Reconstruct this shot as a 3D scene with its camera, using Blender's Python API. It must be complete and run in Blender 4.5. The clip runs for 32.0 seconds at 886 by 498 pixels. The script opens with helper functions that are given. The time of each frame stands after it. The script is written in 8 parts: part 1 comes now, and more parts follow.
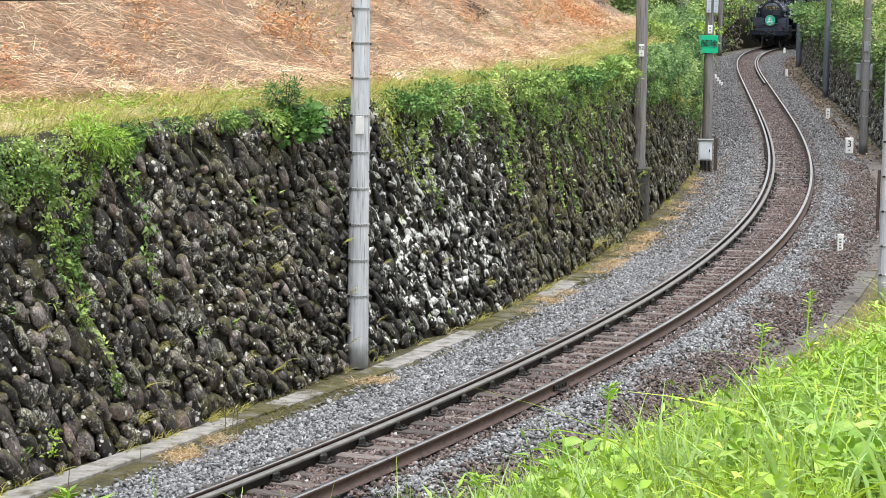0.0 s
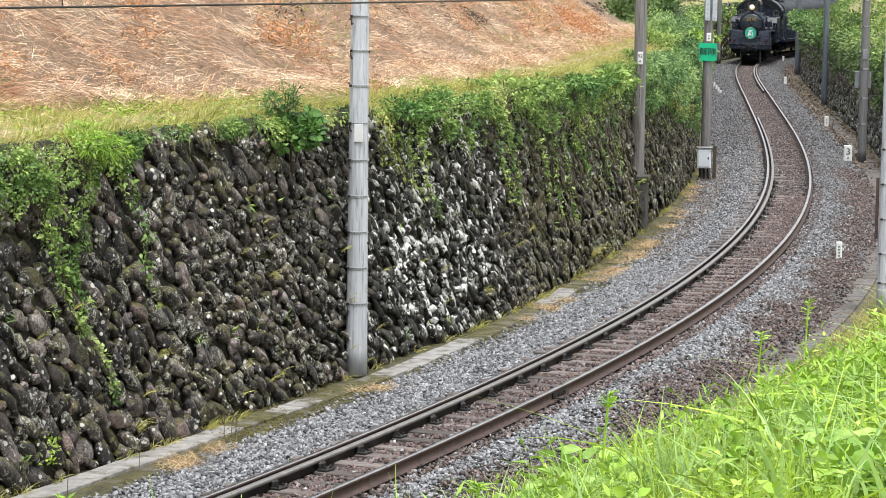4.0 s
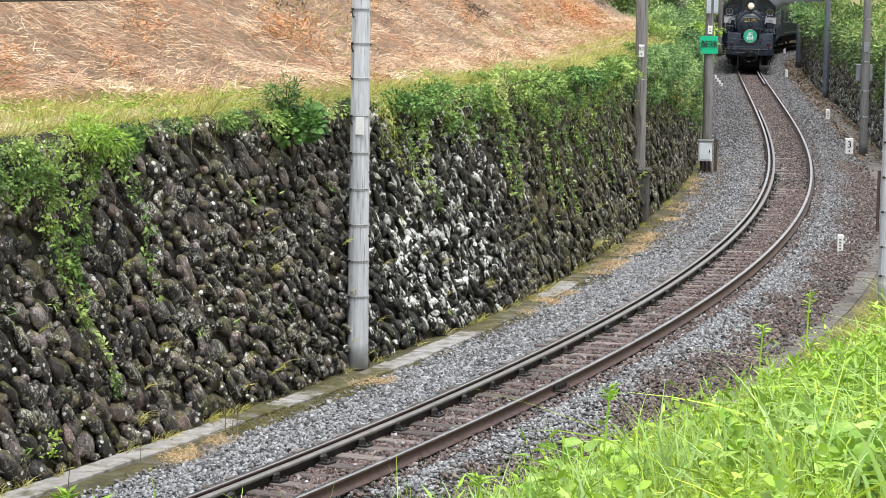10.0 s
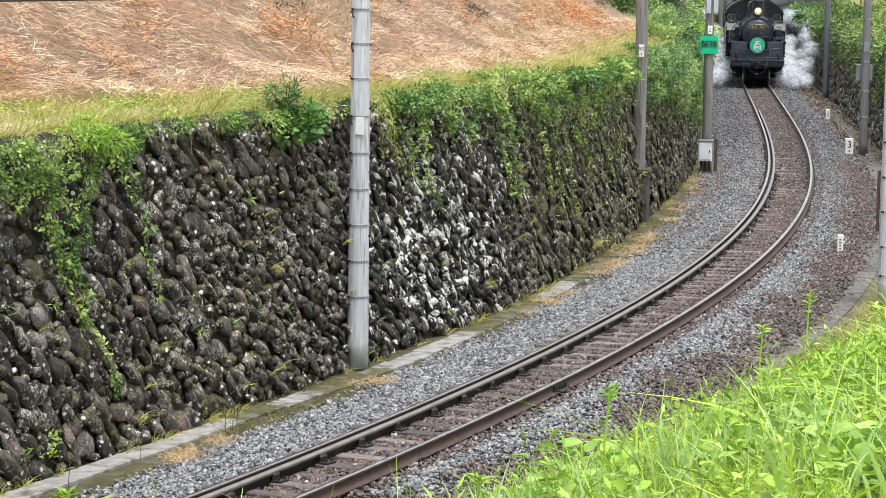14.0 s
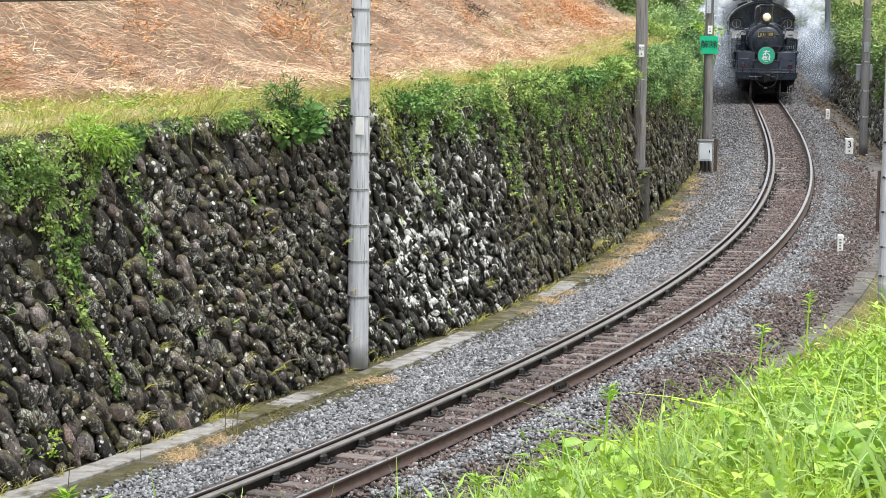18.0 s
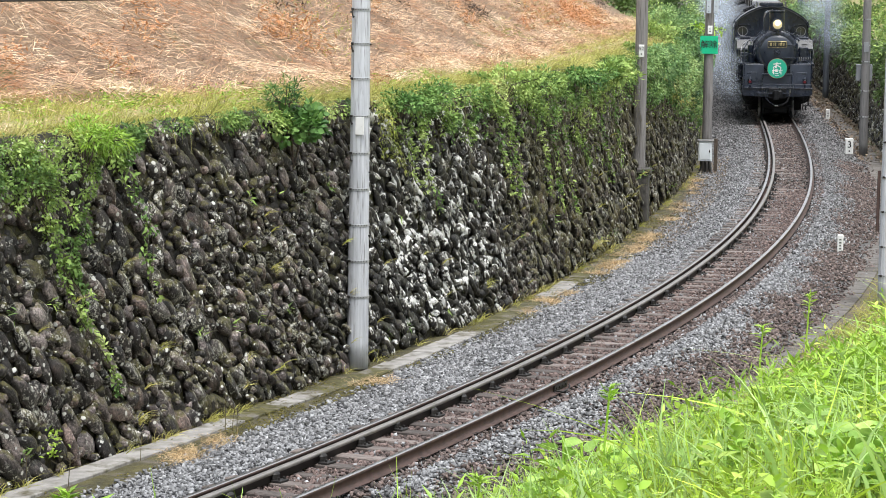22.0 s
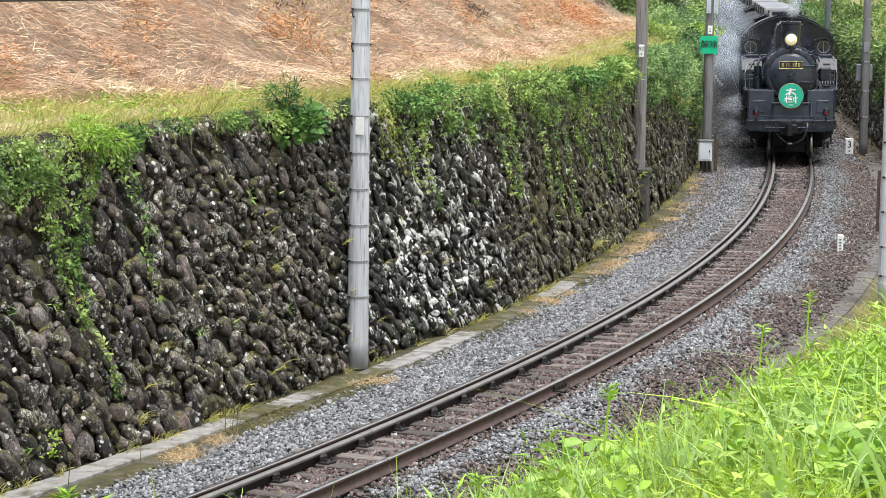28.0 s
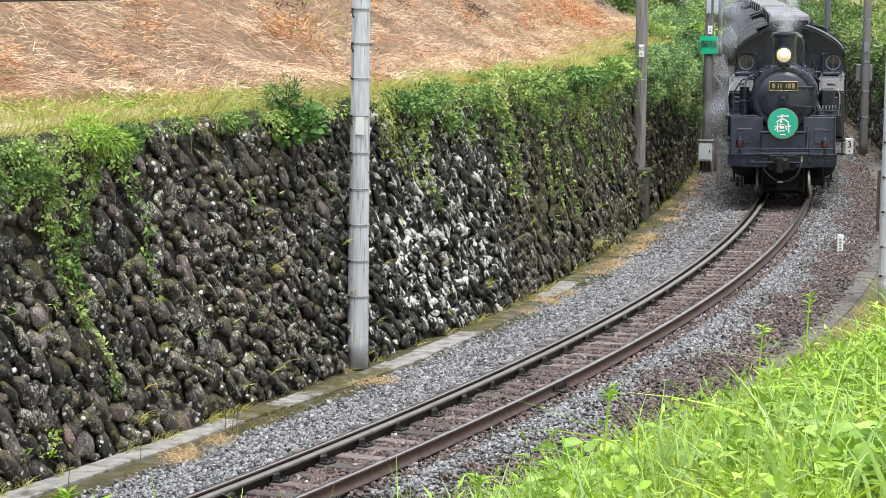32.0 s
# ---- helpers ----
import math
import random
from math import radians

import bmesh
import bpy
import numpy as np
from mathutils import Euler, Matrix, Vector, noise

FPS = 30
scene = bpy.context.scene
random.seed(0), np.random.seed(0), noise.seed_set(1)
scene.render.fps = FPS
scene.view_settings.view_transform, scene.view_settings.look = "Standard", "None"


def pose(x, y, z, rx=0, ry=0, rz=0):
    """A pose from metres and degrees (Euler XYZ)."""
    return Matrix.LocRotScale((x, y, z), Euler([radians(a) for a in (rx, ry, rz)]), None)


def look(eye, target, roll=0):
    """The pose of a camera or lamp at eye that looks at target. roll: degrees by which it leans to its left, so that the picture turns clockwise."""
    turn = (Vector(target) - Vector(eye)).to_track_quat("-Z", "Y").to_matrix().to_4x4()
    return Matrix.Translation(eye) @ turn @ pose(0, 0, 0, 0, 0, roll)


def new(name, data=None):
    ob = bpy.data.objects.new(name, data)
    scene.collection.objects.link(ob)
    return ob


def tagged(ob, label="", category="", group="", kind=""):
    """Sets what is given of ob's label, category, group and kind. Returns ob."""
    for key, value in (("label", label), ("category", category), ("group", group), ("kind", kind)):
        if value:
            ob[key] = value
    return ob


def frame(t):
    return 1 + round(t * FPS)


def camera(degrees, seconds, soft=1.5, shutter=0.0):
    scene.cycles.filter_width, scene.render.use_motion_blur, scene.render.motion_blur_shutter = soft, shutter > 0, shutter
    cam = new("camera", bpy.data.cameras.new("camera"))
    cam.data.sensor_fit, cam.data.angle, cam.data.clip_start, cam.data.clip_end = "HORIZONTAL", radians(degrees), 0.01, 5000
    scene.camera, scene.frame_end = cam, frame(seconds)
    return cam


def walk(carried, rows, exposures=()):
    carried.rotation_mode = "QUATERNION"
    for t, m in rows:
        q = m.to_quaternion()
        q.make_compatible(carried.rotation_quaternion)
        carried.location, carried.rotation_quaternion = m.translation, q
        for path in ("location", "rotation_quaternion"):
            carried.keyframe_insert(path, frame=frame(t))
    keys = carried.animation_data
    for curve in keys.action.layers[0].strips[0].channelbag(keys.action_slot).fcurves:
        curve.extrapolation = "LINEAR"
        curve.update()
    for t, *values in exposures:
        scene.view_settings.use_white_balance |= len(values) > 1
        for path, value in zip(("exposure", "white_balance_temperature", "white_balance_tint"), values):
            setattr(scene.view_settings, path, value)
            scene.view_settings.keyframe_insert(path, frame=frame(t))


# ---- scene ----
cam = camera(18.935, 32.0, soft=0.5)

EYE = (0.0, 0.0, 5.4)


def aim(dy, dx=0.0):
    """The still camera, tipped up by dy and turned by dx thousandths of a radian."""
    p = math.atan(507.0 / 4700.0) - dy / 1000.0
    a = dx / 1000.0
    way = (math.sin(a) * math.cos(p), math.cos(a) * math.cos(p), -math.sin(p))
    return look(EYE, tuple(e + 40 * w for e, w in zip(EYE, way)), 0.8)


walk(cam, [
    (0.0, aim(-0.25)), (0.4, aim(-0.1)), (0.7, aim(0.35)), (1.0, aim(1.05)), (1.5, aim(1.75)), (2.0, aim(2.35)), (2.5, aim(2.7)),
    (3.0, aim(2.8, 0.2)), (3.5, aim(2.75, 0.4)), (5.5, aim(2.6, 0.4)), (6.5, aim(2.7, 0.4)), (7.0, aim(2.7, 0.1)),
    (7.5, aim(2.05, 0.1)), (8.0, aim(1.3)), (8.5, aim(0.6)), (9.0, aim(0.3)), (9.5, aim(0.02)), (10.0, aim(0.0)),
    (32.0, aim(0.0))], [(0.0, 0.64), (32.0, 0.64)])

# ---- light ----
world = bpy.data.worlds.new("overcast_sky")
scene.world = world
world.use_nodes = True
wn = world.node_tree.nodes
wn.clear()
wout = wn.new("ShaderNodeOutputWorld")
wbg = wn.new("ShaderNodeBackground")
wsky = wn.new("ShaderNodeTexSky")
wmix = wn.new("ShaderNodeMixRGB")
wsky.sky_type, wsky.sun_disc = "NISHITA", False
wsky.sun_elevation, wsky.sun_rotation, wsky.air_density, wsky.dust_density = radians(69), radians(165), 1.0, 4.0
wmix.inputs[0].default_value = 0.8
wmix.inputs[2].default_value = (8.1, 8.6, 9.3, 1)
wbg.inputs[1].default_value = 0.11
world.node_tree.links.new(wsky.outputs[0], wmix.inputs[1])
world.node_tree.links.new(wmix.outputs[0], wbg.inputs[0])
world.node_tree.links.new(wbg.outputs[0], wout.inputs[0])

sun_data = bpy.data.lights.new("sun", "SUN")
sun_data.energy, sun_data.angle, sun_data.color = 2.75, radians(24), (1.0, 0.985, 0.97)
sun = new("sun", sun_data)
sun.matrix_world = look((0, 0, 60), (-6, 22, 0))

# ---- the line of the track ----
STEP = 0.25
S_ALL = np.arange(-70, 330, STEP)
_k = np.interp(S_ALL, [0, 20, 40, 60, 80, 105, 120, 135, 150, 190, 230],
               [-0.00613, -0.00689, -0.00457, -0.00144, -0.00012, 0.0, 0.00135, 0.00287, 0.0063, 0.0064, 0.005])
_a = np.concatenate([[0], np.cumsum((_k[1:] + _k[:-1]) / 2 * STEP)])
_a += 0.4116 - np.interp(0, S_ALL, _a)
_x = np.concatenate([[0], np.cumsum((np.sin(_a[1:]) + np.sin(_a[:-1])) / 2 * STEP)])
_y = np.concatenate([[0], np.cumsum((np.cos(_a[1:]) + np.cos(_a[:-1])) / 2 * STEP)])
_x += -3.327 - np.interp(0, S_ALL, _x)
_y += 23.166 - np.interp(0, S_ALL, _y)


def line(s):
    return np.interp(s, S_ALL, _x), np.interp(s, S_ALL, _y), np.interp(s, S_ALL, _a)


def at(s, off, z=0.0):
    """Points beside the track: s metres along it, off to its right seen from the camera, z over the low rail."""
    x, y, a = line(np.asarray(s, float))
    off = np.asarray(off, float)
    return np.stack(np.broadcast_arrays(x + off * np.cos(a), y - off * np.sin(a), np.asarray(z, float)), -1)


def heading(s):
    return -math.degrees(float(line(s)[2]))


def cant(s):
    return np.interp(s, [0, 60, 90, 110, 130, 190], [0.06, 0.06, 0.018, 0.0, -0.042, -0.042])


def bed(s, off):
    """Height of the ballast round the track."""
    c = cant(s)
    zl, zr = np.maximum(-c, 0), np.maximum(c, 0)
    u = np.clip(off, -1.25, 1.25)
    top = zl + (zr - zl) * (u / 1.13 + 0.5) - 0.175
    return top - np.clip((np.abs(off) - 1.25) / 1.1, 0, 1) * (top + 0.38)


def wall_foot(s):
    return np.interp(s, [0, 10, 16, 21, 30, 40, 46, 54, 75, 110, 160], [-3.3, -3.27, -3.16, -2.98, -2.98, -3.0, -2.85, -2.72, -2.72, -3.0, -3.2])


WALL_TOP, BATTER = 3.4, 0.42
RIGHT_FOOT, RIGHT_TOP = 3.14, 2.7

# ---- mesh helpers ----


def mesh_of(name, verts, faces, mats, index=None, smooth=False):
    """One mesh from an array of points and an array of faces of one size (or a list of such arrays)."""
    faces = [faces] if isinstance(faces, np.ndarray) else faces
    me = bpy.data.meshes.new(name)
    verts = np.asarray(verts, np.float32)
    me.vertices.add(len(verts))
    me.vertices.foreach_set("co", verts.ravel())
    loops = np.concatenate([f.ravel() for f in faces]).astype(np.int32)
    sizes = np.concatenate([np.full(len(f), f.shape[1]) for f in faces]).astype(np.int32)
    me.loops.add(len(loops))
    me.loops.foreach_set("vertex_index", loops)
    me.polygons.add(len(sizes))
    me.polygons.foreach_set("loop_start", np.concatenate([[0], np.cumsum(sizes)[:-1]]).astype(np.int32))
    if index is not None:
        me.polygons.foreach_set("material_index", np.asarray(index, np.int32))
    if smooth:
        me.polygons.foreach_set("use_smooth", np.ones(len(sizes), bool))
    me.update(calc_edges=True)
    me.validate()
    for m in (mats if isinstance(mats, (list, tuple)) else [mats]):
        me.materials.append(m)
    return me


def sweep(name, ss, profile, mats, closed=True, index=None, smooth=False):
    """A profile of (offset, height) functions or numbers carried along the track."""
    ss = np.asarray(ss, float)
    rows = []
    for o, z in profile:
        o = o(ss) if callable(o) else np.full(len(ss), o)
        z = z(ss) if callable(z) else np.full(len(ss), z)
        rows.append(at(ss, o, z))
    v = np.stack(rows, 1)
    n, m = v.shape[:2]
    jj = np.arange(m if closed else m - 1)
    i, j = np.meshgrid(np.arange(n - 1), jj, indexing="ij")
    k = (j + 1) % m
    f = np.stack([i * m + j, (i + 1) * m + j, (i + 1) * m + k, i * m + k], -1).reshape(-1, 4)
    fi = None if index is None else np.tile(np.asarray(index)[jj], n - 1)
    fl = [f]
    if closed:
        fl.append(np.array([list(range(m))[::-1], [(n - 1) * m + q for q in range(m)]]))
        fi = None if fi is None else np.concatenate([fi, [0, 0]])
    return mesh_of(name, v.reshape(-1, 3), fl, mats, fi, smooth)


def scatter(name, shape, places, turns, mats, index=None, smooth=False):
    """Many copies of one small shape in one mesh. turns: one 3x3 matrix (size included) a copy."""
    v, f = np.asarray(shape[0], float), np.asarray(shape[1])
    n, k = len(places), len(v)
    out = np.einsum("nij,kj->nki", turns, v) + np.asarray(places)[:, None, :]
    ff = (f[None] + (np.arange(n) * k)[:, None, None]).reshape(-1, f.shape[1])
    idx = None if index is None else np.repeat(index, len(f))
    return mesh_of(name, out.reshape(-1, 3), ff, mats, idx, smooth)


def turn_array(n, rng, tilt=math.pi):
    """Random turns: about z by any angle, after a tilt of at most tilt."""
    a, b, c = rng.uniform(0, 2 * math.pi, n), rng.uniform(-tilt, tilt, n), rng.uniform(0, 2 * math.pi, n)
    def rz(t):
        o, l = np.zeros(n), np.ones(n)
        return np.stack([np.cos(t), -np.sin(t), o, np.sin(t), np.cos(t), o, o, o, l], -1).reshape(n, 3, 3)
    o, l = np.zeros(n), np.ones(n)
    rx = np.stack([l, o, o, o, np.cos(b), -np.sin(b), o, np.sin(b), np.cos(b)], -1).reshape(n, 3, 3)
    return rz(a) @ rx @ rz(c)


def part(name, bm, material, parent=None, label="", smooth=False):
    """Links a bmesh or a mesh as one mesh object, under its thing."""
    if isinstance(bm, bmesh.types.BMesh):
        me = bpy.data.meshes.new(name)
        bm.to_mesh(me)
        bm.free()
        if smooth:
            me.polygons.foreach_set("use_smooth", np.ones(len(me.polygons), bool))
    else:
        me = bm
    if material is not None and not me.materials:
        me.materials.append(material)
    ob = new(name, me)
    ob.parent = parent
    return tagged(ob, label)


def thing(name, label, category, m=None, group="", kind=""):
    ob = new(name)
    ob.empty_display_size = 0.1
    if m is not None:
        ob.matrix_basis = m
    return tagged(ob, label, category, group, kind)


def box(bm, size, centre, bevel=0.0, turn=None, segments=1):
    m = Matrix.Translation(centre) @ (turn or Matrix()) @ Matrix.Diagonal((*size, 1))
    vs = bmesh.ops.create_cube(bm, size=1.0, matrix=m)["verts"]
    if bevel:
        es = list({e for v in vs for e in v.link_edges})
        bmesh.ops.bevel(bm, geom=es, offset=bevel, segments=segments, affect="EDGES", profile=0.5)
    return bm


def tube(bm, a, b, r, r2=None, n=12, caps=True):
    a, b = Vector(a), Vector(b)
    d = b - a
    m = Matrix.Translation((a + b) / 2) @ d.to_track_quat("Z", "Y").to_matrix().to_4x4()
    bmesh.ops.create_cone(bm, cap_ends=caps, segments=n, radius1=r, radius2=r if r2 is None else r2, depth=d.length, matrix=m)
    return bm


def pipe(bm, pts, r, n=8):
    for a, b in zip(pts[:-1], pts[1:]):
        tube(bm, a, b, r, n=n)
        bmesh.ops.create_icosphere(bm, subdivisions=1, radius=r, matrix=Matrix.Translation(b))
    return bm


def lathe(bm, rows, n=24, m=None):
    """A turned shape: rows of (radius, height) about z."""
    rings = []
    for r, z in rows:
        rings.append([bm.verts.new((m or Matrix()) @ Vector((r * math.cos(2 * math.pi * i / n), r * math.sin(2 * math.pi * i / n), z))) for i in range(n)])
    for p, q in zip(rings[:-1], rings[1:]):
        for i in range(n):
            bm.faces.new((p[i], p[(i + 1) % n], q[(i + 1) % n], q[i]))
    bm.faces.new(rings[0][::-1])
    bm.faces.new(rings[-1])
    return bm


def torus(bm, R, r, m=None, n=28, k=8):
    vs = [[bm.verts.new((m or Matrix()) @ Vector(((R + r * math.cos(2 * math.pi * j / k)) * math.cos(2 * math.pi * i / n), (R + r * math.cos(2 * math.pi * j / k)) * math.sin(2 * math.pi * i / n), r * math.sin(2 * math.pi * j / k)))) for j in range(k)] for i in range(n)]
    for i in range(n):
        for j in range(k):
            bm.faces.new((vs[i][j], vs[(i + 1) % n][j], vs[(i + 1) % n][(j + 1) % k], vs[i][(j + 1) % k]))
    return bm


def prism(bm, outline, depth, m=None):
    """An outline in x, y pushed out by depth along z."""
    m = m or Matrix()
    lo = [bm.verts.new(m @ Vector((x, y, 0))) for x, y in outline]
    hi = [bm.verts.new(m @ Vector((x, y, depth))) for x, y in outline]
    n = len(outline)
    bm.faces.new(lo[::-1])
    bm.faces.new(hi)
    for i in range(n):
        bm.faces.new((lo[i], lo[(i + 1) % n], hi[(i + 1) % n], hi[i]))
    return bm


FRONT = Matrix(((1, 0, 0, 0), (0, 0, 1, 0), (0, 1, 0, 0), (0, 0, 0, 1)))   # outline x, y -> x, z; depth -> +y

# ---- materials ----


def material(name, stops, scale=4.0, detail=6.0, rough=0.8, metal=0.0, bump=0.2, bump_scale=40.0, bump_far=0.02, spots=None, spot_scale=3.0,
             spot_at=(0.55, 0.65), vary=0.0, island=0.0, space="Object", stretch=(1, 1, 1), top=None, translucent=0.0, spec=0.5, rough_var=0.1, coat=0.0):
    """A surface of noise between colour stops, with spots of a second colour, relief, and a third colour on faces that look up."""
    m = bpy.data.materials.new(name)
    m.use_nodes = True
    t = m.node_tree
    N, K = t.nodes, t.links
    N.clear()
    out = N.new("ShaderNodeOutputMaterial")
    b = N.new("ShaderNodeBsdfPrincipled")
    if space == "World":
        co = N.new("ShaderNodeNewGeometry").outputs["Position"]
    else:
        co = N.new("ShaderNodeTexCoord").outputs["Object"]
    mp = N.new("ShaderNodeMapping")
    mp.inputs["Scale"].default_value = stretch
    K.new(co, mp.inputs[0])
    if vary:
        info = N.new("ShaderNodeObjectInfo")
        mul = N.new("ShaderNodeMath")
        mul.operation = "MULTIPLY"
        mul.inputs[1].default_value = 40.0
        K.new(info.outputs["Random"], mul.inputs[0])
        K.new(mul.outputs[0], mp.inputs[1])
    na = N.new("ShaderNodeTexNoise")
    na.inputs["Scale"].default_value, na.inputs["Detail"].default_value, na.inputs["Roughness"].default_value = scale, detail, 0.62
    K.new(mp.outputs[0], na.inputs["Vector"])
    ramp = N.new("ShaderNodeValToRGB")
    el = ramp.color_ramp.elements
    while len(el) < len(stops):
        el.new(0.5)
    for e, (p, c) in zip(el, stops):
        e.position, e.color = p, (*c, 1)
    K.new(na.outputs[0], ramp.inputs[0])
    col = ramp.outputs[0]
    if vary or island:
        hsv = N.new("ShaderNodeHueSaturation")
        mr = N.new("ShaderNodeMapRange")
        amt = vary or island
        mr.inputs[3].default_value, mr.inputs[4].default_value = 1 - amt, 1 + amt
        src = info.outputs["Random"] if vary else N.new("ShaderNodeNewGeometry").outputs["Random Per Island"]
        K.new(src, mr.inputs[0])
        K.new(mr.outputs[0], hsv.inputs["Value"])
        K.new(col, hsv.inputs["Color"])
        col = hsv.outputs[0]
    if spots:
        nb = N.new("ShaderNodeTexNoise")
        nb.inputs["Scale"].default_value, nb.inputs["Detail"].default_value, nb.inputs["Roughness"].default_value = spot_scale, 8.0, 0.65
        K.new(mp.outputs[0], nb.inputs["Vector"])
        mr2 = N.new("ShaderNodeMapRange")
        mr2.inputs[1].default_value, mr2.inputs[2].default_value = spot_at
        K.new(nb.outputs[0], mr2.inputs[0])
        mx = N.new("ShaderNodeMixRGB")
        mx.inputs[2].default_value = (*spots, 1)
        K.new(mr2.outputs[0], mx.inputs[0])
        K.new(col, mx.inputs[1])
        col = mx.outputs[0]
    if top:
        g = N.new("ShaderNodeNewGeometry")
        sx = N.new("ShaderNodeSeparateXYZ")
        K.new(g.outputs["Normal"], sx.inputs[0])
        nt = N.new("ShaderNodeTexNoise")
        nt.inputs["Scale"].default_value, nt.inputs["Detail"].default_value = 2.2, 5.0
        K.new(g.outputs["Position"], nt.inputs["Vector"])
        ad = N.new("ShaderNodeMath")
        ad.operation = "MULTIPLY_ADD"
        ad.inputs[1].default_value = 2.2
        K.new(nt.outputs[0], ad.inputs[0])
        K.new(sx.outputs[2], ad.inputs[2])
        mr3 = N.new("ShaderNodeMapRange")
        mr3.inputs[1].default_value, mr3.inputs[2].default_value = top[1]
        K.new(ad.outputs[0], mr3.inputs[0])
        mx3 = N.new("ShaderNodeMixRGB")
        mx3.inputs[2].default_value = (*top[0], 1)
        K.new(mr3.outputs[0], mx3.inputs[0])
        K.new(col, mx3.inputs[1])
        col = mx3.outputs[0]
    K.new(col, b.inputs["Base Color"])
    rr = N.new("ShaderNodeMapRange")
    rr.inputs[3].default_value, rr.inputs[4].default_value = max(rough - rough_var, 0.02), min(rough + rough_var, 1)
    K.new(na.outputs[0], rr.inputs[0])
    K.new(rr.outputs[0], b.inputs["Roughness"])
    b.inputs["Metallic"].default_value = metal
    b.inputs["Specular IOR Level"].default_value = spec
    b.inputs["Coat Weight"].default_value = coat
    if bump:
        nc = N.new("ShaderNodeTexNoise")
        nc.inputs["Scale"].default_value, nc.inputs["Detail"].default_value = bump_scale, 8.0
        K.new(mp.outputs[0], nc.inputs["Vector"])
        bp = N.new("ShaderNodeBump")
        bp.inputs["Strength"].default_value, bp.inputs["Distance"].default_value = bump, bump_far
        K.new(nc.outputs[0], bp.inputs["Height"])
        K.new(bp.outputs[0], b.inputs["Normal"])
    surf = b.outputs[0]
    if translucent:
        tr = N.new("ShaderNodeBsdfTranslucent")
        K.new(col, tr.inputs[0])
        ms = N.new("ShaderNodeMixShader")
        ms.inputs[0].default_value = translucent
        K.new(surf, ms.inputs[1])
        K.new(tr.outputs[0], ms.inputs[2])
        surf = ms.outputs[0]
    K.new(surf, out.inputs[0])
    return m


def glow(name, colour, strength):
    m = bpy.data.materials.new(name)
    m.use_nodes = True
    b = m.node_tree.nodes["Principled BSDF"]
    b.inputs["Base Color"].default_value = (*colour, 1)
    b.inputs["Emission Color"].default_value = (*colour, 1)
    b.inputs["Emission Strength"].default_value = strength
    return m


M = {}
M["soil"] = material("soil", [(0.3, (0.05, 0.04, 0.025)), (0.7, (0.14, 0.11, 0.07))], 1.5, space="World", bump=0.5, bump_scale=12, spots=(0.1, 0.13, 0.04), spot_scale=0.8)
M["ballast"] = material("ballast", [(0.25, (0.09, 0.09, 0.095)), (0.5, (0.24, 0.24, 0.25)), (0.75, (0.42, 0.42, 0.44))], 22, space="World", bump=0.9, bump_scale=24, bump_far=0.05)
M["rust_ballast"] = material("rust_ballast", [(0.25, (0.07, 0.045, 0.035)), (0.5, (0.17, 0.11, 0.09)), (0.75, (0.26, 0.19, 0.16))], 22, space="World", bump=0.9, bump_scale=24, bump_far=0.05)
M["stone"] = material("river_stone", [(0.3, (0.02, 0.018, 0.016)), (0.5, (0.06, 0.054, 0.05)), (0.75, (0.15, 0.13, 0.12))], 5, vary=0.45, rough=0.6, spots=(0.4, 0.39, 0.35), spot_scale=6, spot_at=(0.64, 0.72), bump=0.4, bump_scale=30, top=((0.05, 0.055, 0.012), (1.5, 1.75)))
M["mortar"] = material("wall_joint_earth", [(0.3, (0.007, 0.0065, 0.0055)), (0.7, (0.038, 0.033, 0.026))], 14, space="World", bump=1.0, bump_scale=26, bump_far=0.06, spots=(0.05, 0.047, 0.01), spot_scale=2.2, spot_at=(0.48, 0.6))
M["concrete"] = material("concrete", [(0.3, (0.25, 0.24, 0.22)), (0.7, (0.46, 0.45, 0.42))], 3, space="World", spots=(0.12, 0.11, 0.09), spot_scale=2, spot_at=(0.55, 0.75), bump=0.3, bump_scale=60, bump_far=0.008)
M["pole"] = material("pole_concrete", [(0.3, (0.37, 0.385, 0.415)), (0.7, (0.6, 0.615, 0.65))], 3, stretch=(9, 9, 0.5), spots=(0.17, 0.168, 0.17), spot_scale=3.5, spot_at=(0.54, 0.68), bump=0.25, bump_scale=60, bump_far=0.006)
M["pole_old"] = material("weathered_pole_concrete", [(0.3, (0.12, 0.113, 0.111)), (0.7, (0.27, 0.257, 0.252))], 3, stretch=(9, 9, 0.35), spots=(0.07, 0.062, 0.055), spot_scale=2.5, spot_at=(0.5, 0.68), bump=0.25, bump_scale=60, bump_far=0.006)
M["pole_mid"] = material("grey_pole_concrete", [(0.3, (0.1, 0.098, 0.096)), (0.7, (0.25, 0.243, 0.24))], 3, stretch=(9, 9, 0.45), spots=(0.1, 0.1, 0.1), spot_scale=3.0, spot_at=(0.52, 0.68), bump=0.25, bump_scale=60, bump_far=0.006)
M["pole_steel"] = material("blue_grey_steel_pole", [(0.3, (0.07, 0.082, 0.1)), (0.7, (0.15, 0.17, 0.2))], 3, stretch=(6, 6, 0.4), rough=0.5, bump=0.05, spots=(0.05, 0.045, 0.04), spot_scale=3.0, spot_at=(0.56, 0.7))
M["rail_side"] = material("rail_rust", [(0.3, (0.05, 0.03, 0.025)), (0.7, (0.115, 0.07, 0.06))], 8, space="World", rough=0.7, metal=0.0, bump=0.2, bump_scale=80, bump_far=0.004)
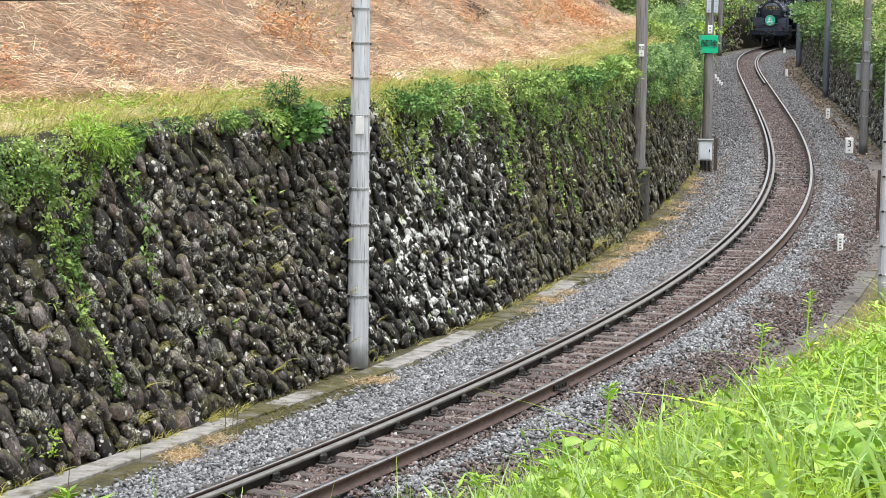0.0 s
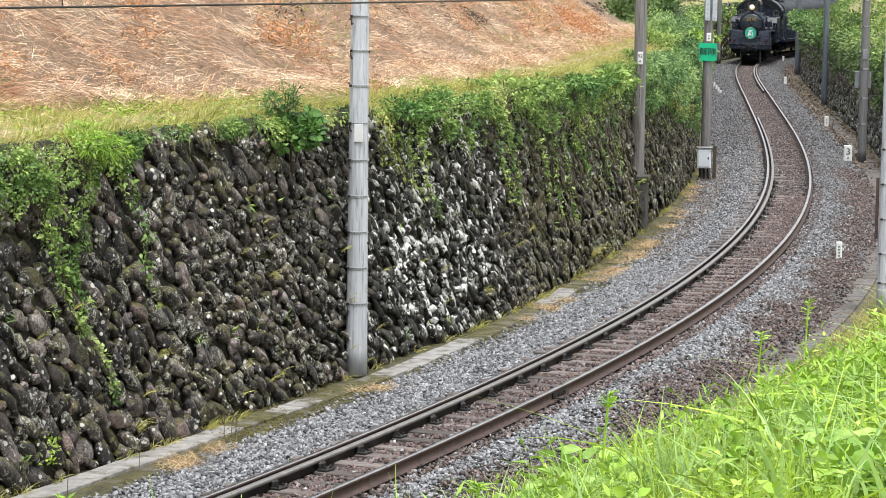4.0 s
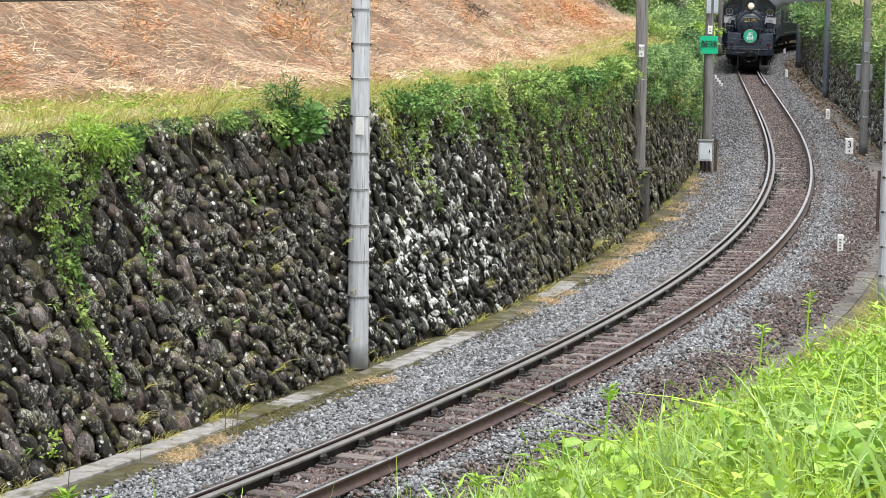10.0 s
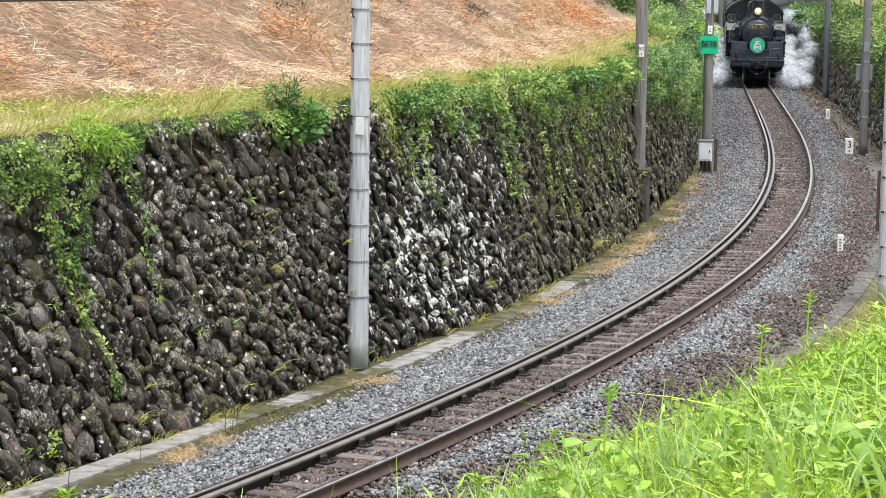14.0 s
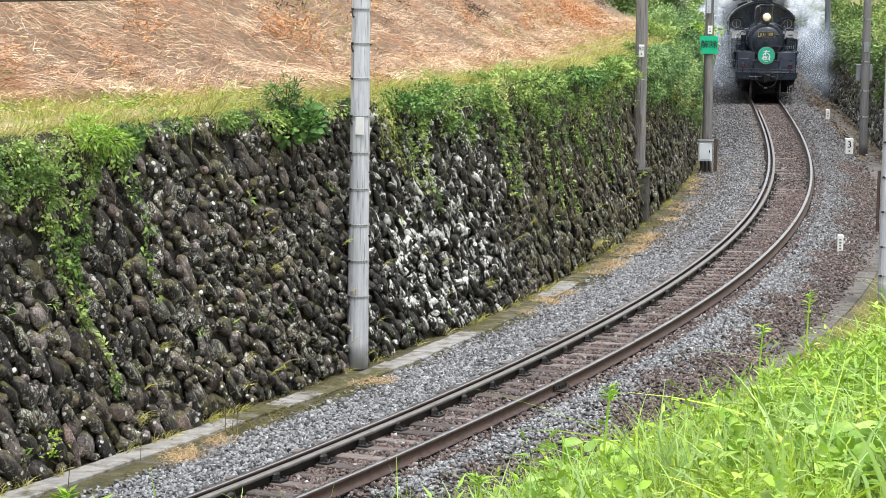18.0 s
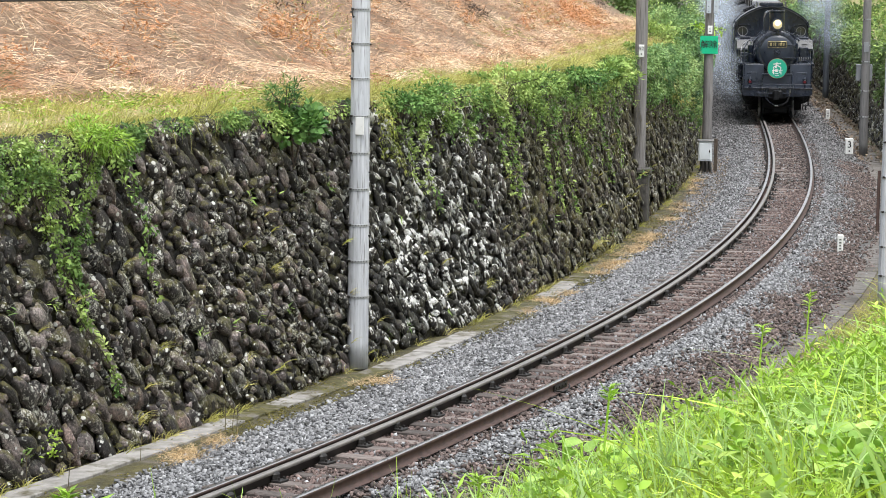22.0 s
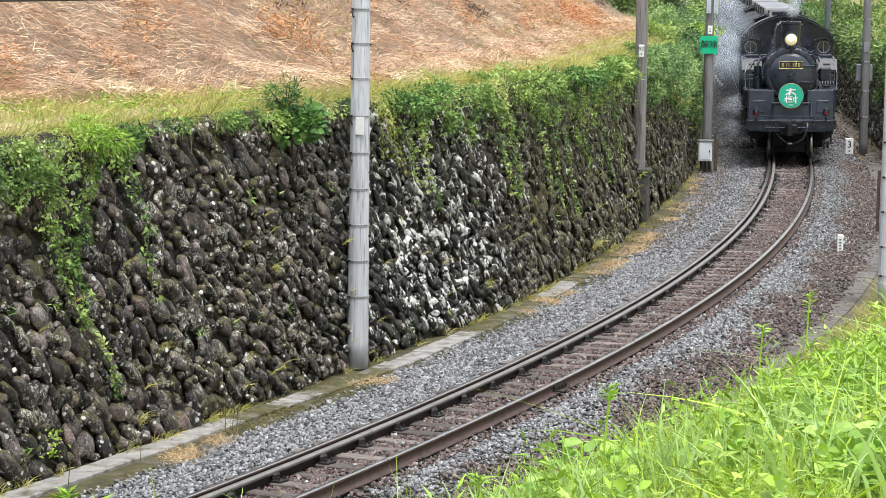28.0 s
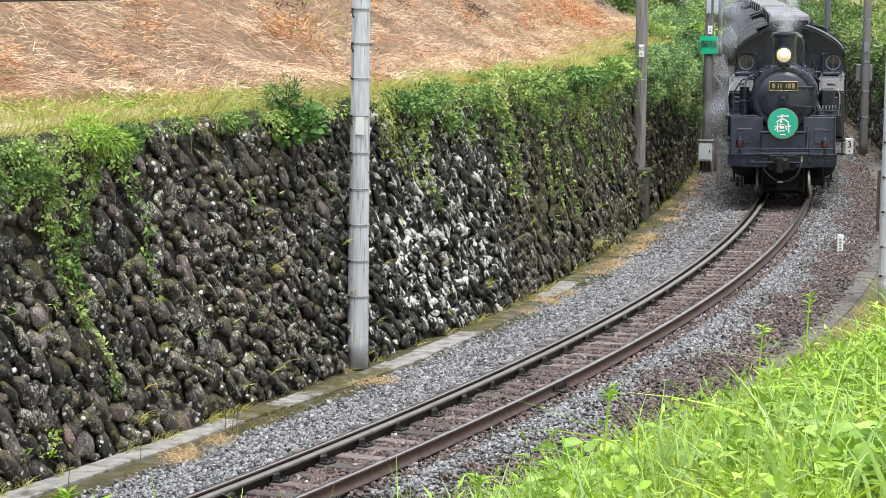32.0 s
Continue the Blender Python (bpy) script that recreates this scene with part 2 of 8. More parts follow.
M["rail_top"] = material("rail_polish", [(0.3, (0.36, 0.33, 0.31)), (0.7, (0.54, 0.51, 0.49))], 5, space="World", rough=0.3, metal=1.0, bump=0.0)
M["guard"] = material("guard_rail_steel", [(0.3, (0.15, 0.14, 0.13)), (0.7, (0.25, 0.235, 0.22))], 6, space="World", rough=0.5, metal=0.1, bump=0.1, bump_scale=60, bump_far=0.004)
M["dark_iron"] = material("dark_iron", [(0.3, (0.018, 0.017, 0.016)), (0.7, (0.05, 0.046, 0.043))], 6, space="World", rough=0.6, metal=0.5, bump=0.2, bump_scale=60, bump_far=0.005)
M["sleeper"] = material("sleeper_wood", [(0.3, (0.07, 0.056, 0.049)), (0.7, (0.2, 0.168, 0.152))], 3, vary=0.5, stretch=(1, 9, 9), bump=0.4, bump_scale=30, bump_far=0.01)
M["black"] = material("loco_black_paint", [(0.3, (0.006, 0.0088, 0.017)), (0.7, (0.016, 0.0225, 0.038))], 2.5, rough=0.26, spots=(0.026, 0.026, 0.027), spot_scale=4, spot_at=(0.58, 0.8), bump=0.06, bump_scale=25, bump_far=0.01, spec=0.38, coat=0.35)
M["black_under"] = material("loco_black_frame", [(0.3, (0.004, 0.0042, 0.005)), (0.7, (0.013, 0.0135, 0.015))], 4, rough=0.6, bump=0.2, bump_scale=30, bump_far=0.01, spec=0.25)
M["grey_paint"] = material("loco_worn_grey_black", [(0.3, (0.021, 0.027, 0.04)), (0.7, (0.052, 0.062, 0.086))], 2.5, rough=0.3, spots=(0.02, 0.021, 0.024), spot_scale=4, spot_at=(0.55, 0.75), bump=0.06, bump_scale=25, bump_far=0.01)
M["coach_blue"] = material("coach_blue_paint", [(0.3, (0.016, 0.024, 0.055)), (0.7, (0.026, 0.038, 0.085))], 1.5, rough=0.25, bump=0.02, spec=0.5, rough_var=0.05, coat=0.15)
M["coach_green"] = material("coach_green_paint", [(0.3, (0.02, 0.034, 0.026)), (0.7, (0.034, 0.055, 0.042))], 1.5, rough=0.3, bump=0.02, spec=0.5, rough_var=0.05)
M["coach_roof"] = material("coach_roof_grey", [(0.3, (0.013, 0.015, 0.018)), (0.7, (0.03, 0.033, 0.039))], 1.2, rough=0.6, spec=0.25, bump=0.1, spots=(0.05, 0.052, 0.055), spot_scale=1.0)
M["green_plate"] = material("green_enamel", [(0.3, (0.012, 0.35, 0.22)), (0.7, (0.02, 0.42, 0.27))], 2, rough=0.4, bump=0)
M["sign_green"] = material("sign_green_paint", [(0.3, (0.0, 0.42, 0.2)), (0.7, (0.0, 0.5, 0.25))], 2, rough=0.5, bump=0)
M["white_paint"] = material("white_paint", [(0.3, (0.68, 0.68, 0.66)), (0.7, (0.84, 0.84, 0.82))], 3, rough=0.5, bump=0.05, spots=(0.4, 0.38, 0.33), spot_scale=5, spot_at=(0.62, 0.8))
M["ink"] = material("black_lettering", [(0.3, (0.01, 0.012, 0.012)), (0.7, (0.02, 0.022, 0.022))], 3, rough=0.6, bump=0)
M["brass"] = material("brass", [(0.3, (0.36, 0.29, 0.14)), (0.7, (0.52, 0.44, 0.24))], 8, rough=0.3, metal=1.0, bump=0.03)
M["box_grey"] = material("cabinet_grey_paint", [(0.3, (0.6, 0.64, 0.67)), (0.7, (0.72, 0.76, 0.79))], 3, rough=0.45, bump=0.03, spots=(0.35, 0.33, 0.3), spot_scale=3, spot_at=(0.6, 0.8))
M["steel"] = material("bright_steel", [(0.3, (0.45, 0.45, 0.45)), (0.7, (0.65, 0.65, 0.65))], 8, rough=0.3, metal=1.0, bump=0.02)
M["glass"] = material("dark_window_glass", [(0.3, (0.015, 0.018, 0.02)), (0.7, (0.03, 0.033, 0.036))], 2, rough=0.06, bump=0, spec=0.8, rough_var=0.02)
M["lamp"] = glow("lit_headlamp", (1.0, 0.92, 0.72), 3.0)
M["lamp_bowl"] = glow("lit_lamp_bowl", (0.8, 0.66, 0.36), 0.14)
M["strip_steel"] = material("perforated_strip_steel", [(0.3, (0.36, 0.41, 0.46)), (0.7, (0.5, 0.55, 0.6))], 4, rough=0.5, bump=0.03)
M["red_lens"] = material("red_lens", [(0.3, (0.09, 0.008, 0.016)), (0.7, (0.16, 0.012, 0.025))], 5, rough=0.08, bump=0)
M["grass"] = material("fresh_grass", [(0.25, (0.2, 0.34, 0.026)), (0.5, (0.37, 0.52, 0.05)), (0.8, (0.6, 0.72, 0.15))], 2.2, space="World", rough=0.4, island=0.55, bump=0, translucent=0.25)
M["weed"] = material("weed_leaf", [(0.25, (0.13, 0.27, 0.025)), (0.5, (0.29, 0.46, 0.05)), (0.8, (0.54, 0.66, 0.13))], 2.0, space="World", rough=0.45, island=0.4, bump=0, translucent=0.25)
M["blade"] = material("broad_grass_blade", [(0.3, (0.24, 0.41, 0.09)), (0.7, (0.5, 0.66, 0.25))], 2.5, space="World", rough=0.45, island=0.3, bump=0, translucent=0.3)
M["vine"] = material("vine_leaf", [(0.32, (0.05, 0.11, 0.04)), (0.45, (0.16, 0.27, 0.075)), (0.54, (0.32, 0.44, 0.12)), (0.68, (0.52, 0.61, 0.24))], 1.1, space="World", rough=0.7, island=0.35, bump=0, translucent=0.18, spec=0.25)
M["vine_deep"] = material("deep_green_leaf", [(0.32, (0.04, 0.105, 0.035)), (0.5, (0.125, 0.25, 0.065)), (0.7, (0.3, 0.45, 0.13))], 2.0, space="World", rough=0.65, island=0.35, bump=0, translucent=0.18, spec=0.3)
M["verge"] = material("verge_grass", [(0.25, (0.24, 0.29, 0.045)), (0.5, (0.46, 0.44, 0.12)), (0.8, (0.66, 0.56, 0.28))], 1.1, space="World", rough=0.6, island=0.45, bump=0, translucent=0.3)
M["sward"] = material("short_green_sward", [(0.3, (0.18, 0.24, 0.035)), (0.5, (0.36, 0.4, 0.08)), (0.7, (0.55, 0.5, 0.2))], 2.0, space="World", rough=0.6, island=0.45, bump=0, translucent=0.25)
M["straw"] = material("dry_grass", [(0.3, (0.17, 0.09, 0.05)), (0.42, (0.44, 0.26, 0.155)), (0.51, (0.62, 0.43, 0.28)), (0.63, (0.76, 0.6, 0.43))], 1.5, spots=(0.42, 0.19, 0.085), spot_scale=0.6, spot_at=(0.52, 0.64), space="World", rough=0.6, island=0.75, bump=0, translucent=0.15)
M["straw_pale"] = material("pale_straw", [(0.3, (0.4, 0.27, 0.13)), (0.5, (0.6, 0.44, 0.25)), (0.7, (0.72, 0.58, 0.38))], 3.0, space="World", rough=0.7, island=0.4, bump=0, translucent=0.15)
M["dead_leaf"] = material("dead_leaf", [(0.3, (0.46, 0.18, 0.07)), (0.7, (0.62, 0.35, 0.16))], 2, space="World", rough=0.7, island=0.3, bump=0, translucent=0.15)
M["wood_dark"] = material("tree_bark", [(0.3, (0.04, 0.03, 0.02)), (0.7, (0.12, 0.09, 0.07))], 6, stretch=(3, 3, 0.7), space="World", bump=0.6, bump_scale=20)
M["wire"] = material("old_wire", [(0.3, (0.03, 0.028, 0.028)), (0.7, (0.06, 0.055, 0.05))], 3, rough=0.5, metal=0.6, bump=0)

# ---- the ground ----


def blend(a, b, w):
    return a + (b - a) * w


def right_side(s):
    """How far the open bank has turned into the walled side."""
    w = np.clip((s - 44.0) / 16.0, 0, 1)
    return w * w * (3 - 2 * w)


LEFT_COLS = [(-400, 30.0), (-80, 22.0), (-40, 17.5), (-22, 12.8), (-14, 8.9), (-11, 7.1), (-9.5, 6.15), (-8.4, 5.45), (-7.4, 4.85), (-6.4, 4.2), (-5.6, 3.72), (-5.0, 3.58), (-4.3, 3.5)]
RIGHT_COLS = [(3.15, -0.38, 3.15, -0.4), (3.6, -0.3, 3.5, -0.4), (4.4, 0.0, 3.56, 2.55), (5.6, 0.9, 4.2, 2.7), (7.0, 1.9, 5.2, 3.2), (8.2, 2.76, 6.4, 4.0), (9.0, 3.2, 8.0, 5.0),
              (10.0, 3.45, 10.0, 6.2), (12.0, 3.62, 13.0, 7.6), (16.0, 3.75, 18.0, 9.5), (30.0, 4.0, 30.0, 13.0), (80.0, 5.0, 80.0, 18.0), (400.0, 9.0, 400.0, 28.0)]


def left_ground(off):
    return np.interp(off, [c[0] for c in LEFT_COLS], [c[1] for c in LEFT_COLS])


def bank_ground(off):
    return np.interp(off, [c[0] for c in RIGHT_COLS], [c[1] for c in RIGHT_COLS])


def build_ground():
    ss = np.concatenate([np.arange(-60, 120, 1.0), np.arange(120, 320, 4.0)])
    rows = []
    for o, z in LEFT_COLS:
        rows.append((np.full(len(ss), float(o)), np.full(len(ss), z)))
    rows.append((wall_foot(ss) - BATTER - 0.3, np.full(len(ss), 3.38)))
    rows.append((wall_foot(ss) - 0.25, np.full(len(ss), -0.385)))
    rows.append((np.full(len(ss), -2.42), np.full(len(ss), -0.385)))
    for o in (-2.3, -1.9, -1.25, -0.6, 0.0, 0.6, 1.25, 1.9, 2.3):
        rows.append((np.full(len(ss), o), bed(ss, np.full(len(ss), o)) - 0.03))
    rows.append((np.full(len(ss), 2.5), np.full(len(ss), -0.39)))
    for a, b, c, d in RIGHT_COLS:
        w = right_side(ss)
        rows.append((blend(a, c, w), blend(b, d, w)))
    v = np.stack([at(ss, o, z) for o, z in rows], 1)
    n, m = v.shape[:2]
    flat = v.reshape(-1, 3)
    i, j = np.meshgrid(np.arange(n - 1), np.arange(m - 1), indexing="ij")
    f = np.stack([i * m + j, i * m + j + 1, (i + 1) * m + j + 1, (i + 1) * m + j], -1).reshape(-1, 4)
    nl = len(LEFT_COLS)
    col = j.ravel()
    # bare earth, ballast bed, green bank, dry slope
    idx = np.where(col < nl - 2, 3, np.where(col < nl, 2, np.where(col <= nl + 1, 4, np.where(col <= nl + 11, 1, np.where(col < nl + 14, 0, 2)))))
    me = mesh_of("ground", flat, f, [M["soil"], M["ballast_bed"], M["green_earth"], M["dry_earth"], M["mossy_earth"]], idx)
    tagged(new("ground", me), "earth cutting with gravel bed, grassy bank and dry slope", "ground", kind="structure")


M["ballast_bed"] = material("ballast_bed", [(0.25, (0.055, 0.052, 0.051)), (0.5, (0.105, 0.1, 0.098)), (0.75, (0.18, 0.174, 0.172))], 16, space="World", bump=1.0, bump_scale=20, bump_far=0.06)
M["green_earth"] = material("green_earth", [(0.3, (0.16, 0.16, 0.045)), (0.5, (0.3, 0.27, 0.1)), (0.7, (0.44, 0.36, 0.2))], 7, space="World", bump=0.8, bump_scale=14, bump_far=0.05, spots=(0.2, 0.15, 0.08), spot_scale=1.2)
M["dry_earth"] = material("dry_earth", [(0.3, (0.09, 0.05, 0.03)), (0.7, (0.31, 0.21, 0.125))], 12, space="World", bump=0.8, bump_scale=14, bump_far=0.05, spots=(0.12, 0.14, 0.04), spot_scale=0.7, spot_at=(0.58, 0.7))
M["mossy_earth"] = material("mossy_gravel_earth", [(0.3, (0.03, 0.028, 0.012)), (0.7, (0.115, 0.1, 0.036))], 6, space="World", bump=1.0, bump_scale=30, bump_far=0.04, spots=(0.13, 0.115, 0.1), spot_scale=2.5, spot_at=(0.52, 0.66))
build_ground()

# ---- the track ----
track = thing("railway_track", "single narrow-gauge railway track curving through gravel ballast", "railway track", kind="structure")
HALF = 0.566
RAIL = [(-0.0635, -0.153), (0.0635, -0.153), (0.0635, -0.142), (0.0085, -0.122), (0.0085, -0.045), (0.0325, -0.036), (0.0325, -0.006), (0.026, 0.0), (-0.026, 0.0), (-0.0325, -0.006), (-0.0325, -0.036), (-0.0085, -0.045), (-0.0085, -0.122), (-0.0635, -0.142)]


def rail(s0, s1, off, lift, mats, index, label, profile=RAIL):
    ss = np.arange(s0, s1 + 0.01, 0.5)
    pr = [((lambda s, o=o: np.full(len(s), off + o)), (lambda s, z=z: z + lift(s))) for o, z in profile]
    part("rail", sweep("rail", ss, pr, mats, index=index), None, track, label)


def lift_l(s):
    return np.maximum(-cant(s), 0)


def lift_r(s):
    return np.maximum(cant(s), 0)


RAIL_INDEX = [0, 0, 0, 0, 0, 0, 1, 1, 1, 0, 0, 0, 0, 0]
rail(-40, 300, -HALF, lift_l, [M["rail_side"], M["rail_top"]], RAIL_INDEX, "steel running rail with polished head")
rail(-40, 300, HALF, lift_r, [M["rail_side"], M["rail_top"]], RAIL_INDEX, "steel running rail with polished head")
GUARD = [(-0.04, -0.14), (0.015, -0.14), (0.015, -0.06), (0.036, -0.055), (0.034, -0.024), (0.028, -0.016), (-0.035, -0.016), (-0.04, -0.03)]
rail(-40, 80, -HALF + 0.13, lift_l, [M["dark_iron"], M["guard"]], [0, 0, 0, 1, 1, 1, 0, 0], "dull grey guard rail inside the low rail", GUARD)
rail(103, 200, HALF - 0.13, lift_r, [M["dark_iron"], M["guard"]], [0, 0, 0, 1, 1, 1, 0, 0], "dull grey guard rail inside the low rail", GUARD)

SPACING = 0.58


def sleeper_turn(s):
    c = float(cant(s))
    return Matrix.Rotation(radians(heading(s)), 4, "Z") @ Matrix.Rotation(-0.3 * math.asin(c / 1.13), 4, "Y")


def build_sleepers():
    bm = bmesh.new()
    box(bm, (2.0, 0.2, 0.14), (0, 0, 0), 0.012)
    me = bpy.data.meshes.new("sleeper")
    bm.to_mesh(me)
    bm.free()
    me.materials.append(M["sleeper"])
    bm = bmesh.new()
    for sx in (-1, 1):
        box(bm, (0.24, 0.16, 0.014), (sx * HALF, 0, 0.077), 0.003)
        for e in (-0.09, 0.09):
            for y in (-0.045, 0.045):
                box(bm, (0.05, 0.03, 0.03), (sx * HALF + e, y, 0.1), 0.005)
    plate = bpy.data.meshes.new("tie_plate")
    bm.to_mesh(plate)
    bm.free()
    plate.materials.append(M["dark_iron"])
    bm = bmesh.new()
    box(bm, (0.06, 0.13, 0.13), (-HALF + 0.175, 0, 0.11), 0.025)
    box(bm, (0.13, 0.17, 0.03), (-HALF + 0.225, 0, 0.082), 0.006)
    for y in (-0.05, 0.05):
        tube(bm, (-HALF + 0.25, y, 0.09), (-HALF + 0.25, y, 0.125), 0.014, n=6)
    brace = bpy.data.meshes.new("guard_rail_bracket")
    bm.to_mesh(brace)
    bm.free()
    brace.materials.append(M["dark_iron"])
    rng = np.random.default_rng(5)
    for i in range(290):
        s = 1.5 + i * SPACING
        o = new("sleeper", me)
        o.parent = track
        z = float(bed(s, 0.0)) - 0.058 - float(np.interp(s, [30, 60], [0, 0.02])) + rng.uniform(-0.02, 0.008)
        p = at(s, rng.normal(0, 0.02), z)
        turn = sleeper_turn(s) @ Matrix.Rotation(rng.normal(-0.13, 0.035), 4, "Z")
        o.matrix_basis = Matrix.Translation(p) @ turn
        if s < 62:
            q = new("tie_plate", plate)
            q.parent = track
            q.matrix_basis = o.matrix_basis
        if s < 50 and i % 2 == 0:
            q = new("guard_rail_bracket", brace)
            q.parent = track
            q.matrix_basis = o.matrix_basis


def fishplate(s, off, lift):
    bm = bmesh.new()
    for e in (-0.02, 0.02):
        box(bm, (0.02, 0.56, 0.085), (e, 0, -0.082), 0.006)
        for y in (-0.2, -0.07, 0.07, 0.2):
            tube(bm, (e, y, -0.08), (e * 2.0, y, -0.08), 0.018, n=6)
    pipe(bm, [(0.05, -0.3, -0.1), (0.1, -0.15, -0.13), (0.1, 0.15, -0.13), (0.05, 0.3, -0.1)], 0.012, 6)
    o = part("fishplate", bm, M["dark_iron"], track, "bolted rail joint with bond cable")
    o.matrix_basis = Matrix.Translation(at(s, off, float(lift(s)))) @ Matrix.Rotation(radians(heading(s)), 4, "Z")


build_sleepers()
fishplate(11.8, HALF, lift_r)
fishplate(76.8, HALF, lift_r)
fishplate(100.2, -HALF, lift_l)


def pebble(rng):
    """A sharp-edged stone of five corners."""
    v = np.array([(1, 0, 0), (-0.5, 0.87, 0), (-0.5, -0.87, 0), (0, 0, 1), (0, 0, -1)], float) * 0.66
    v = v * rng.uniform(0.8, 1.1, (5, 1)) + rng.normal(0, 0.1, (5, 3))
    f = np.array([(0, 1, 3), (1, 2, 3), (2, 0, 3), (1, 0, 4), (2, 1, 4), (0, 2, 4)])
    return v, f


def chunk(rng):
    """A blocky piece of broken stone with uneven flat sides."""
    v = np.array([(x, y, z) for x in (-1, 1) for y in (-1, 1) for z in (-1, 1)], float) * 0.46
    v = v * rng.uniform(0.62, 1.2, (8, 1)) + rng.normal(0, 0.08, (8, 3))
    f = np.array([(0, 1, 3), (0, 3, 2), (4, 6, 7), (4, 7, 5), (0, 4, 5), (0, 5, 1), (2, 3, 7), (2, 7, 6), (0, 2, 6), (0, 6, 4), (1, 5, 7), (1, 7, 3)])
    return v, f


def mixed(name, shapes, places, turns, mats, kinds):
    """One mesh of several small shapes, taken in turn."""
    vs, fs, ids, base = [], [], [], 0
    for q, (v, f) in enumerate(shapes):
        p, t, k = places[q::len(shapes)], turns[q::len(shapes)], kinds[q::len(shapes)]
        vs.append((np.einsum("nij,kj->nki", t, v) + p[:, None, :]).reshape(-1, 3))
        fs.append((f[None] + (np.arange(len(p)) * len(v))[:, None, None]).reshape(-1, f.shape[1]) + base)
        ids.append(np.repeat(k, len(f)))
        base += len(vs[-1])
    return mesh_of(name, np.concatenate(vs), np.concatenate(fs), mats, np.concatenate(ids))


def ballast_field(name, s0, s1, n, size, seed, inner, label):
    rng = np.random.default_rng(seed)
    s = rng.uniform(s0, s1, n)
    off = rng.uniform(-0.5, 0.5, n) if inner else rng.uniform(-2.55, 2.45, n)
    if not inner:
        keep = np.abs(off) > 0.66
        edge = 2.15 + 0.22 * np.sin(s * 0.9) + 0.12 * np.sin(s * 2.3 + 1)
        keep &= (np.abs(off) < edge + np.where(off < 0, 0.22, 0)) | (rng.random(n) < 0.25)
        s, off = s[keep], off[keep]
        n = len(s)
    if inner:
        # stones lie between the sleepers
        ph = np.mod((s - 1.5) / SPACING + 0.5, 1.0) - 0.5
        keep = (np.abs(ph) > 0.19) | (rng.random(n) < np.interp(s, [30, 60], [0.2, 0.8]))
        s, off = s[keep], off[keep]
        n = len(s)
    clear = at(s, off)[:, 1] > 27.0
    s, off = s[clear], off[clear]
    n = len(s)
    p = at(s, off, bed(s, off) + rng.uniform(-0.025, 0.014, n) + (-0.01 if inner else 0.006))
    sz = size * rng.uniform(0.6, 1.35, n)
    t = turn_array(n, rng) * sz[:, None, None] * np.array([1.5, 1.0, 0.56])
    rusty = (np.abs(off) < np.where(off > 0, 0.9, 0.78)) & (rng.random(n) < np.interp(s, [22, 40], [0.85, 0.4])) | ((off > 0.7) & (rng.random(n) < np.clip((off - np.where(s > 56, 1.9, 1.22) - 0.16 * np.sin(s * 0.8) - 0.12 * np.sin(s * 2.7)) / 0.45, 0, 1) * 0.93))
    if inner:
        rusty = rng.random(n) < 0.93
    # Darker stones further on; right of the track they paint in train shade.
    kind = np.where(rusty, 1, np.where(rng.random(n) < np.clip((s - np.where(off > 0, 22, 40)) / 34, 0, 1), 2, 0))
    me = mixed(name, [chunk(rng) for _ in range(5)] if s1 < 50 and s0 < 30 else [pebble(rng) for _ in range(3)], p, t, [M["gravel_grey"], M["gravel_red" if inner and s0 < 40 else "gravel_rust"], M["gravel_dark"]], kind)
    tagged(new(name, me), label, "ballast", kind="stuff")


M["gravel_grey"] = material("crushed_stone_grey", [(0.25, (0.1, 0.102, 0.108)), (0.5, (0.205, 0.207, 0.212)), (0.75, (0.39, 0.394, 0.402))], 9, space="World", island=0.65, bump=0.4, bump_scale=60, bump_far=0.006)
M["gravel_red"] = material("crushed_stone_red_rust", [(0.25, (0.056, 0.04, 0.035)), (0.5, (0.125, 0.089, 0.079)), (0.75, (0.2, 0.149, 0.134))], 9, space="World", island=0.6, bump=0.4, bump_scale=60, bump_far=0.006)
M["gravel_dark"] = material("crushed_stone_darker", [(0.25, (0.075, 0.074, 0.075)), (0.5, (0.145, 0.143, 0.144)), (0.75, (0.26, 0.257, 0.26))], 9, space="World", island=0.75, bump=0.4, bump_scale=60, bump_far=0.006)
M["gravel_rust"] = material("crushed_stone_rusty", [(0.25, (0.05, 0.039, 0.034)), (0.5, (0.115, 0.086, 0.077)), (0.75, (0.21, 0.165, 0.15))], 9, space="World", island=0.7, bump=0.4, bump_scale=60, bump_far=0.006)
ballast_field("ballast_stones", 1, 30, 84000, 0.037, 1, False, "loose grey crushed stone ballast")
ballast_field("ballast_stones", 30, 62, 50000, 0.051, 2, False, "loose grey crushed stone ballast")
ballast_field("ballast_stones", 62, 160, 44000, 0.06, 3, False, "loose grey crushed stone ballast")
ballast_field("ballast_stones", 1, 45, 25000, 0.039, 4, True, "rust-stained crushed stone between the sleepers")
ballast_field("ballast_stones", 45, 150, 14000, 0.062, 6, True, "rust-stained crushed stone between the sleepers")

# ---- drain covers beside the track ----


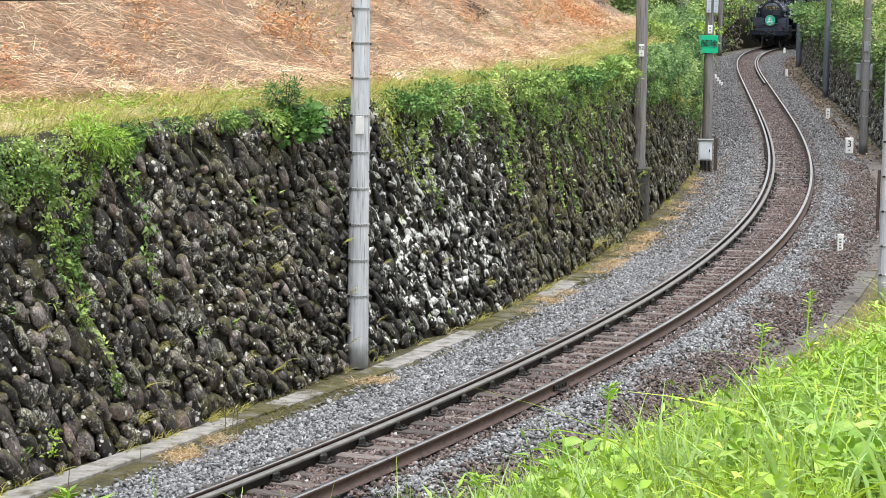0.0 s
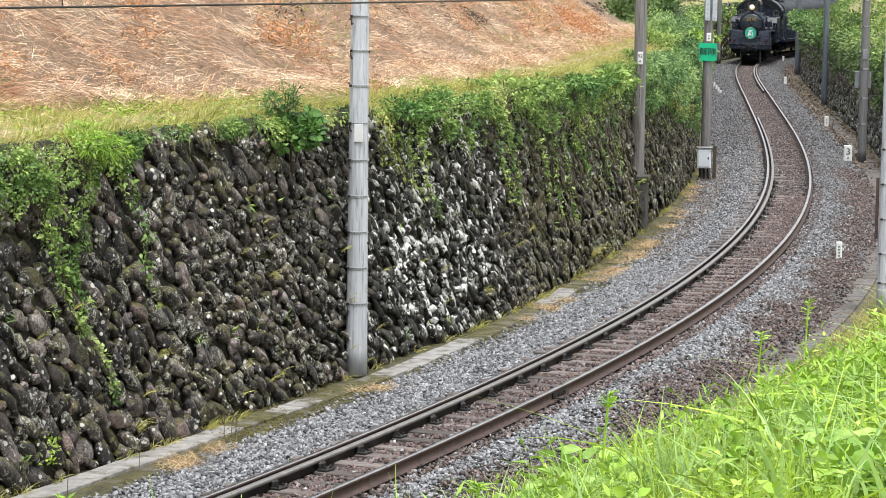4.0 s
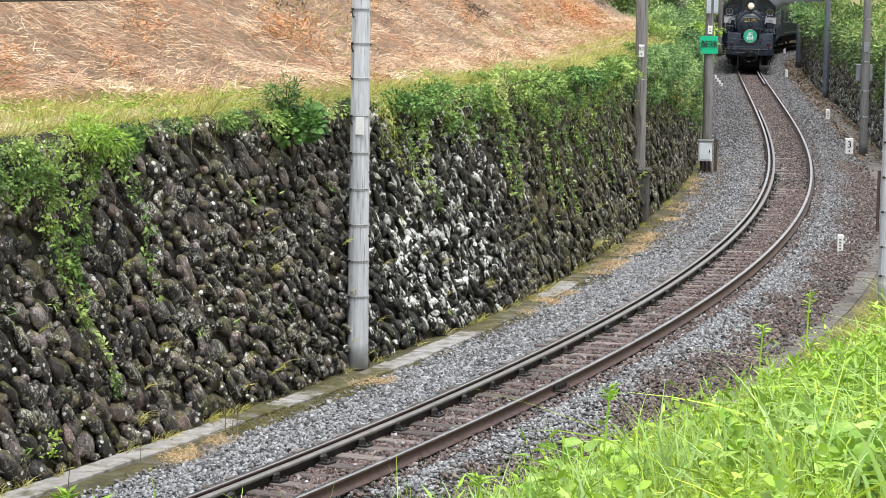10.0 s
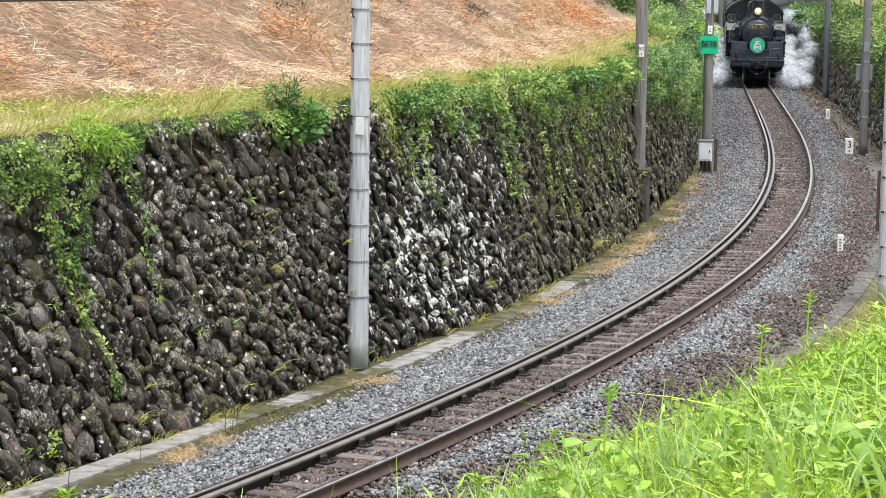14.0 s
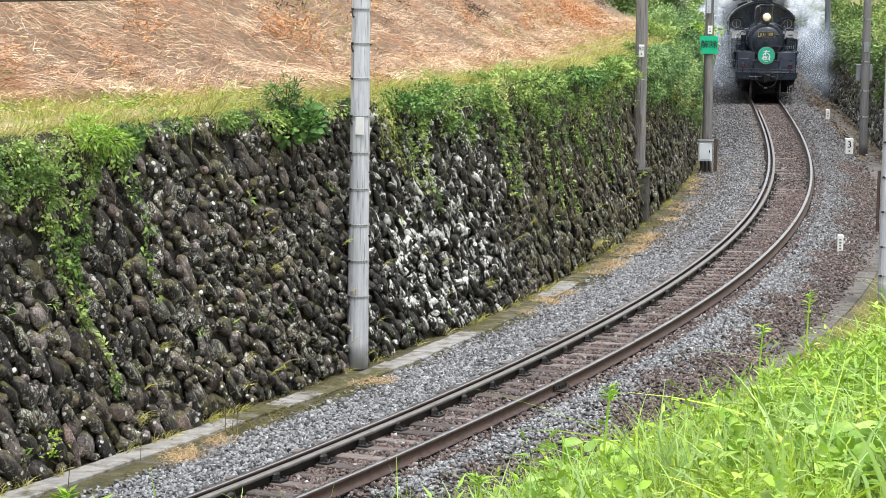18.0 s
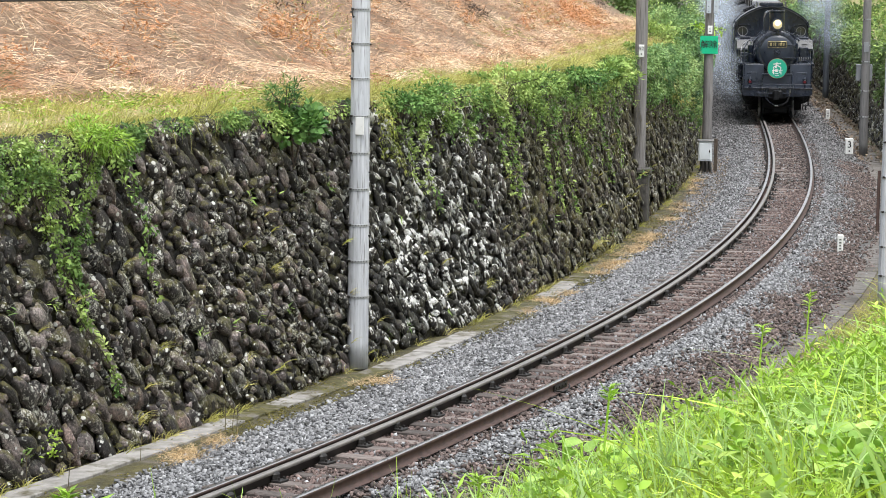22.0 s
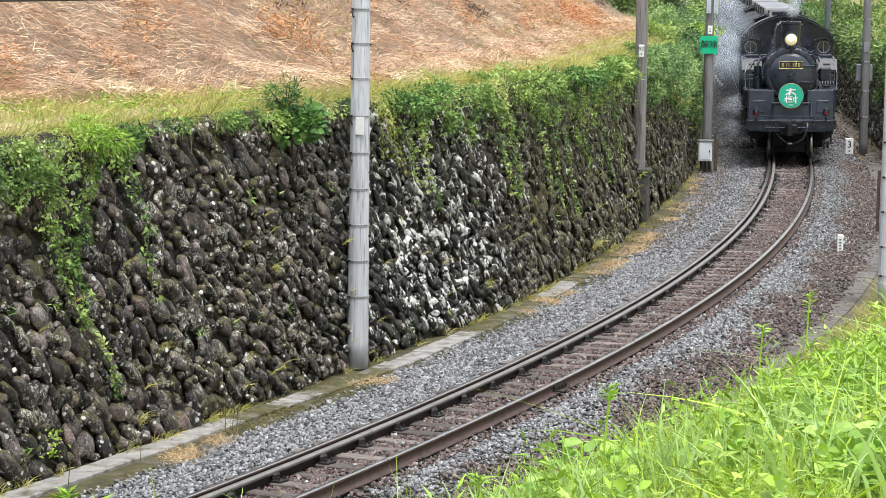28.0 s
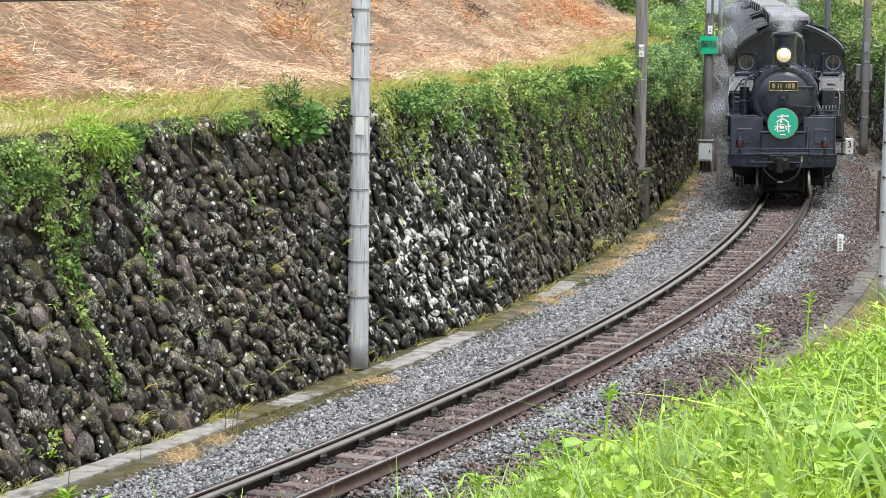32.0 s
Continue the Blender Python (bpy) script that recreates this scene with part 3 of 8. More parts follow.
def drain_slabs(name, label, s0, s1, off, width, z, moss, seed):
    gutter = thing(name, label, "drain cover", kind="structure")
    rng = np.random.default_rng(seed)
    bm = bmesh.new()
    box(bm, (width, 0.592, 0.1), (0, 0, -0.05), 0.008)
    me = bpy.data.meshes.new("slab")
    bm.to_mesh(me)
    bm.free()
    me.materials.append(M["slab" if moss else "slab_dark"])
    green = me.copy()
    green.materials.clear()
    green.materials.append(M["slab_moss"])
    s = s0
    while s < s1:
        bare = s < 9.3 or 10.9 < s < 11.6 or 14.0 < s < 18.4 or 23.5 < s < 25.5
        o = new("slab", me if bare or not moss else green)
        o.parent = gutter
        o.matrix_basis = Matrix.Translation(at(s, off(s) + rng.normal(0, 0.006), z + rng.normal(0, 0.004))) @ Matrix.Rotation(radians(heading(s) + rng.normal(0, 0.5)), 4, "Z") @ Matrix.Rotation(rng.normal(0, 0.012), 4, "Y")
        s += 0.6


M["slab"] = material("slab_concrete", [(0.3, (0.19, 0.18, 0.168)), (0.7, (0.39, 0.375, 0.355))], 5, space="World", spots=(0.08, 0.07, 0.035), spot_scale=2.6, spot_at=(0.5, 0.66), bump=0.3, bump_scale=40, bump_far=0.01)
M["slab_moss"] = material("moss_covered_slab", [(0.3, (0.035, 0.034, 0.012)), (0.7, (0.125, 0.112, 0.035))], 6, space="World", spots=(0.17, 0.158, 0.138), spot_scale=3.2, spot_at=(0.5, 0.62), bump=0.8, bump_scale=50, bump_far=0.02)
M["slab_dark"] = material("dirty_slab_concrete", [(0.3, (0.075, 0.066, 0.058)), (0.7, (0.17, 0.155, 0.14))], 5, space="World", spots=(0.06, 0.05, 0.04), spot_scale=1.2, spot_at=(0.5, 0.62), bump=0.4, bump_scale=30, bump_far=0.012)
drain_slabs("drain_cover_1", "mossy concrete drain slabs along the foot of the stone wall", -1.0, 30, lambda s: float(np.interp(s, [0, 9, 12, 14, 20, 30], [-3.03, -3.03, -2.9, -2.78, -2.7, -2.7])), 0.35, -0.352, True, 2)
drain_slabs("drain_cover_2", "grey concrete drain slabs beside the ballast", 12.3, 92, lambda s: float(np.interp(s, [20, 50, 62, 92], [2.34, 2.42, 2.6, 2.6])), 0.42, -0.358, False, 3)

# ---- retaining walls of river stones ----


def core(name, ss, face, top, batter, thick, side, label):
    """The wall behind its stones."""
    d = -side
    pr = [(face, -0.6), (lambda s: face(s) + d * batter, top), (lambda s: face(s) + d * (batter + thick), top), (lambda s: face(s) + d * (batter + thick), -0.6)]
    if side < 0:
        pr = pr[::-1]
    o = part(name, sweep(name, ss, pr, M["mortar"]), None)
    return tagged(o, label, "retaining wall", kind="structure")


def stone_shapes(seed, sub, count):
    """Water-worn stones with a few broad flat faces."""
    out = []
    for i in range(count):
        bm = bmesh.new()
        bmesh.ops.create_icosphere(bm, subdivisions=sub, radius=1.0)
        rr = random.Random(seed * 31 + i)
        cuts = [(Vector((rr.gauss(0, 1), rr.gauss(0, 1), rr.gauss(0, 1))).normalized(), rr.uniform(0.5, 0.8)) for _ in range(8)]
        for v in bm.verts:
            q = v.co + noise.noise_vector(v.co * 1.1 + Vector((i * 7.3 + seed, 2.1, i * 1.7))) * 0.2
            for d, far in cuts:
                e = q.dot(d) - far
                if e > 0:
                    q -= d * e * 0.86
            v.co = q * 1.16 + noise.noise_vector(v.co * 3.7 + Vector((i * 3.1, seed, 4.0))) * 0.028
        v = np.array([tuple(w.co) for w in bm.verts])
        f = np.array([[w.index for w in fc.verts] for fc in bm.faces])
        bm.free()
        out.append((v, f))
    return out


def pack(s0, s1, z0, z1, w, h, lean, rng):
    """Uneven packing: points pushed apart, in a measure stretched along the stones."""
    n = int((s1 - s0) * (z1 - z0) / (w * h))
    p = np.stack([rng.uniform(s0, s1, n), rng.uniform(z0, z1, n)], 1)
    c, q = math.cos(lean), math.sin(lean)
    to = np.array([[c / w, q / w], [-q / h, c / h]])
    back = np.linalg.inv(to)
    for it in range(22):
        o = np.argsort(p[:, 0])
        p = p[o]
        u = p @ to.T
        push = np.zeros_like(u)
        for k in range(1, 60):
            d = u[k:] - u[:-k]
            r = np.hypot(d[:, 0], d[:, 1]) + 1e-6
            f = (np.maximum(1.12 - r, 0) / r)[:, None] * d * 0.28
            push[k:] += f
            push[:-k] -= f
        p = p + push @ back.T
        p[:, 1] = np.clip(p[:, 1], z0, z1)
        p[:, 0] = np.clip(p[:, 0], s0, s1)
    u = p @ to.T
    near = np.full((len(p), 5), 9.0)
    for k in range(1, 60):
        d = np.hypot(*(u[k:] - u[:-k]).T)
        for part_, rows in ((slice(k, None), d), (slice(None, -k), d)):
            block = near[part_]
            worst = block.argmax(1)
            better = rows < block[np.arange(len(block)), worst]
            block[better, worst[better]] = rows[better]
    return p, np.clip(near.mean(1), 0.75, 1.35)


def lay_stones(wall, s0, s1, face, top, batter, side, seed, w=0.2, h=0.27, sub=2, near=None, lean=0.66, mat="stone_joined", deep=0.085):
    """Rounded stones set upright and leaning, close together: parts within near, else joined."""
    rng = np.random.default_rng(seed)
    shapes = stone_shapes(seed, sub, 16)
    meshes = [mesh_of("stone", v, f, M["stone"], smooth=True) for v, f in shapes] if near else []
    joined = [([], []) for _ in shapes]
    pts, room = pack(s0, s1, -0.33, top - 0.06 - 0.38 * h, w, h, lean, rng)
    for (ss, z), k in zip(pts, room):
        u = (z + 0.4) / (top + 0.4)
        off = float(face(ss)) - side * batter * u + side * rng.uniform(-0.07, 0.015)
        m = (Matrix.Translation(at(ss, off, z)) @ Matrix.Rotation(radians(heading(ss)), 4, "Z") @ Matrix.Rotation(side * math.atan(batter / (top + 0.4)) * -1, 4, "Y")
             @ Matrix.Rotation(lean + rng.normal(0, 0.22), 4, "X") @ Matrix.Rotation(rng.normal(0, 0.2), 4, "Z") @ Matrix.Diagonal((deep * rng.uniform(0.75, 1.3), w * 0.54 * k * rng.uniform(0.66, 1.12), h * 0.56 * k * rng.uniform(0.7, 1.15), 1)))
        i = int(rng.integers(len(shapes)))
        if near and near[0] < ss < near[1]:
            o = new("stone", meshes[i])
            o.parent = wall
            o.matrix_basis = m
        else:
            joined[i][0].append(m.translation[:])
            joined[i][1].append(np.array(m.to_3x3()))
    vs, fs, base = [], [], 0
    for (v, f), (p, t) in zip(shapes, joined):
        if not p:
            continue
        p, t = np.array(p), np.array(t)
        vs.append((np.einsum("nij,kj->nki", t, v) + p[:, None]).reshape(-1, 3))
        fs.append((f[None] + (np.arange(len(p)) * len(v))[:, None, None]).reshape(-1, 3) + base)
        base += len(vs[-1])
    o = new("stones", mesh_of("stones", np.concatenate(vs), np.concatenate(fs), M[mat], smooth=True))
    o.parent = wall
    tagged(o, "dark rounded river stones set close and leaning", kind="stuff")


def chink_stones(wall, s0, s1, n, seed):
    """Small stones wedged into the joints."""
    rng = np.random.default_rng(seed)
    v, f = stone_shapes(seed, 1, 1)[0]
    s, z = rng.uniform(s0, s1, n), rng.uniform(-0.35, WALL_TOP - 0.1, n)
    p = at(s, wall_foot(s) - BATTER * (z + 0.4) / (WALL_TOP + 0.4) + rng.uniform(-0.03, 0.02, n), z)
    t = turn_array(n, rng) * (rng.uniform(0.035, 0.1, n)[:, None, None] * np.array([1.0, 0.8, 1.2]))
    o = new("chink_stones", scatter("chink_stones", (v, f), p, t, M["stone_joined"], smooth=True))
    o.parent = wall
    tagged(o, "small stones wedged between the large ones", kind="stuff")


def stone_material(name, parts, tint=0.74, grain_low=0.22, grain_high=1.9, wet=0.0, mossy=0.0):
    """Dark river stone, each its own tone, with crusts and dots of pale lichen, moss where it looks up, and one washed white patch beside the tall pole."""
    m = bpy.data.materials.new(name)
    m.use_nodes = True
    t = m.node_tree
    N, K = t.nodes, t.links
    b = N["Principled BSDF"]
    g = N.new("ShaderNodeNewGeometry")
    pos = g.outputs["Position"]

    squeeze = N.new("ShaderNodeMapping")
    squeeze.inputs["Scale"].default_value = (1, 0.28, 1)
    # along the wall, along the lean of the stones, and out of the wall
    leaned = N.new("ShaderNodeCombineXYZ")
    a = float(line(14.0)[2])
    lie = 0.8
    for i, axis in enumerate(((math.sin(a) * math.cos(lie), math.cos(a) * math.cos(lie), math.sin(lie)), (-math.sin(a) * math.sin(lie), -math.cos(a) * math.sin(lie), math.cos(lie)), (math.cos(a), -math.sin(a), 0))):
        dot = N.new("ShaderNodeVectorMath")
        dot.operation = "DOT_PRODUCT"
        dot.inputs[1].default_value = axis
        K.new(pos, dot.inputs[0])
        K.new(dot.outputs["Value"], leaned.inputs[i])
    K.new(leaned.outputs[0], squeeze.inputs[0])

    def noise_(scale, detail=6.0, rough=0.6, streak=False):
        n = N.new("ShaderNodeTexNoise")
        n.inputs["Scale"].default_value, n.inputs["Detail"].default_value, n.inputs["Roughness"].default_value = scale, detail, rough
        K.new(squeeze.outputs[0] if streak else pos, n.inputs["Vector"])
        return n.outputs[0]

    def step(v, lo, hi, a=0.0, z=1.0):
        r = N.new("ShaderNodeMapRange")
        r.inputs[1].default_value, r.inputs[2].default_value, r.inputs[3].default_value, r.inputs[4].default_value = lo, hi, a, z
        K.new(v, r.inputs[0])
        return r.outputs[0]

    def math_(op, a, c):
        n = N.new("ShaderNodeMath")
        n.operation = op
        for i, v in enumerate((a, c)):
            if isinstance(v, (int, float)):
                n.inputs[i].default_value = v
            else:
                K.new(v, n.inputs[i])
        return n.outputs[0]

    def over(fac, under, colour, mode="MIX"):
        n = N.new("ShaderNodeMixRGB")
        n.blend_type = mode
        K.new(fac, n.inputs[0]) if not isinstance(fac, float) else None
        if isinstance(fac, float):
            n.inputs[0].default_value = fac
        K.new(under, n.inputs[1])
        if isinstance(colour, tuple):
            n.inputs[2].default_value = (*colour, 1)
        else:
            K.new(colour, n.inputs[2])
        return n.outputs[0]

    own = N.new("ShaderNodeObjectInfo").outputs["Random"] if parts else g.outputs["Random Per Island"]
    ramp = N.new("ShaderNodeValToRGB")
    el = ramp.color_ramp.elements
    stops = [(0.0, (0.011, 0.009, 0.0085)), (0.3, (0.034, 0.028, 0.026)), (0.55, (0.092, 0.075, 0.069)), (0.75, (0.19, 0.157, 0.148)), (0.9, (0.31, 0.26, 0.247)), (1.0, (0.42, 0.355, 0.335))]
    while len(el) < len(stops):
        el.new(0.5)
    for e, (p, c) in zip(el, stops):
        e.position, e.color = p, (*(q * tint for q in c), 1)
    tone = math_("ADD", math_("MULTIPLY", math_("POWER", own, 1.7), 1.0), math_("MULTIPLY", math_("SUBTRACT", noise_(13, 4, 0.65, True), 0.46), 1.5))
    K.new(tone, ramp.inputs[0])
    col = ramp.outputs[0]
    # some stones brown or reddish
    hue = N.new("ShaderNodeMath")
    hue.operation = "FRACT"
    K.new(math_("MULTIPLY", own, 7.31), hue.inputs[0])
    col = over(math_("MULTIPLY", step(hue.outputs[0], 0.6, 0.95), 0.7), col, (1.0, 0.8, 0.7), "MULTIPLY")
    # mottled grain
    grain = N.new("ShaderNodeMixRGB")
    grain.blend_type = "MULTIPLY"
    grain.inputs[0].default_value = 1.0
    K.new(col, grain.inputs[1])
    gr = N.new("ShaderNodeCombineColor")
    gv = step(noise_(46, 4, 0.7), 0.36, 0.66, grain_low, grain_high)
    for i in range(3):
        K.new(gv, gr.inputs[i])
    K.new(gr.outputs[0], grain.inputs[2])
    col = grain.outputs[0]
    # soot-dark stain in patches
    col = over(math_("MULTIPLY", step(noise_(3.4, 7, 0.75), 0.44, 0.56), 0.8), col, (0.008, 0.0075, 0.0065))
    # pale worn streaks along a stone
    col = over(math_("MULTIPLY", step(noise_(26, 6, 0.75, True), 0.55, 0.63), math_("MULTIPLY", step(noise_(4.2, 3), 0.45, 0.55), 0.8)), col, (0.33, 0.3, 0.28))
    # olive moss on upward faces and in patches
    sep = N.new("ShaderNodeSeparateXYZ")
    K.new(g.outputs["Normal"], sep.inputs[0])
    moss = step(math_("ADD", math_("MULTIPLY", sep.outputs[2], 0.55), math_("MULTIPLY", noise_(2.1, 5, 0.65), 2.6)), 1.47 - mossy, 1.63 - mossy)
    col = over(math_("MULTIPLY", moss, 0.85), col, over(step(noise_(30, 4, 0.7), 0.35, 0.6), col, (0.1, 0.092, 0.017)))
    # lichen: ragged crusts, thick in some places, and a few dots of many sizes
    crust = step(math_("ADD", noise_(17, 6, 0.72), math_("MULTIPLY", noise_(1.7, 3), 0.55)), 0.848, 0.87)
    col = over(math_("MULTIPLY", crust, 0.9), col, over(step(noise_(60, 2), 0.4, 0.6), col, (0.58, 0.57, 0.5)))
    vor = N.new("ShaderNodeTexVoronoi")
    vor.inputs["Scale"].default_value = 12.0
    K.new(pos, vor.inputs["Vector"])
    sp = N.new("ShaderNodeSeparateColor")
    K.new(vor.outputs["Color"], sp.inputs[0])
    far_ = math_("ADD", vor.outputs["Distance"], math_("MULTIPLY", math_("SUBTRACT", noise_(60, 3), 0.5), 0.22))
    dots = math_("MULTIPLY", step(math_("SUBTRACT", math_("MULTIPLY", sp.outputs[1], 0.42), far_), 0.0, 0.03), step(math_("ADD", sp.outputs[0], math_("MULTIPLY", noise_(1.6, 2), 0.7)), 0.9, 0.93))
    col = over(dots, col, (0.6, 0.6, 0.56))
    # washed white patch
    d = N.new("ShaderNodeVectorMath")
    d.operation = "SUBTRACT"
    d.inputs[1].default_value = tuple(at(18.1, -3.2, 1.25))
    K.new(pos, d.inputs[0])
    sc = N.new("ShaderNodeVectorMath")
    sc.operation = "MULTIPLY"
    sc.inputs[1].default_value = (0.28, 0.28, 0.44)
    K.new(d.outputs[0], sc.inputs[0])
    ln = N.new("ShaderNodeVectorMath")
    ln.operation = "LENGTH"
    K.new(sc.outputs[0], ln.inputs[0])
    # black wet growth round the white patch
    col = over(math_("MULTIPLY", step(math_("ADD", ln.outputs["Value"], math_("MULTIPLY", noise_(3.0, 4), 0.8)), 2.0, 1.2), 0.78), col, (0.012, 0.012, 0.011))
    field = math_("ADD", math_("MULTIPLY", math_("POWER", ln.outputs["Value"], 2.0), -0.26), math_("ADD", math_("MULTIPLY", math_("SUBTRACT", noise_(7.5, 4, 0.7, True), 0.5), 4.2), math_("MULTIPLY", math_("SUBTRACT", own, 0.7), 0.6)))
    col = over(math_("MULTIPLY", step(field, 0.0, 0.06), step(noise_(22, 4, 0.7), 0.36, 0.46)), col, (0.76, 0.76, 0.73))
    K.new(col, b.inputs["Base Color"])
    K.new(step(noise_(9), 0.3, 0.7, 0.24 - wet, 0.62 - 2 * wet), b.inputs["Roughness"])
    b.inputs["Specular IOR Level"].default_value = 0.4
    bp = N.new("ShaderNodeBump")
    bp.inputs["Strength"].default_value, bp.inputs["Distance"].default_value = 1.0, 0.024
    K.new(noise_(16, 10, 0.74), bp.inputs["Height"])
    K.new(bp.outputs[0], b.inputs["Normal"])
    return m


M["stone"] = stone_material("river_stone", True)
M["stone_joined"] = stone_material("river_stone_joined", False)
# Wall stone darkened in its colour for the side away from the light.
M["stone_far"] = stone_material("shaded_creeper_wall_stone", False, 0.16, 0.5, 1.6)
# Mossier and glossier; the low tint puts shade into the stone colour.
M["stone_shade"] = stone_material("shaded_mossy_stone", False, 0.3, 0.25, 2.2, 0.08, 0.24)
wall_left = core("wall_left", np.arange(-30, 175, 1.0), lambda s: wall_foot(s) - 0.045, WALL_TOP, BATTER, 0.45, 1, "tall retaining wall of dark mossy river stones")


def right_foot(s):
    return np.full(np.shape(s), RIGHT_FOOT)


wall_right = core("wall_right", np.arange(56, 260, 1.0), lambda s: right_foot(s) + 0.07, RIGHT_TOP, 0.35, 0.4, -1, "dark stone retaining wall half covered by creepers")
lay_stones(wall_left, 0.5, 9.5, wall_foot, WALL_TOP, BATTER, 1, 11, w=0.22, h=0.42, near=(3.4, 8.6), lean=0.76, deep=0.085)
lay_stones(wall_left, 9.5, 24, wall_foot, WALL_TOP, BATTER, 1, 14, w=0.165, h=0.37, lean=0.95, deep=0.064)
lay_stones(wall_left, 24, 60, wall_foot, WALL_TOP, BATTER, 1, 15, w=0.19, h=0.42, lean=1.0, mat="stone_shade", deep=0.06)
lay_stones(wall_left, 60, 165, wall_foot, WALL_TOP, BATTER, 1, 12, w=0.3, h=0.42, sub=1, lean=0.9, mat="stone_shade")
chink_stones(wall_left, 1, 24, 2400, 17)
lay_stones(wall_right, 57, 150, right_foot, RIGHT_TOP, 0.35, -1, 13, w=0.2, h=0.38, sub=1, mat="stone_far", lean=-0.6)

# ---- poles, signs and posts ----


def pole(s, off, r0, r1, height, label, mat, bands=(), steps=False, foot=None, group="line poles"):
    p = at(s, off, -0.36)
    th = thing("utility_pole", label, "pole", Matrix.Translation(p) @ Matrix.Rotation(radians(heading(s)), 4, "Z"), group)
    bm = bmesh.new()
    lathe(bm, [(r0 + (r1 - r0) * i / 24, height * i / 24) for i in range(25)], 28)
    part("shaft", bm, M[mat], th, smooth=True)
    for z in bands:
        r = r0 + (r1 - r0) * z / height
        bm = bmesh.new()
        lathe(bm, [(r + 0.002, z - 0.018), (r + 0.008, z - 0.016), (r + 0.008, z + 0.016), (r + 0.002, z + 0.018)], 28)
        bd = part("band", bm, M["band_steel"], th, "thin perforated steel band")
        bm = bmesh.new()
        for a in np.arange(-2.6, -0.2, 0.27):
            q = Matrix.Translation(((r + 0.008) * math.cos(a), (r + 0.008) * math.sin(a), z)) @ Matrix.Rotation(a, 4, "Z")
            bmesh.ops.create_cube(bm, size=1.0, matrix=q @ Matrix.Diagonal((0.006, 0.016, 0.012, 1)))
        tagged(part("perforation", bm, M["ink"], bd), kind="stuff")
        bm = bmesh.new()
        box(bm, (0.05, 0.035, 0.034), (-0.62 * r, -r * 0.84, z + 0.002), 0.006)
        if int(z * 100) % 2:
            pipe(bm, [(-0.7 * r, -r * 0.86, z), (-0.66 * r, -r * 1.0, z - 0.05), (-0.55 * r, -r * 1.02, z - 0.11), (-0.48 * r, -r * 0.95, z - 0.1)], 0.011, 6)
        part("clamp", bm, M["dark_iron"], bd, "dark bolted clamp with a hook")
    if steps:
        for i, z in enumerate(np.arange(1.9, height - 0.4, 0.45)):
            r = r0 + (r1 - r0) * z / height
            bm = bmesh.new()
            sx = -1 if i % 2 else 1
            tube(bm, (sx * r * 0.9, 0, z), (sx * (r + 0.03), 0, z), 0.012, n=6)
            part("step_socket", bm, M["dark_iron"], th)
    if foot:
        w, hgt = foot
        bm = bmesh.new()
        box(bm, (w, w, hgt - 0.1), (0, 0, hgt / 2 - 0.05), 0.03)
        box(bm, (w + 0.1, w + 0.1, 0.11), (0, 0, hgt - 0.05), 0.02)
        part("footing", bm, M["mossy_concrete"], th, "dark mossy concrete footing")
    return th


M["box_dull"] = material("galvanised_steel", [(0.3, (0.2, 0.2, 0.2)), (0.7, (0.32, 0.32, 0.32))], 6, rough=0.5, metal=0.7, bump=0.05)
M["band_steel"] = material("dull_band_steel", [(0.3, (0.3, 0.31, 0.32)), (0.7, (0.46, 0.47, 0.48))], 6, rough=0.5, metal=0.3, bump=0.05)
M["mossy_concrete"] = material("mossy_concrete", [(0.3, (0.025, 0.023, 0.021)), (0.7, (0.1, 0.093, 0.084))], 9, space="World", bump=0.4, bump_scale=30, spots=(0.05, 0.06, 0.015), spot_scale=2)


def plate(th, w, h, x, y, z, mat, label, name="sign_plate", thick=0.012, bars=()):
    bm = bmesh.new()
    box(bm, (w, thick, h), (x, y, z), 0.003)
    p = part(name, bm, M[mat], th, label)
    for bx, bz, bw, bh in bars:
        bm = bmesh.new()
        box(bm, (bw, 0.003, bh), (x + bx, y - thick / 2 - 0.003, z + bz))
        part("lettering", bm, M["ink"], p)
    return p


def lettering(body, size, m, mat, parent, depth=0.003):
    cu = bpy.data.curves.new("lettering", "FONT")
    cu.body, cu.size, cu.extrude, cu.align_x, cu.align_y = body, size, depth, "CENTER", "CENTER"
    cu.bevel_depth = size * 0.006
    tmp = bpy.data.objects.new("lettering", cu)
    scene.collection.objects.link(tmp)
    me = bpy.data.meshes.new_from_object(tmp.evaluated_get(bpy.context.evaluated_depsgraph_get()))
    bpy.data.objects.remove(tmp)
    me.materials.clear()
    me.materials.append(M[mat])
    o = new("lettering", me)
    o.parent = parent
    o.matrix_basis = m
    return o


UPRIGHT = Matrix.Rotation(radians(90), 4, "X")

pole_a = pole(14.25, -3.135, 0.156, 0.104, 9.5, "tall grey concrete line pole with steel bands beside the wall", "pole", [1.03, 1.54, 2.05, 2.56, 3.07, 3.59, 4.12, 4.61, 5.09], True)
plate(pole_a, 0.125, 0.25, 0.05, -0.15, 3.46, "white_paint", "small white blank plate")
pole_b = pole(37.8, -3.13, 0.15, 0.12, 9.0, "weathered brown-grey concrete pole on a dark footing", "pole_old", [], False, (0.47, 1.2))
plate(pole_b, 0.12, 0.28, 0.02, -0.15, 3.85, "white_paint", "small white number plate", bars=[(0, -0.07, 0.03, 0.03)])
lettering("52", 0.115, Matrix.Translation((0.02, -0.162, 3.9)) @ UPRIGHT, "ink", pole_b)
pole_c = pole(53.4, -2.335, 0.138, 0.115, 9.0, "weathered grey pole carrying a green sign", "pole_old", [], False)
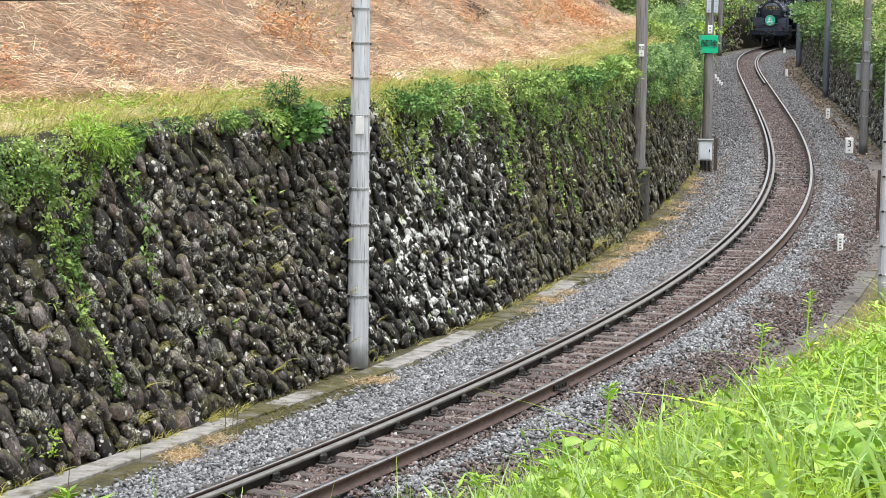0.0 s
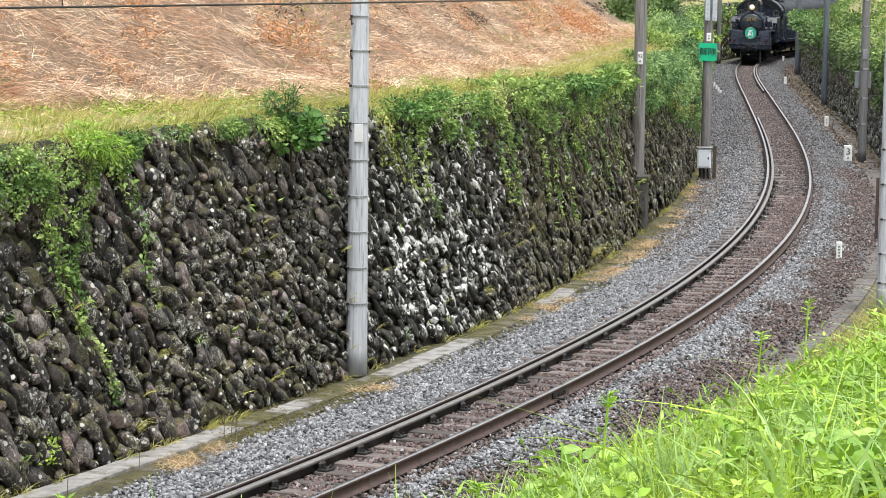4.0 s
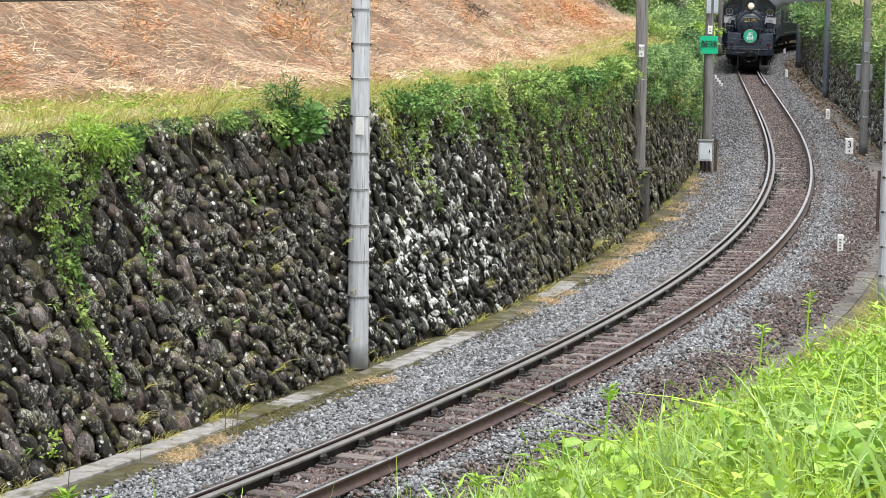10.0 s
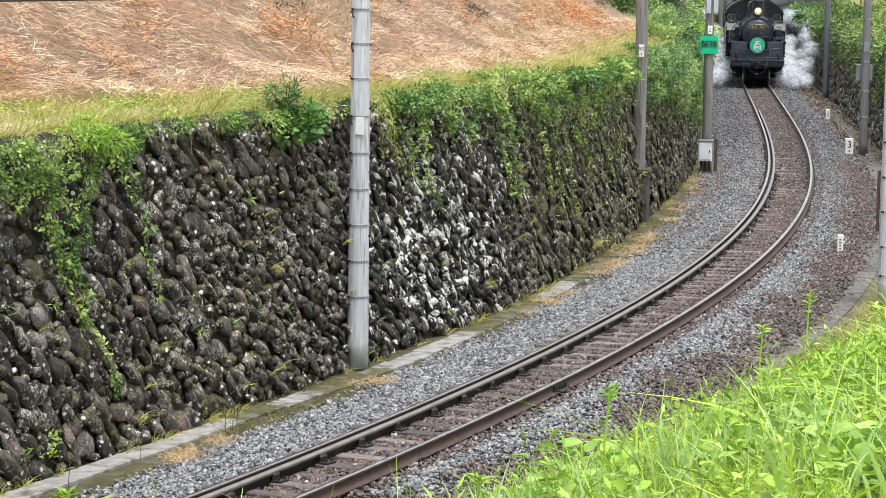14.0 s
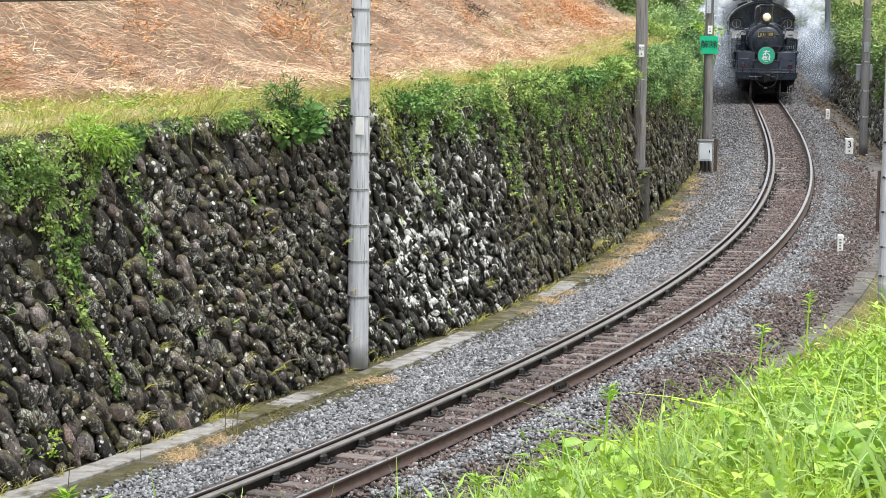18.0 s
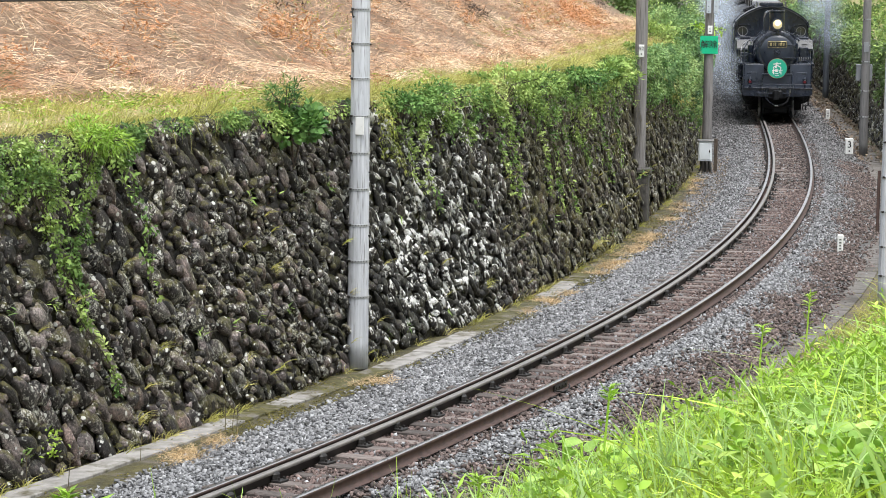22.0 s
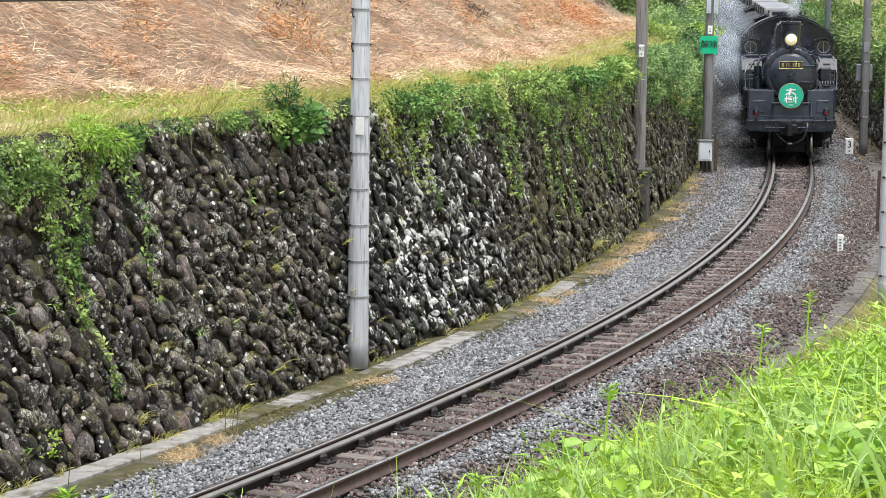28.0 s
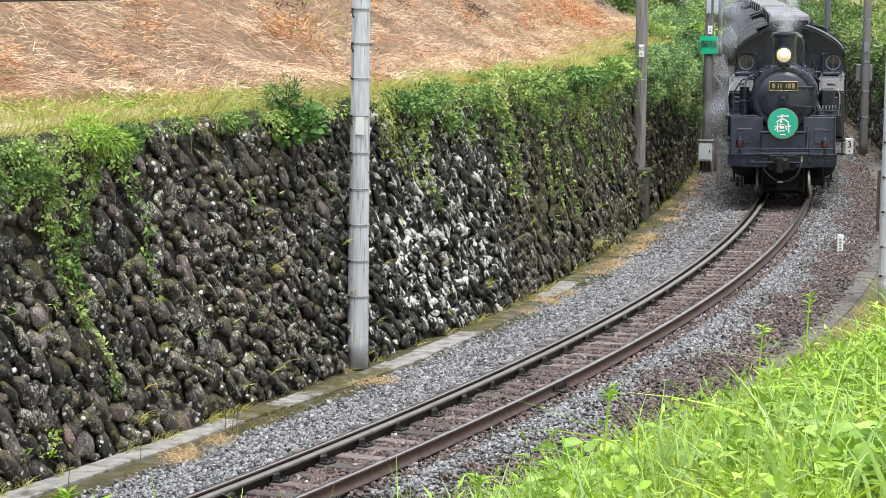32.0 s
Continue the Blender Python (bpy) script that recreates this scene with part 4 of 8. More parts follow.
sg = plate(pole_c, 0.5, 0.5, 0.0, -0.165, 3.56, "sign_green", "green square sign with black characters")
lettering("\u89e3\u9664", 0.235, Matrix.Translation((0, -0.178, 3.56)) @ UPRIGHT, "ink", sg)
plate(pole_c, 0.13, 0.24, 0.02, -0.15, 3.98, "white_paint", "small white plate with marks", bars=[(0, 0.05, 0.04, 0.012), (0, 0.025, 0.05, 0.012), (0, -0.04, 0.035, 0.035)])
for x in (-0.03, 0.17):
    pp = plate(pole_c, 0.13, 0.75, x, -0.17, 4.82, "strip_steel", "perforated light grey steel strip", "steel_strip")
    for z in np.arange(-0.32, 0.34, 0.13):
        bm = bmesh.new()
        tube(bm, (x, -0.18, 4.82 + z), (x, -0.171, 4.82 + z), 0.012, n=8)
        part("hole", bm, M["ink"], pp)
pole_d = pole(150, -2.6, 0.15, 0.12, 9.0, "distant dark grey line pole", "pole_old")
M["box_pale"] = material("pale_steel_paint", [(0.3, (0.17, 0.178, 0.19)), (0.7, (0.26, 0.27, 0.285))], 3, rough=0.5, bump=0.04)
pole_e = pole(61.0, 2.38, 0.138, 0.11, 9.0, "dark weathered line pole with a grey box and bands", "pole_mid", [1.2, 2.0, 2.9, 3.4, 4.2, 5.0], True)
bm = bmesh.new()
box(bm, (0.5, 0.16, 0.52), (-0.03, 0.22, 2.55), 0.015)
eb = part("junction_box", bm, M["box_pale"], pole_e, "grey steel junction box")
bm = bmesh.new()
box(bm, (0.15, 0.02, 0.3), (0.0, -0.135, 3.35), 0.004)
part("sign_plate", bm, M["box_pale"], pole_e, "faded grey plate")
pole_f = pole(97.0, 2.93, 0.135, 0.11, 9.0, "plain blue-grey steel pole beside the creeper wall", "pole_steel")
pole_g = pole(133.5, 2.9, 0.17, 0.14, 9.0, "distant dark pole beside the creeper wall", "pole_steel")
pole_h = pole(24.5, 3.09, 0.15, 0.12, 9.0, "pale concrete line pole with a cable duct", "pole", [0.5, 1.0, 1.6, 2.2, 2.8], False)
bm = bmesh.new()
tube(bm, (-0.19, 0.02, 1.25), (-0.185, 0.02, 2.3), 0.028, n=10)
part("cable_duct", bm, M["rail_side"], pole_h, "brown cable duct")


def cabinet():
    th = thing("equipment_cabinet", "pale grey steel trackside cabinet with a lock on a short stand", "cabinet", Matrix.Translation(at(52.6, -2.35, -0.36)) @ Matrix.Rotation(radians(heading(53)), 4, "Z"))
    bm = bmesh.new()
    box(bm, (0.38, 0.26, 0.56), (0, 0, 0.62), 0.012)
    b = part("body", bm, M["box_grey"], th)
    bm = bmesh.new()
    box(bm, (0.31, 0.02, 0.46), (0, -0.137, 0.61), 0.01)
    d = part("door", bm, M["box_grey"], th)
    bm = bmesh.new()
    box(bm, (0.03, 0.03, 0.07), (0.12, -0.155, 0.62), 0.006)
    part("handle", bm, M["dark_iron"], d, "dark lock handle")
    bm = bmesh.new()
    box(bm, (0.46, 0.34, 0.035), (0, 0, 0.915), 0.008)
    part("roof", bm, M["box_dull"], th)
    for x in (-0.12, 0.0, 0.1):
        bm = bmesh.new()
        pipe(bm, [(x, 0, 0.34), (x + 0.01, 0.02, 0.15), (x * 1.4, 0.0, -0.02)], 0.025, 6)
        part("cable", bm, M["dark_iron"], th)
    bm = bmesh.new()
    box(bm, (0.1, 0.1, 1.0), (0.29, -0.02, 0.47), 0.01)
    part("stand_post", bm, M["wood_dark"], th, "weathered brown wooden post")


cabinet()


def marker(s, off, w, h, foot, label, mark=None, bars=()):
    th = thing("marker_post", label, "marker post", Matrix.Translation(at(s, off, -0.4)) @ Matrix.Rotation(radians(heading(s) + 4), 4, "Z"), "trackside marker posts")
    bm = bmesh.new()
    box(bm, (w, w * 0.7, h), (0, 0, foot + h / 2), 0.015)
    p = part("post", bm, M["white_paint"], th)
    bm = bmesh.new()
    box(bm, (w * 0.96, w * 0.66, foot), (0, 0, foot / 2), 0.01)
    part("base", bm, M["mossy_concrete"] if foot < 0.2 else M["pole_old"], th, "bare weathered base")
    if mark:
        lettering(mark, 0.28, Matrix.Translation((0, -w * 0.35 - 0.004, foot + h * 0.6)) @ UPRIGHT, "ink", p)
        bm = bmesh.new()
        tube(bm, (0, -w * 0.35 - 0.006, foot + h * 0.2), (0, -w * 0.35, foot + h * 0.2), 0.025, n=10)
        part("dot", bm, M["ink"], p)
    for bz, bw, bh in bars:
        bm = bmesh.new()
        box(bm, (bw, 0.004, bh), (0, -w * 0.35 - 0.002, foot + bz))
        part("lettering", bm, M["ink"], p)


marker(59.0, 1.86, 0.24, 0.47, 0.22, "white distance post with a black numeral", "3")
marker(31.2, 1.72, 0.12, 0.42, 0.12, "short white lettered post in the ballast", bars=[(0.08, 0.035, 0.022), (0.14, 0.045, 0.022), (0.2, 0.035, 0.022), (0.26, 0.045, 0.022), (0.32, 0.04, 0.022)])
marker(79.8, 2.15, 0.15, 0.38, 0.08, "short white lettered post", bars=[(0.1, 0.05, 0.022), (0.16, 0.06, 0.022), (0.22, 0.05, 0.022), (0.28, 0.055, 0.022)])
marker(117.8, 1.95, 0.14, 0.4, 0.1, "small plain white post")
marker(153.0, 1.3, 0.14, 0.42, 0.1, "small plain white post")
for ds, do in ((113, -1.75), (109.5, -1.68), (106.5, -1.62), (104, -1.55)):
    marker(ds, do, 0.09, 0.3, 0.05, "small white peg in the ballast")

# ---- wires over the track ----


def wires():
    th = thing("overhead_wire", "thin dark contact wire with hangers over the track", "overhead wire", kind="structure")
    for z, r, sag in ((5.03, 0.011, 0.0), (5.75, 0.01, 0.25)):
        ss = np.arange(-60, 200, 2.0)
        pr = [((lambda s, q=q: r * math.cos(q) + 0 * s), (lambda s, q=q: z + r * math.sin(q) - sag * np.sin(np.pi * ((s + 10) / 25 % 1)))) for q in np.arange(6) * math.pi / 3]
        part("wire", sweep("wire", ss, pr, M["wire"]), None, th)
    for s in np.arange(-10, 190, 5.0):
        bm = bmesh.new()
        a = at(s, 0, 5.03)
        tube(bm, tuple(a), (a[0], a[1], 5.62), 0.006, n=6)
        part("hanger", bm, M["wire"], th)


wires()

# ---- plants ----


def blades(name, base, up, side, bend, length, width, mat, segs=3, taper=1.4):
    """Curved grass blades: one tapering strip each, in one mesh."""
    n = len(base)
    ts = np.linspace(0, 1, segs + 1)
    pts = base[:, None] + (up[:, None] * ts[None, :, None] + bend[:, None] * (ts**2)[None, :, None]) * length[:, None, None]
    wd = (width[:, None] * (1 - ts[None] ** taper * 0.93) / 2)[..., None] * side[:, None]
    v = np.stack([pts - wd, pts + wd], 2).reshape(-1, 3)
    b = (np.arange(n) * 2 * (segs + 1))[:, None, None]
    i = np.arange(segs)[:, None]
    f = (b + np.concatenate([2 * i, 2 * i + 1, 2 * i + 3, 2 * i + 2], 1)[None]).reshape(-1, 4)
    return mesh_of(name, v, f, M[mat], smooth=True)


def unit(v):
    return v / np.maximum(np.linalg.norm(v, axis=-1, keepdims=True), 1e-6)


def along(s, du, dv, dw):
    """Directions at s: du along the track, dv across to the right, dw up."""
    a = line(s)[2]
    return np.stack([du * np.sin(a) + dv * np.cos(a), du * np.cos(a) - dv * np.sin(a), dw + 0 * a], -1)


LEAF = (np.array([(0, 0, 0), (0.27, 0.45, 0.08), (0, 1.0, -0.1), (-0.27, 0.45, 0.08)], float), np.array([(0, 1, 2), (0, 2, 3)]))
BROAD = (np.array([(0, 0, 0), (0.4, 0.28, 0.08), (0.36, 0.62, 0.06), (0, 1.0, -0.12), (-0.36, 0.62, 0.06), (-0.4, 0.28, 0.08), (0, 0.45, 0)], float), np.array([(0, 1, 6), (1, 2, 6), (2, 3, 6), (3, 4, 6), (4, 5, 6), (5, 0, 6)]))
LANCE = (np.array([(0, 0, 0), (0.1, 0.35, 0.03), (0, 0.4, 0), (-0.1, 0.35, 0.03), (0, 1.0, -0.22)], float), np.array([(0, 1, 2), (0, 2, 3), (1, 4, 2), (2, 4, 3)]))


def leaf_turns(out, size, rng, spread=0.9):
    """Leaf frames: each blade points roughly along out, its face turned up and about."""
    n = len(out)
    y = unit(out + rng.normal(0, spread, (n, 3)))
    up = unit(np.array([0, 0, 1.0]) + rng.normal(0, 0.55, (n, 3)))
    x = unit(np.cross(y, up))
    z = np.cross(x, y)
    return np.stack([x, y, z], -1) * np.asarray(size)[:, None, None]


def stuff(name, me, label, category, parent=None):
    o = new(name, me)
    if parent is not None:
        o.parent = parent
    return tagged(o, label, category, kind="stuff")


def ripple(s, off):
    return 0.09 * np.sin(s * 0.9 + off * 1.3) + 0.07 * np.sin(s * 2.1 - off * 2.3 + 1.0) + 0.04 * np.sin(s * 4.3 + off * 3.7)


def dry_slope():
    rng = np.random.default_rng(21)
    n = 64000
    s = -4 + 66 * rng.random(n) ** 1.25
    toe = np.interp(s, [8, 15, 32, 40, 50], [-5.25, -4.25, -4.3, -4.75, -4.5])
    off = toe - (10.4 + toe) * rng.random(n) ** 1.25
    patch = np.sin(s * 0.8 + 1.3 * np.sin(off * 1.1)) + np.sin(s * 0.37 - off * 0.9 + 2)
    ang = 0.75 + 0.5 * patch + rng.normal(0, 0.42, n)
    down = 0.62
    # along the track, and down the slope (right and down)
    du, dq = np.cos(ang), np.sin(ang)
    up = unit(along(s, du, dq * 0.85, -dq * down * 0.85 + rng.uniform(0.0, 0.6, n)))
    length = rng.uniform(0.15, 0.6, n) * (0.75 + 0.25 * np.sin(s * 1.7))
    bend = along(s, 0 * s + rng.normal(0, 0.15, n), rng.normal(0.1, 0.12, n), -rng.uniform(0.1, 0.42, n))
    side = unit(np.cross(up, along(s, 0 * s, 0.5 + 0 * s, 0.86) + rng.normal(0, 0.4, (n, 3))))
    keep = patch + rng.normal(0, 0.6, n) > -1.7
    lift = rng.uniform(0.0, 0.14, n) + np.maximum(ripple(s, off), -0.02)
    base = at(s, off, left_ground(off) + lift)
    k = keep
    stuff("dry_grass", blades("dry_grass", base[k], up[k], side[k], bend[k], length[k], rng.uniform(0.005, 0.013, n)[k], "straw", 2), "flattened straw-coloured dry grass on the slope", "dry grass")
    # short broken straw in every direction
    n = 42000
    s = -2 + 62 * rng.random(n) ** 1.25
    toe = np.interp(s, [8, 15, 32, 40, 50], [-4.9, -4.1, -4.2, -4.5, -4.3])
    off = toe - (10.0 + toe) * rng.random(n) ** 1.2
    up = unit(along(s, rng.normal(0, 1, n), rng.normal(0, 0.8, n), rng.normal(0.1, 0.45, n)))
    p = at(s, off, left_ground(off) + np.maximum(ripple(s, off), -0.02) + rng.uniform(0.04, 0.17, n))
    stuff("dry_grass", blades("broken_straw", p, up, unit(np.cross(up, rng.normal(0, 1, (n, 3)))), along(s, rng.normal(0, 0.2, n), rng.normal(0, 0.2, n), rng.normal(-0.1, 0.2, n)), rng.uniform(0.07, 0.26, n), rng.uniform(0.005, 0.014, n), "straw", 2), "short broken straw lying on the slope", "dry grass")
    # russet dead fern heaps
    c = 120
    cs, co = np.where(np.arange(c) < 16, rng.normal(49.5, 1.2, c), rng.uniform(0, 58, c)), np.where(np.arange(c) < 16, rng.normal(-5.7, 0.3, c), -5.6 - 3.6 * rng.random(c))
    m = 130
    s2 = np.repeat(cs, m) + rng.normal(0, 0.55, c * m) * np.repeat(rng.uniform(0.3, 1.2, c), m)
    o2 = np.repeat(co, m) + rng.normal(0, 0.16, c * m)
    p = at(s2, o2, left_ground(o2) + np.maximum(ripple(s2, o2), 0) + rng.uniform(0.03, 0.26, c * m))
    stuff("dead_fern", scatter("dead_fern", LANCE, p, leaf_turns(along(s2, rng.normal(0, 1, c * m), 0.6 + 0 * s2, 0.2), rng.uniform(0.06, 0.15, c * m), rng), M["dead_leaf"]), "russet withered fern leaves lying on the slope", "dead fern")
    # dark gaps and stubs
    c = 58
    k = np.arange(c)
    cs = np.where(k < 5, rng.normal(35.0, 0.6, c), np.where(k < 11, rng.normal(66, 1.5, c), rng.uniform(0, 58, c)))
    co = np.where(k < 5, rng.normal(-6.6, 0.12, c), np.where(k < 11, rng.normal(-6.2, 0.3, c), -6.2 - 3.0 * rng.random(c)))
    m = 70
    s2 = np.repeat(cs, m) + rng.normal(0, 0.3, c * m)
    o2 = np.repeat(co, m) + rng.normal(0, 0.14, c * m)
    p = at(s2, o2, left_ground(o2) + rng.uniform(0.08, 0.2, c * m))
    stuff("withered_stems", scatter("withered_stems", LANCE, p, leaf_turns(along(s2, 1 + 0 * s2, 0.6 + 0 * s2, 0.3), rng.uniform(0.06, 0.13, c * m), rng), M["wood_dark"]), "dark withered stems in the dry grass", "dry grass")
    # green shoots in patches
    n = 14000
    s = rng.uniform(0, 62, n)
    off = -5.3 - 4.6 * rng.random(n)
    keep = np.sin(s * 0.55 + 2) + np.sin(off * 1.7 + s * 0.3) + 0.45 * np.sin(s * 2.2) + np.where(s > 30, (s - 30) * 0.09, 0) > 0.85
    s, off = s[keep], off[keep]
    n = len(s)
    up = unit(along(s, rng.normal(0, 0.5, n), rng.normal(0.2, 0.4, n), 1.0 + 0 * s))
    stuff("grass_shoots", blades("grass_shoots", at(s, off, left_ground(off) + 0.03), up, unit(rng.normal(0, 1, (n, 3))), along(s, rng.normal(0, 0.3, n), rng.normal(0.2, 0.3, n), -0.4 + 0 * s), rng.uniform(0.08, 0.26, n), rng.uniform(0.008, 0.016, n), "sward", 2), "fresh green shoots among dry grass", "grass")


def verge_edge():
    rng = np.random.default_rng(22)
    n = 38000
    s = -2 + 66 * rng.random(n) ** 1.5
    q = rng.random(n)
    off = wall_foot(s) - BATTER - 0.1 - q * np.interp(s, [8, 15, 32, 40], [1.7, 0.75, 0.8, 1.9])
    z = np.where(off > -4.3, 3.42, left_ground(off)) - 0.02
    up = unit(along(s, rng.normal(0, 0.45, n), rng.normal(0.15, 0.45, n), 0.9 + 0 * s))
    bend = along(s, rng.normal(0, 0.35, n), rng.normal(0.15, 0.35, n), -rng.uniform(0.1, 0.6, n))
    length = rng.uniform(0.08, 0.3, n) * np.where(q < 0.3, 1.35, 1.0) * (0.8 + 0.5 * (np.sin(s * 1.9) > 0.4))
    stuff("verge_grass", blades("verge_grass", at(s, off, z), up, unit(np.cross(up, rng.normal(0, 1, (n, 3)))), bend, length, rng.uniform(0.006, 0.013, n), "verge", 2), "thin yellow-green grass along the top of the wall", "grass")
    # short dense sward with green tufts and clover
    n = 16000
    s = -2 + 30 * rng.random(n) ** 1.4
    q = rng.random(n)
    off = wall_foot(s) - BATTER - 0.12 - q * np.interp(s, [8, 15], [1.9, 1.0])
    z = np.where(off > -4.3, 3.42, left_ground(off)) - 0.02
    up = unit(along(s, rng.normal(0, 0.6, n), rng.normal(0.1, 0.6, n), 0.8 + 0 * s))
    stuff("verge_grass", blades("verge_sward", at(s, off, z), up, unit(np.cross(up, rng.normal(0, 1, (n, 3)))), along(s, rng.normal(0, 0.3, n), rng.normal(0, 0.3, n), -0.3 + 0 * s), rng.uniform(0.05, 0.14, n), rng.uniform(0.006, 0.012, n), "sward", 2), "short green sward along the top of the wall", "grass")
    c, m = 90, 40
    s = np.repeat(rng.uniform(1, 22, c), m) + rng.normal(0, 0.12, c * m)
    off = wall_foot(s) - BATTER - 0.2 - np.repeat(rng.random(c) ** 0.8 * 1.1, m) + rng.normal(0, 0.07, c * m)
    n = len(s)
    stuff("clover", scatter("clover", LEAF, at(s, off, np.where(off > -4.3, 3.42, left_ground(off)) + rng.uniform(0.0, 0.1, n)), leaf_turns(along(s, rng.normal(0, 1, n), rng.normal(0, 1, n), 0.3 + 0 * s), rng.uniform(0.03, 0.07, n), rng), M["weed"]), "low leafy plants in the verge", "weeds")
    # straw among the grass
    n = 11000
    s = rng.uniform(-1, 63, n)
    off = wall_foot(s) - BATTER - 0.25 - rng.random(n) * 1.7
    z = np.where(off > -4.3, 3.42, left_ground(off)) + rng.uniform(0.0, 0.14, n)
    up = unit(along(s, rng.normal(0, 1, n), rng.normal(0.2, 0.7, n), rng.normal(0.25, 0.4, n)))
    stuff("dry_grass", blades("verge_straw", at(s, off, z), up, unit(np.cross(up, rng.normal(0, 1, (n, 3)))), along(s, rng.normal(0, 0.2, n), rng.normal(0, 0.2, n), -0.2 + 0 * s), rng.uniform(0.06, 0.22, n), rng.uniform(0.005, 0.012, n), "straw", 2), "dry straw lying in the verge grass", "dry grass")
    # tufts that hang over the edge
    c = 90
    cs = rng.uniform(1, 60, c)
    m = 34
    s = np.repeat(cs, m) + rng.normal(0, 0.07, c * m)
    n = len(s)
    off = wall_foot(s) - BATTER + rng.uniform(-0.12, 0.06, n)
    up = unit(along(s, rng.normal(0, 0.55, n), rng.uniform(0.1, 0.9, n), 0.9 + 0 * s))
    bend = along(s, rng.normal(0, 0.2, n), rng.uniform(0.0, 0.3, n), -rng.uniform(0.7, 1.5, n))
    stuff("hanging_grass", blades("hanging_grass", at(s, off, 3.36), up, unit(np.cross(up, rng.normal(0, 1, (n, 3)))), bend, rng.uniform(0.2, 0.6, n), rng.uniform(0.006, 0.014, n), "verge", 4), "grass tufts drooping over the wall top", "grass")


# how far down the creeper hangs, along the wall
HANG_S = [0, 5, 6.4, 6.7, 7.8, 8.0, 9.5, 9.8, 10.9, 11.2, 11.6, 13.6, 13.9, 15.4, 15.7, 16.3, 17, 20.5, 21.5, 22.6, 23.6, 25, 28, 29, 31, 33, 37, 40, 46, 55, 70, 170]
HANG_D = [1.7, 1.7, 1.5, 0.75, 0.7, 0.05, 0.05, 0.3, 0.3, 0.05, 0.25, 0.25, 0.05, 0.05, 0.45, 0.2, 0.75, 0.75, 0.6, 1.5, 0.75, 0.85, 1.0, 1.8, 1.0, 0.95, 0.75, 1.15, 1.5, 2.2, 3.2, 3.2]


def wall_point(s, z, proud):
    u = (z + 0.4) / (WALL_TOP + 0.4)
    return at(s, wall_foot(s) - BATTER * u + 0.12 + proud, z)


def domes(centre, radius, leaves, size, out, rng, flat=0.8, droop=0.45):
    """Leaves set over small rounded cushions: places and turns. out: the way each cushion faces."""
    n = len(centre) * leaves
    c, r = np.repeat(centre, leaves, 0), np.repeat(radius, leaves)
    d = unit(rng.normal(0, 1, (n, 3)) + 0.75 * np.repeat(out, leaves, 0) + np.array([0, 0, 0.35]))
    p = c + d * (r * rng.uniform(0.72, 1.05, n))[:, None] * np.array([1, 1, flat])
    return p, leaf_turns(d + np.array([0, 0, -droop]), rng.uniform(*size, n), rng, 0.4)


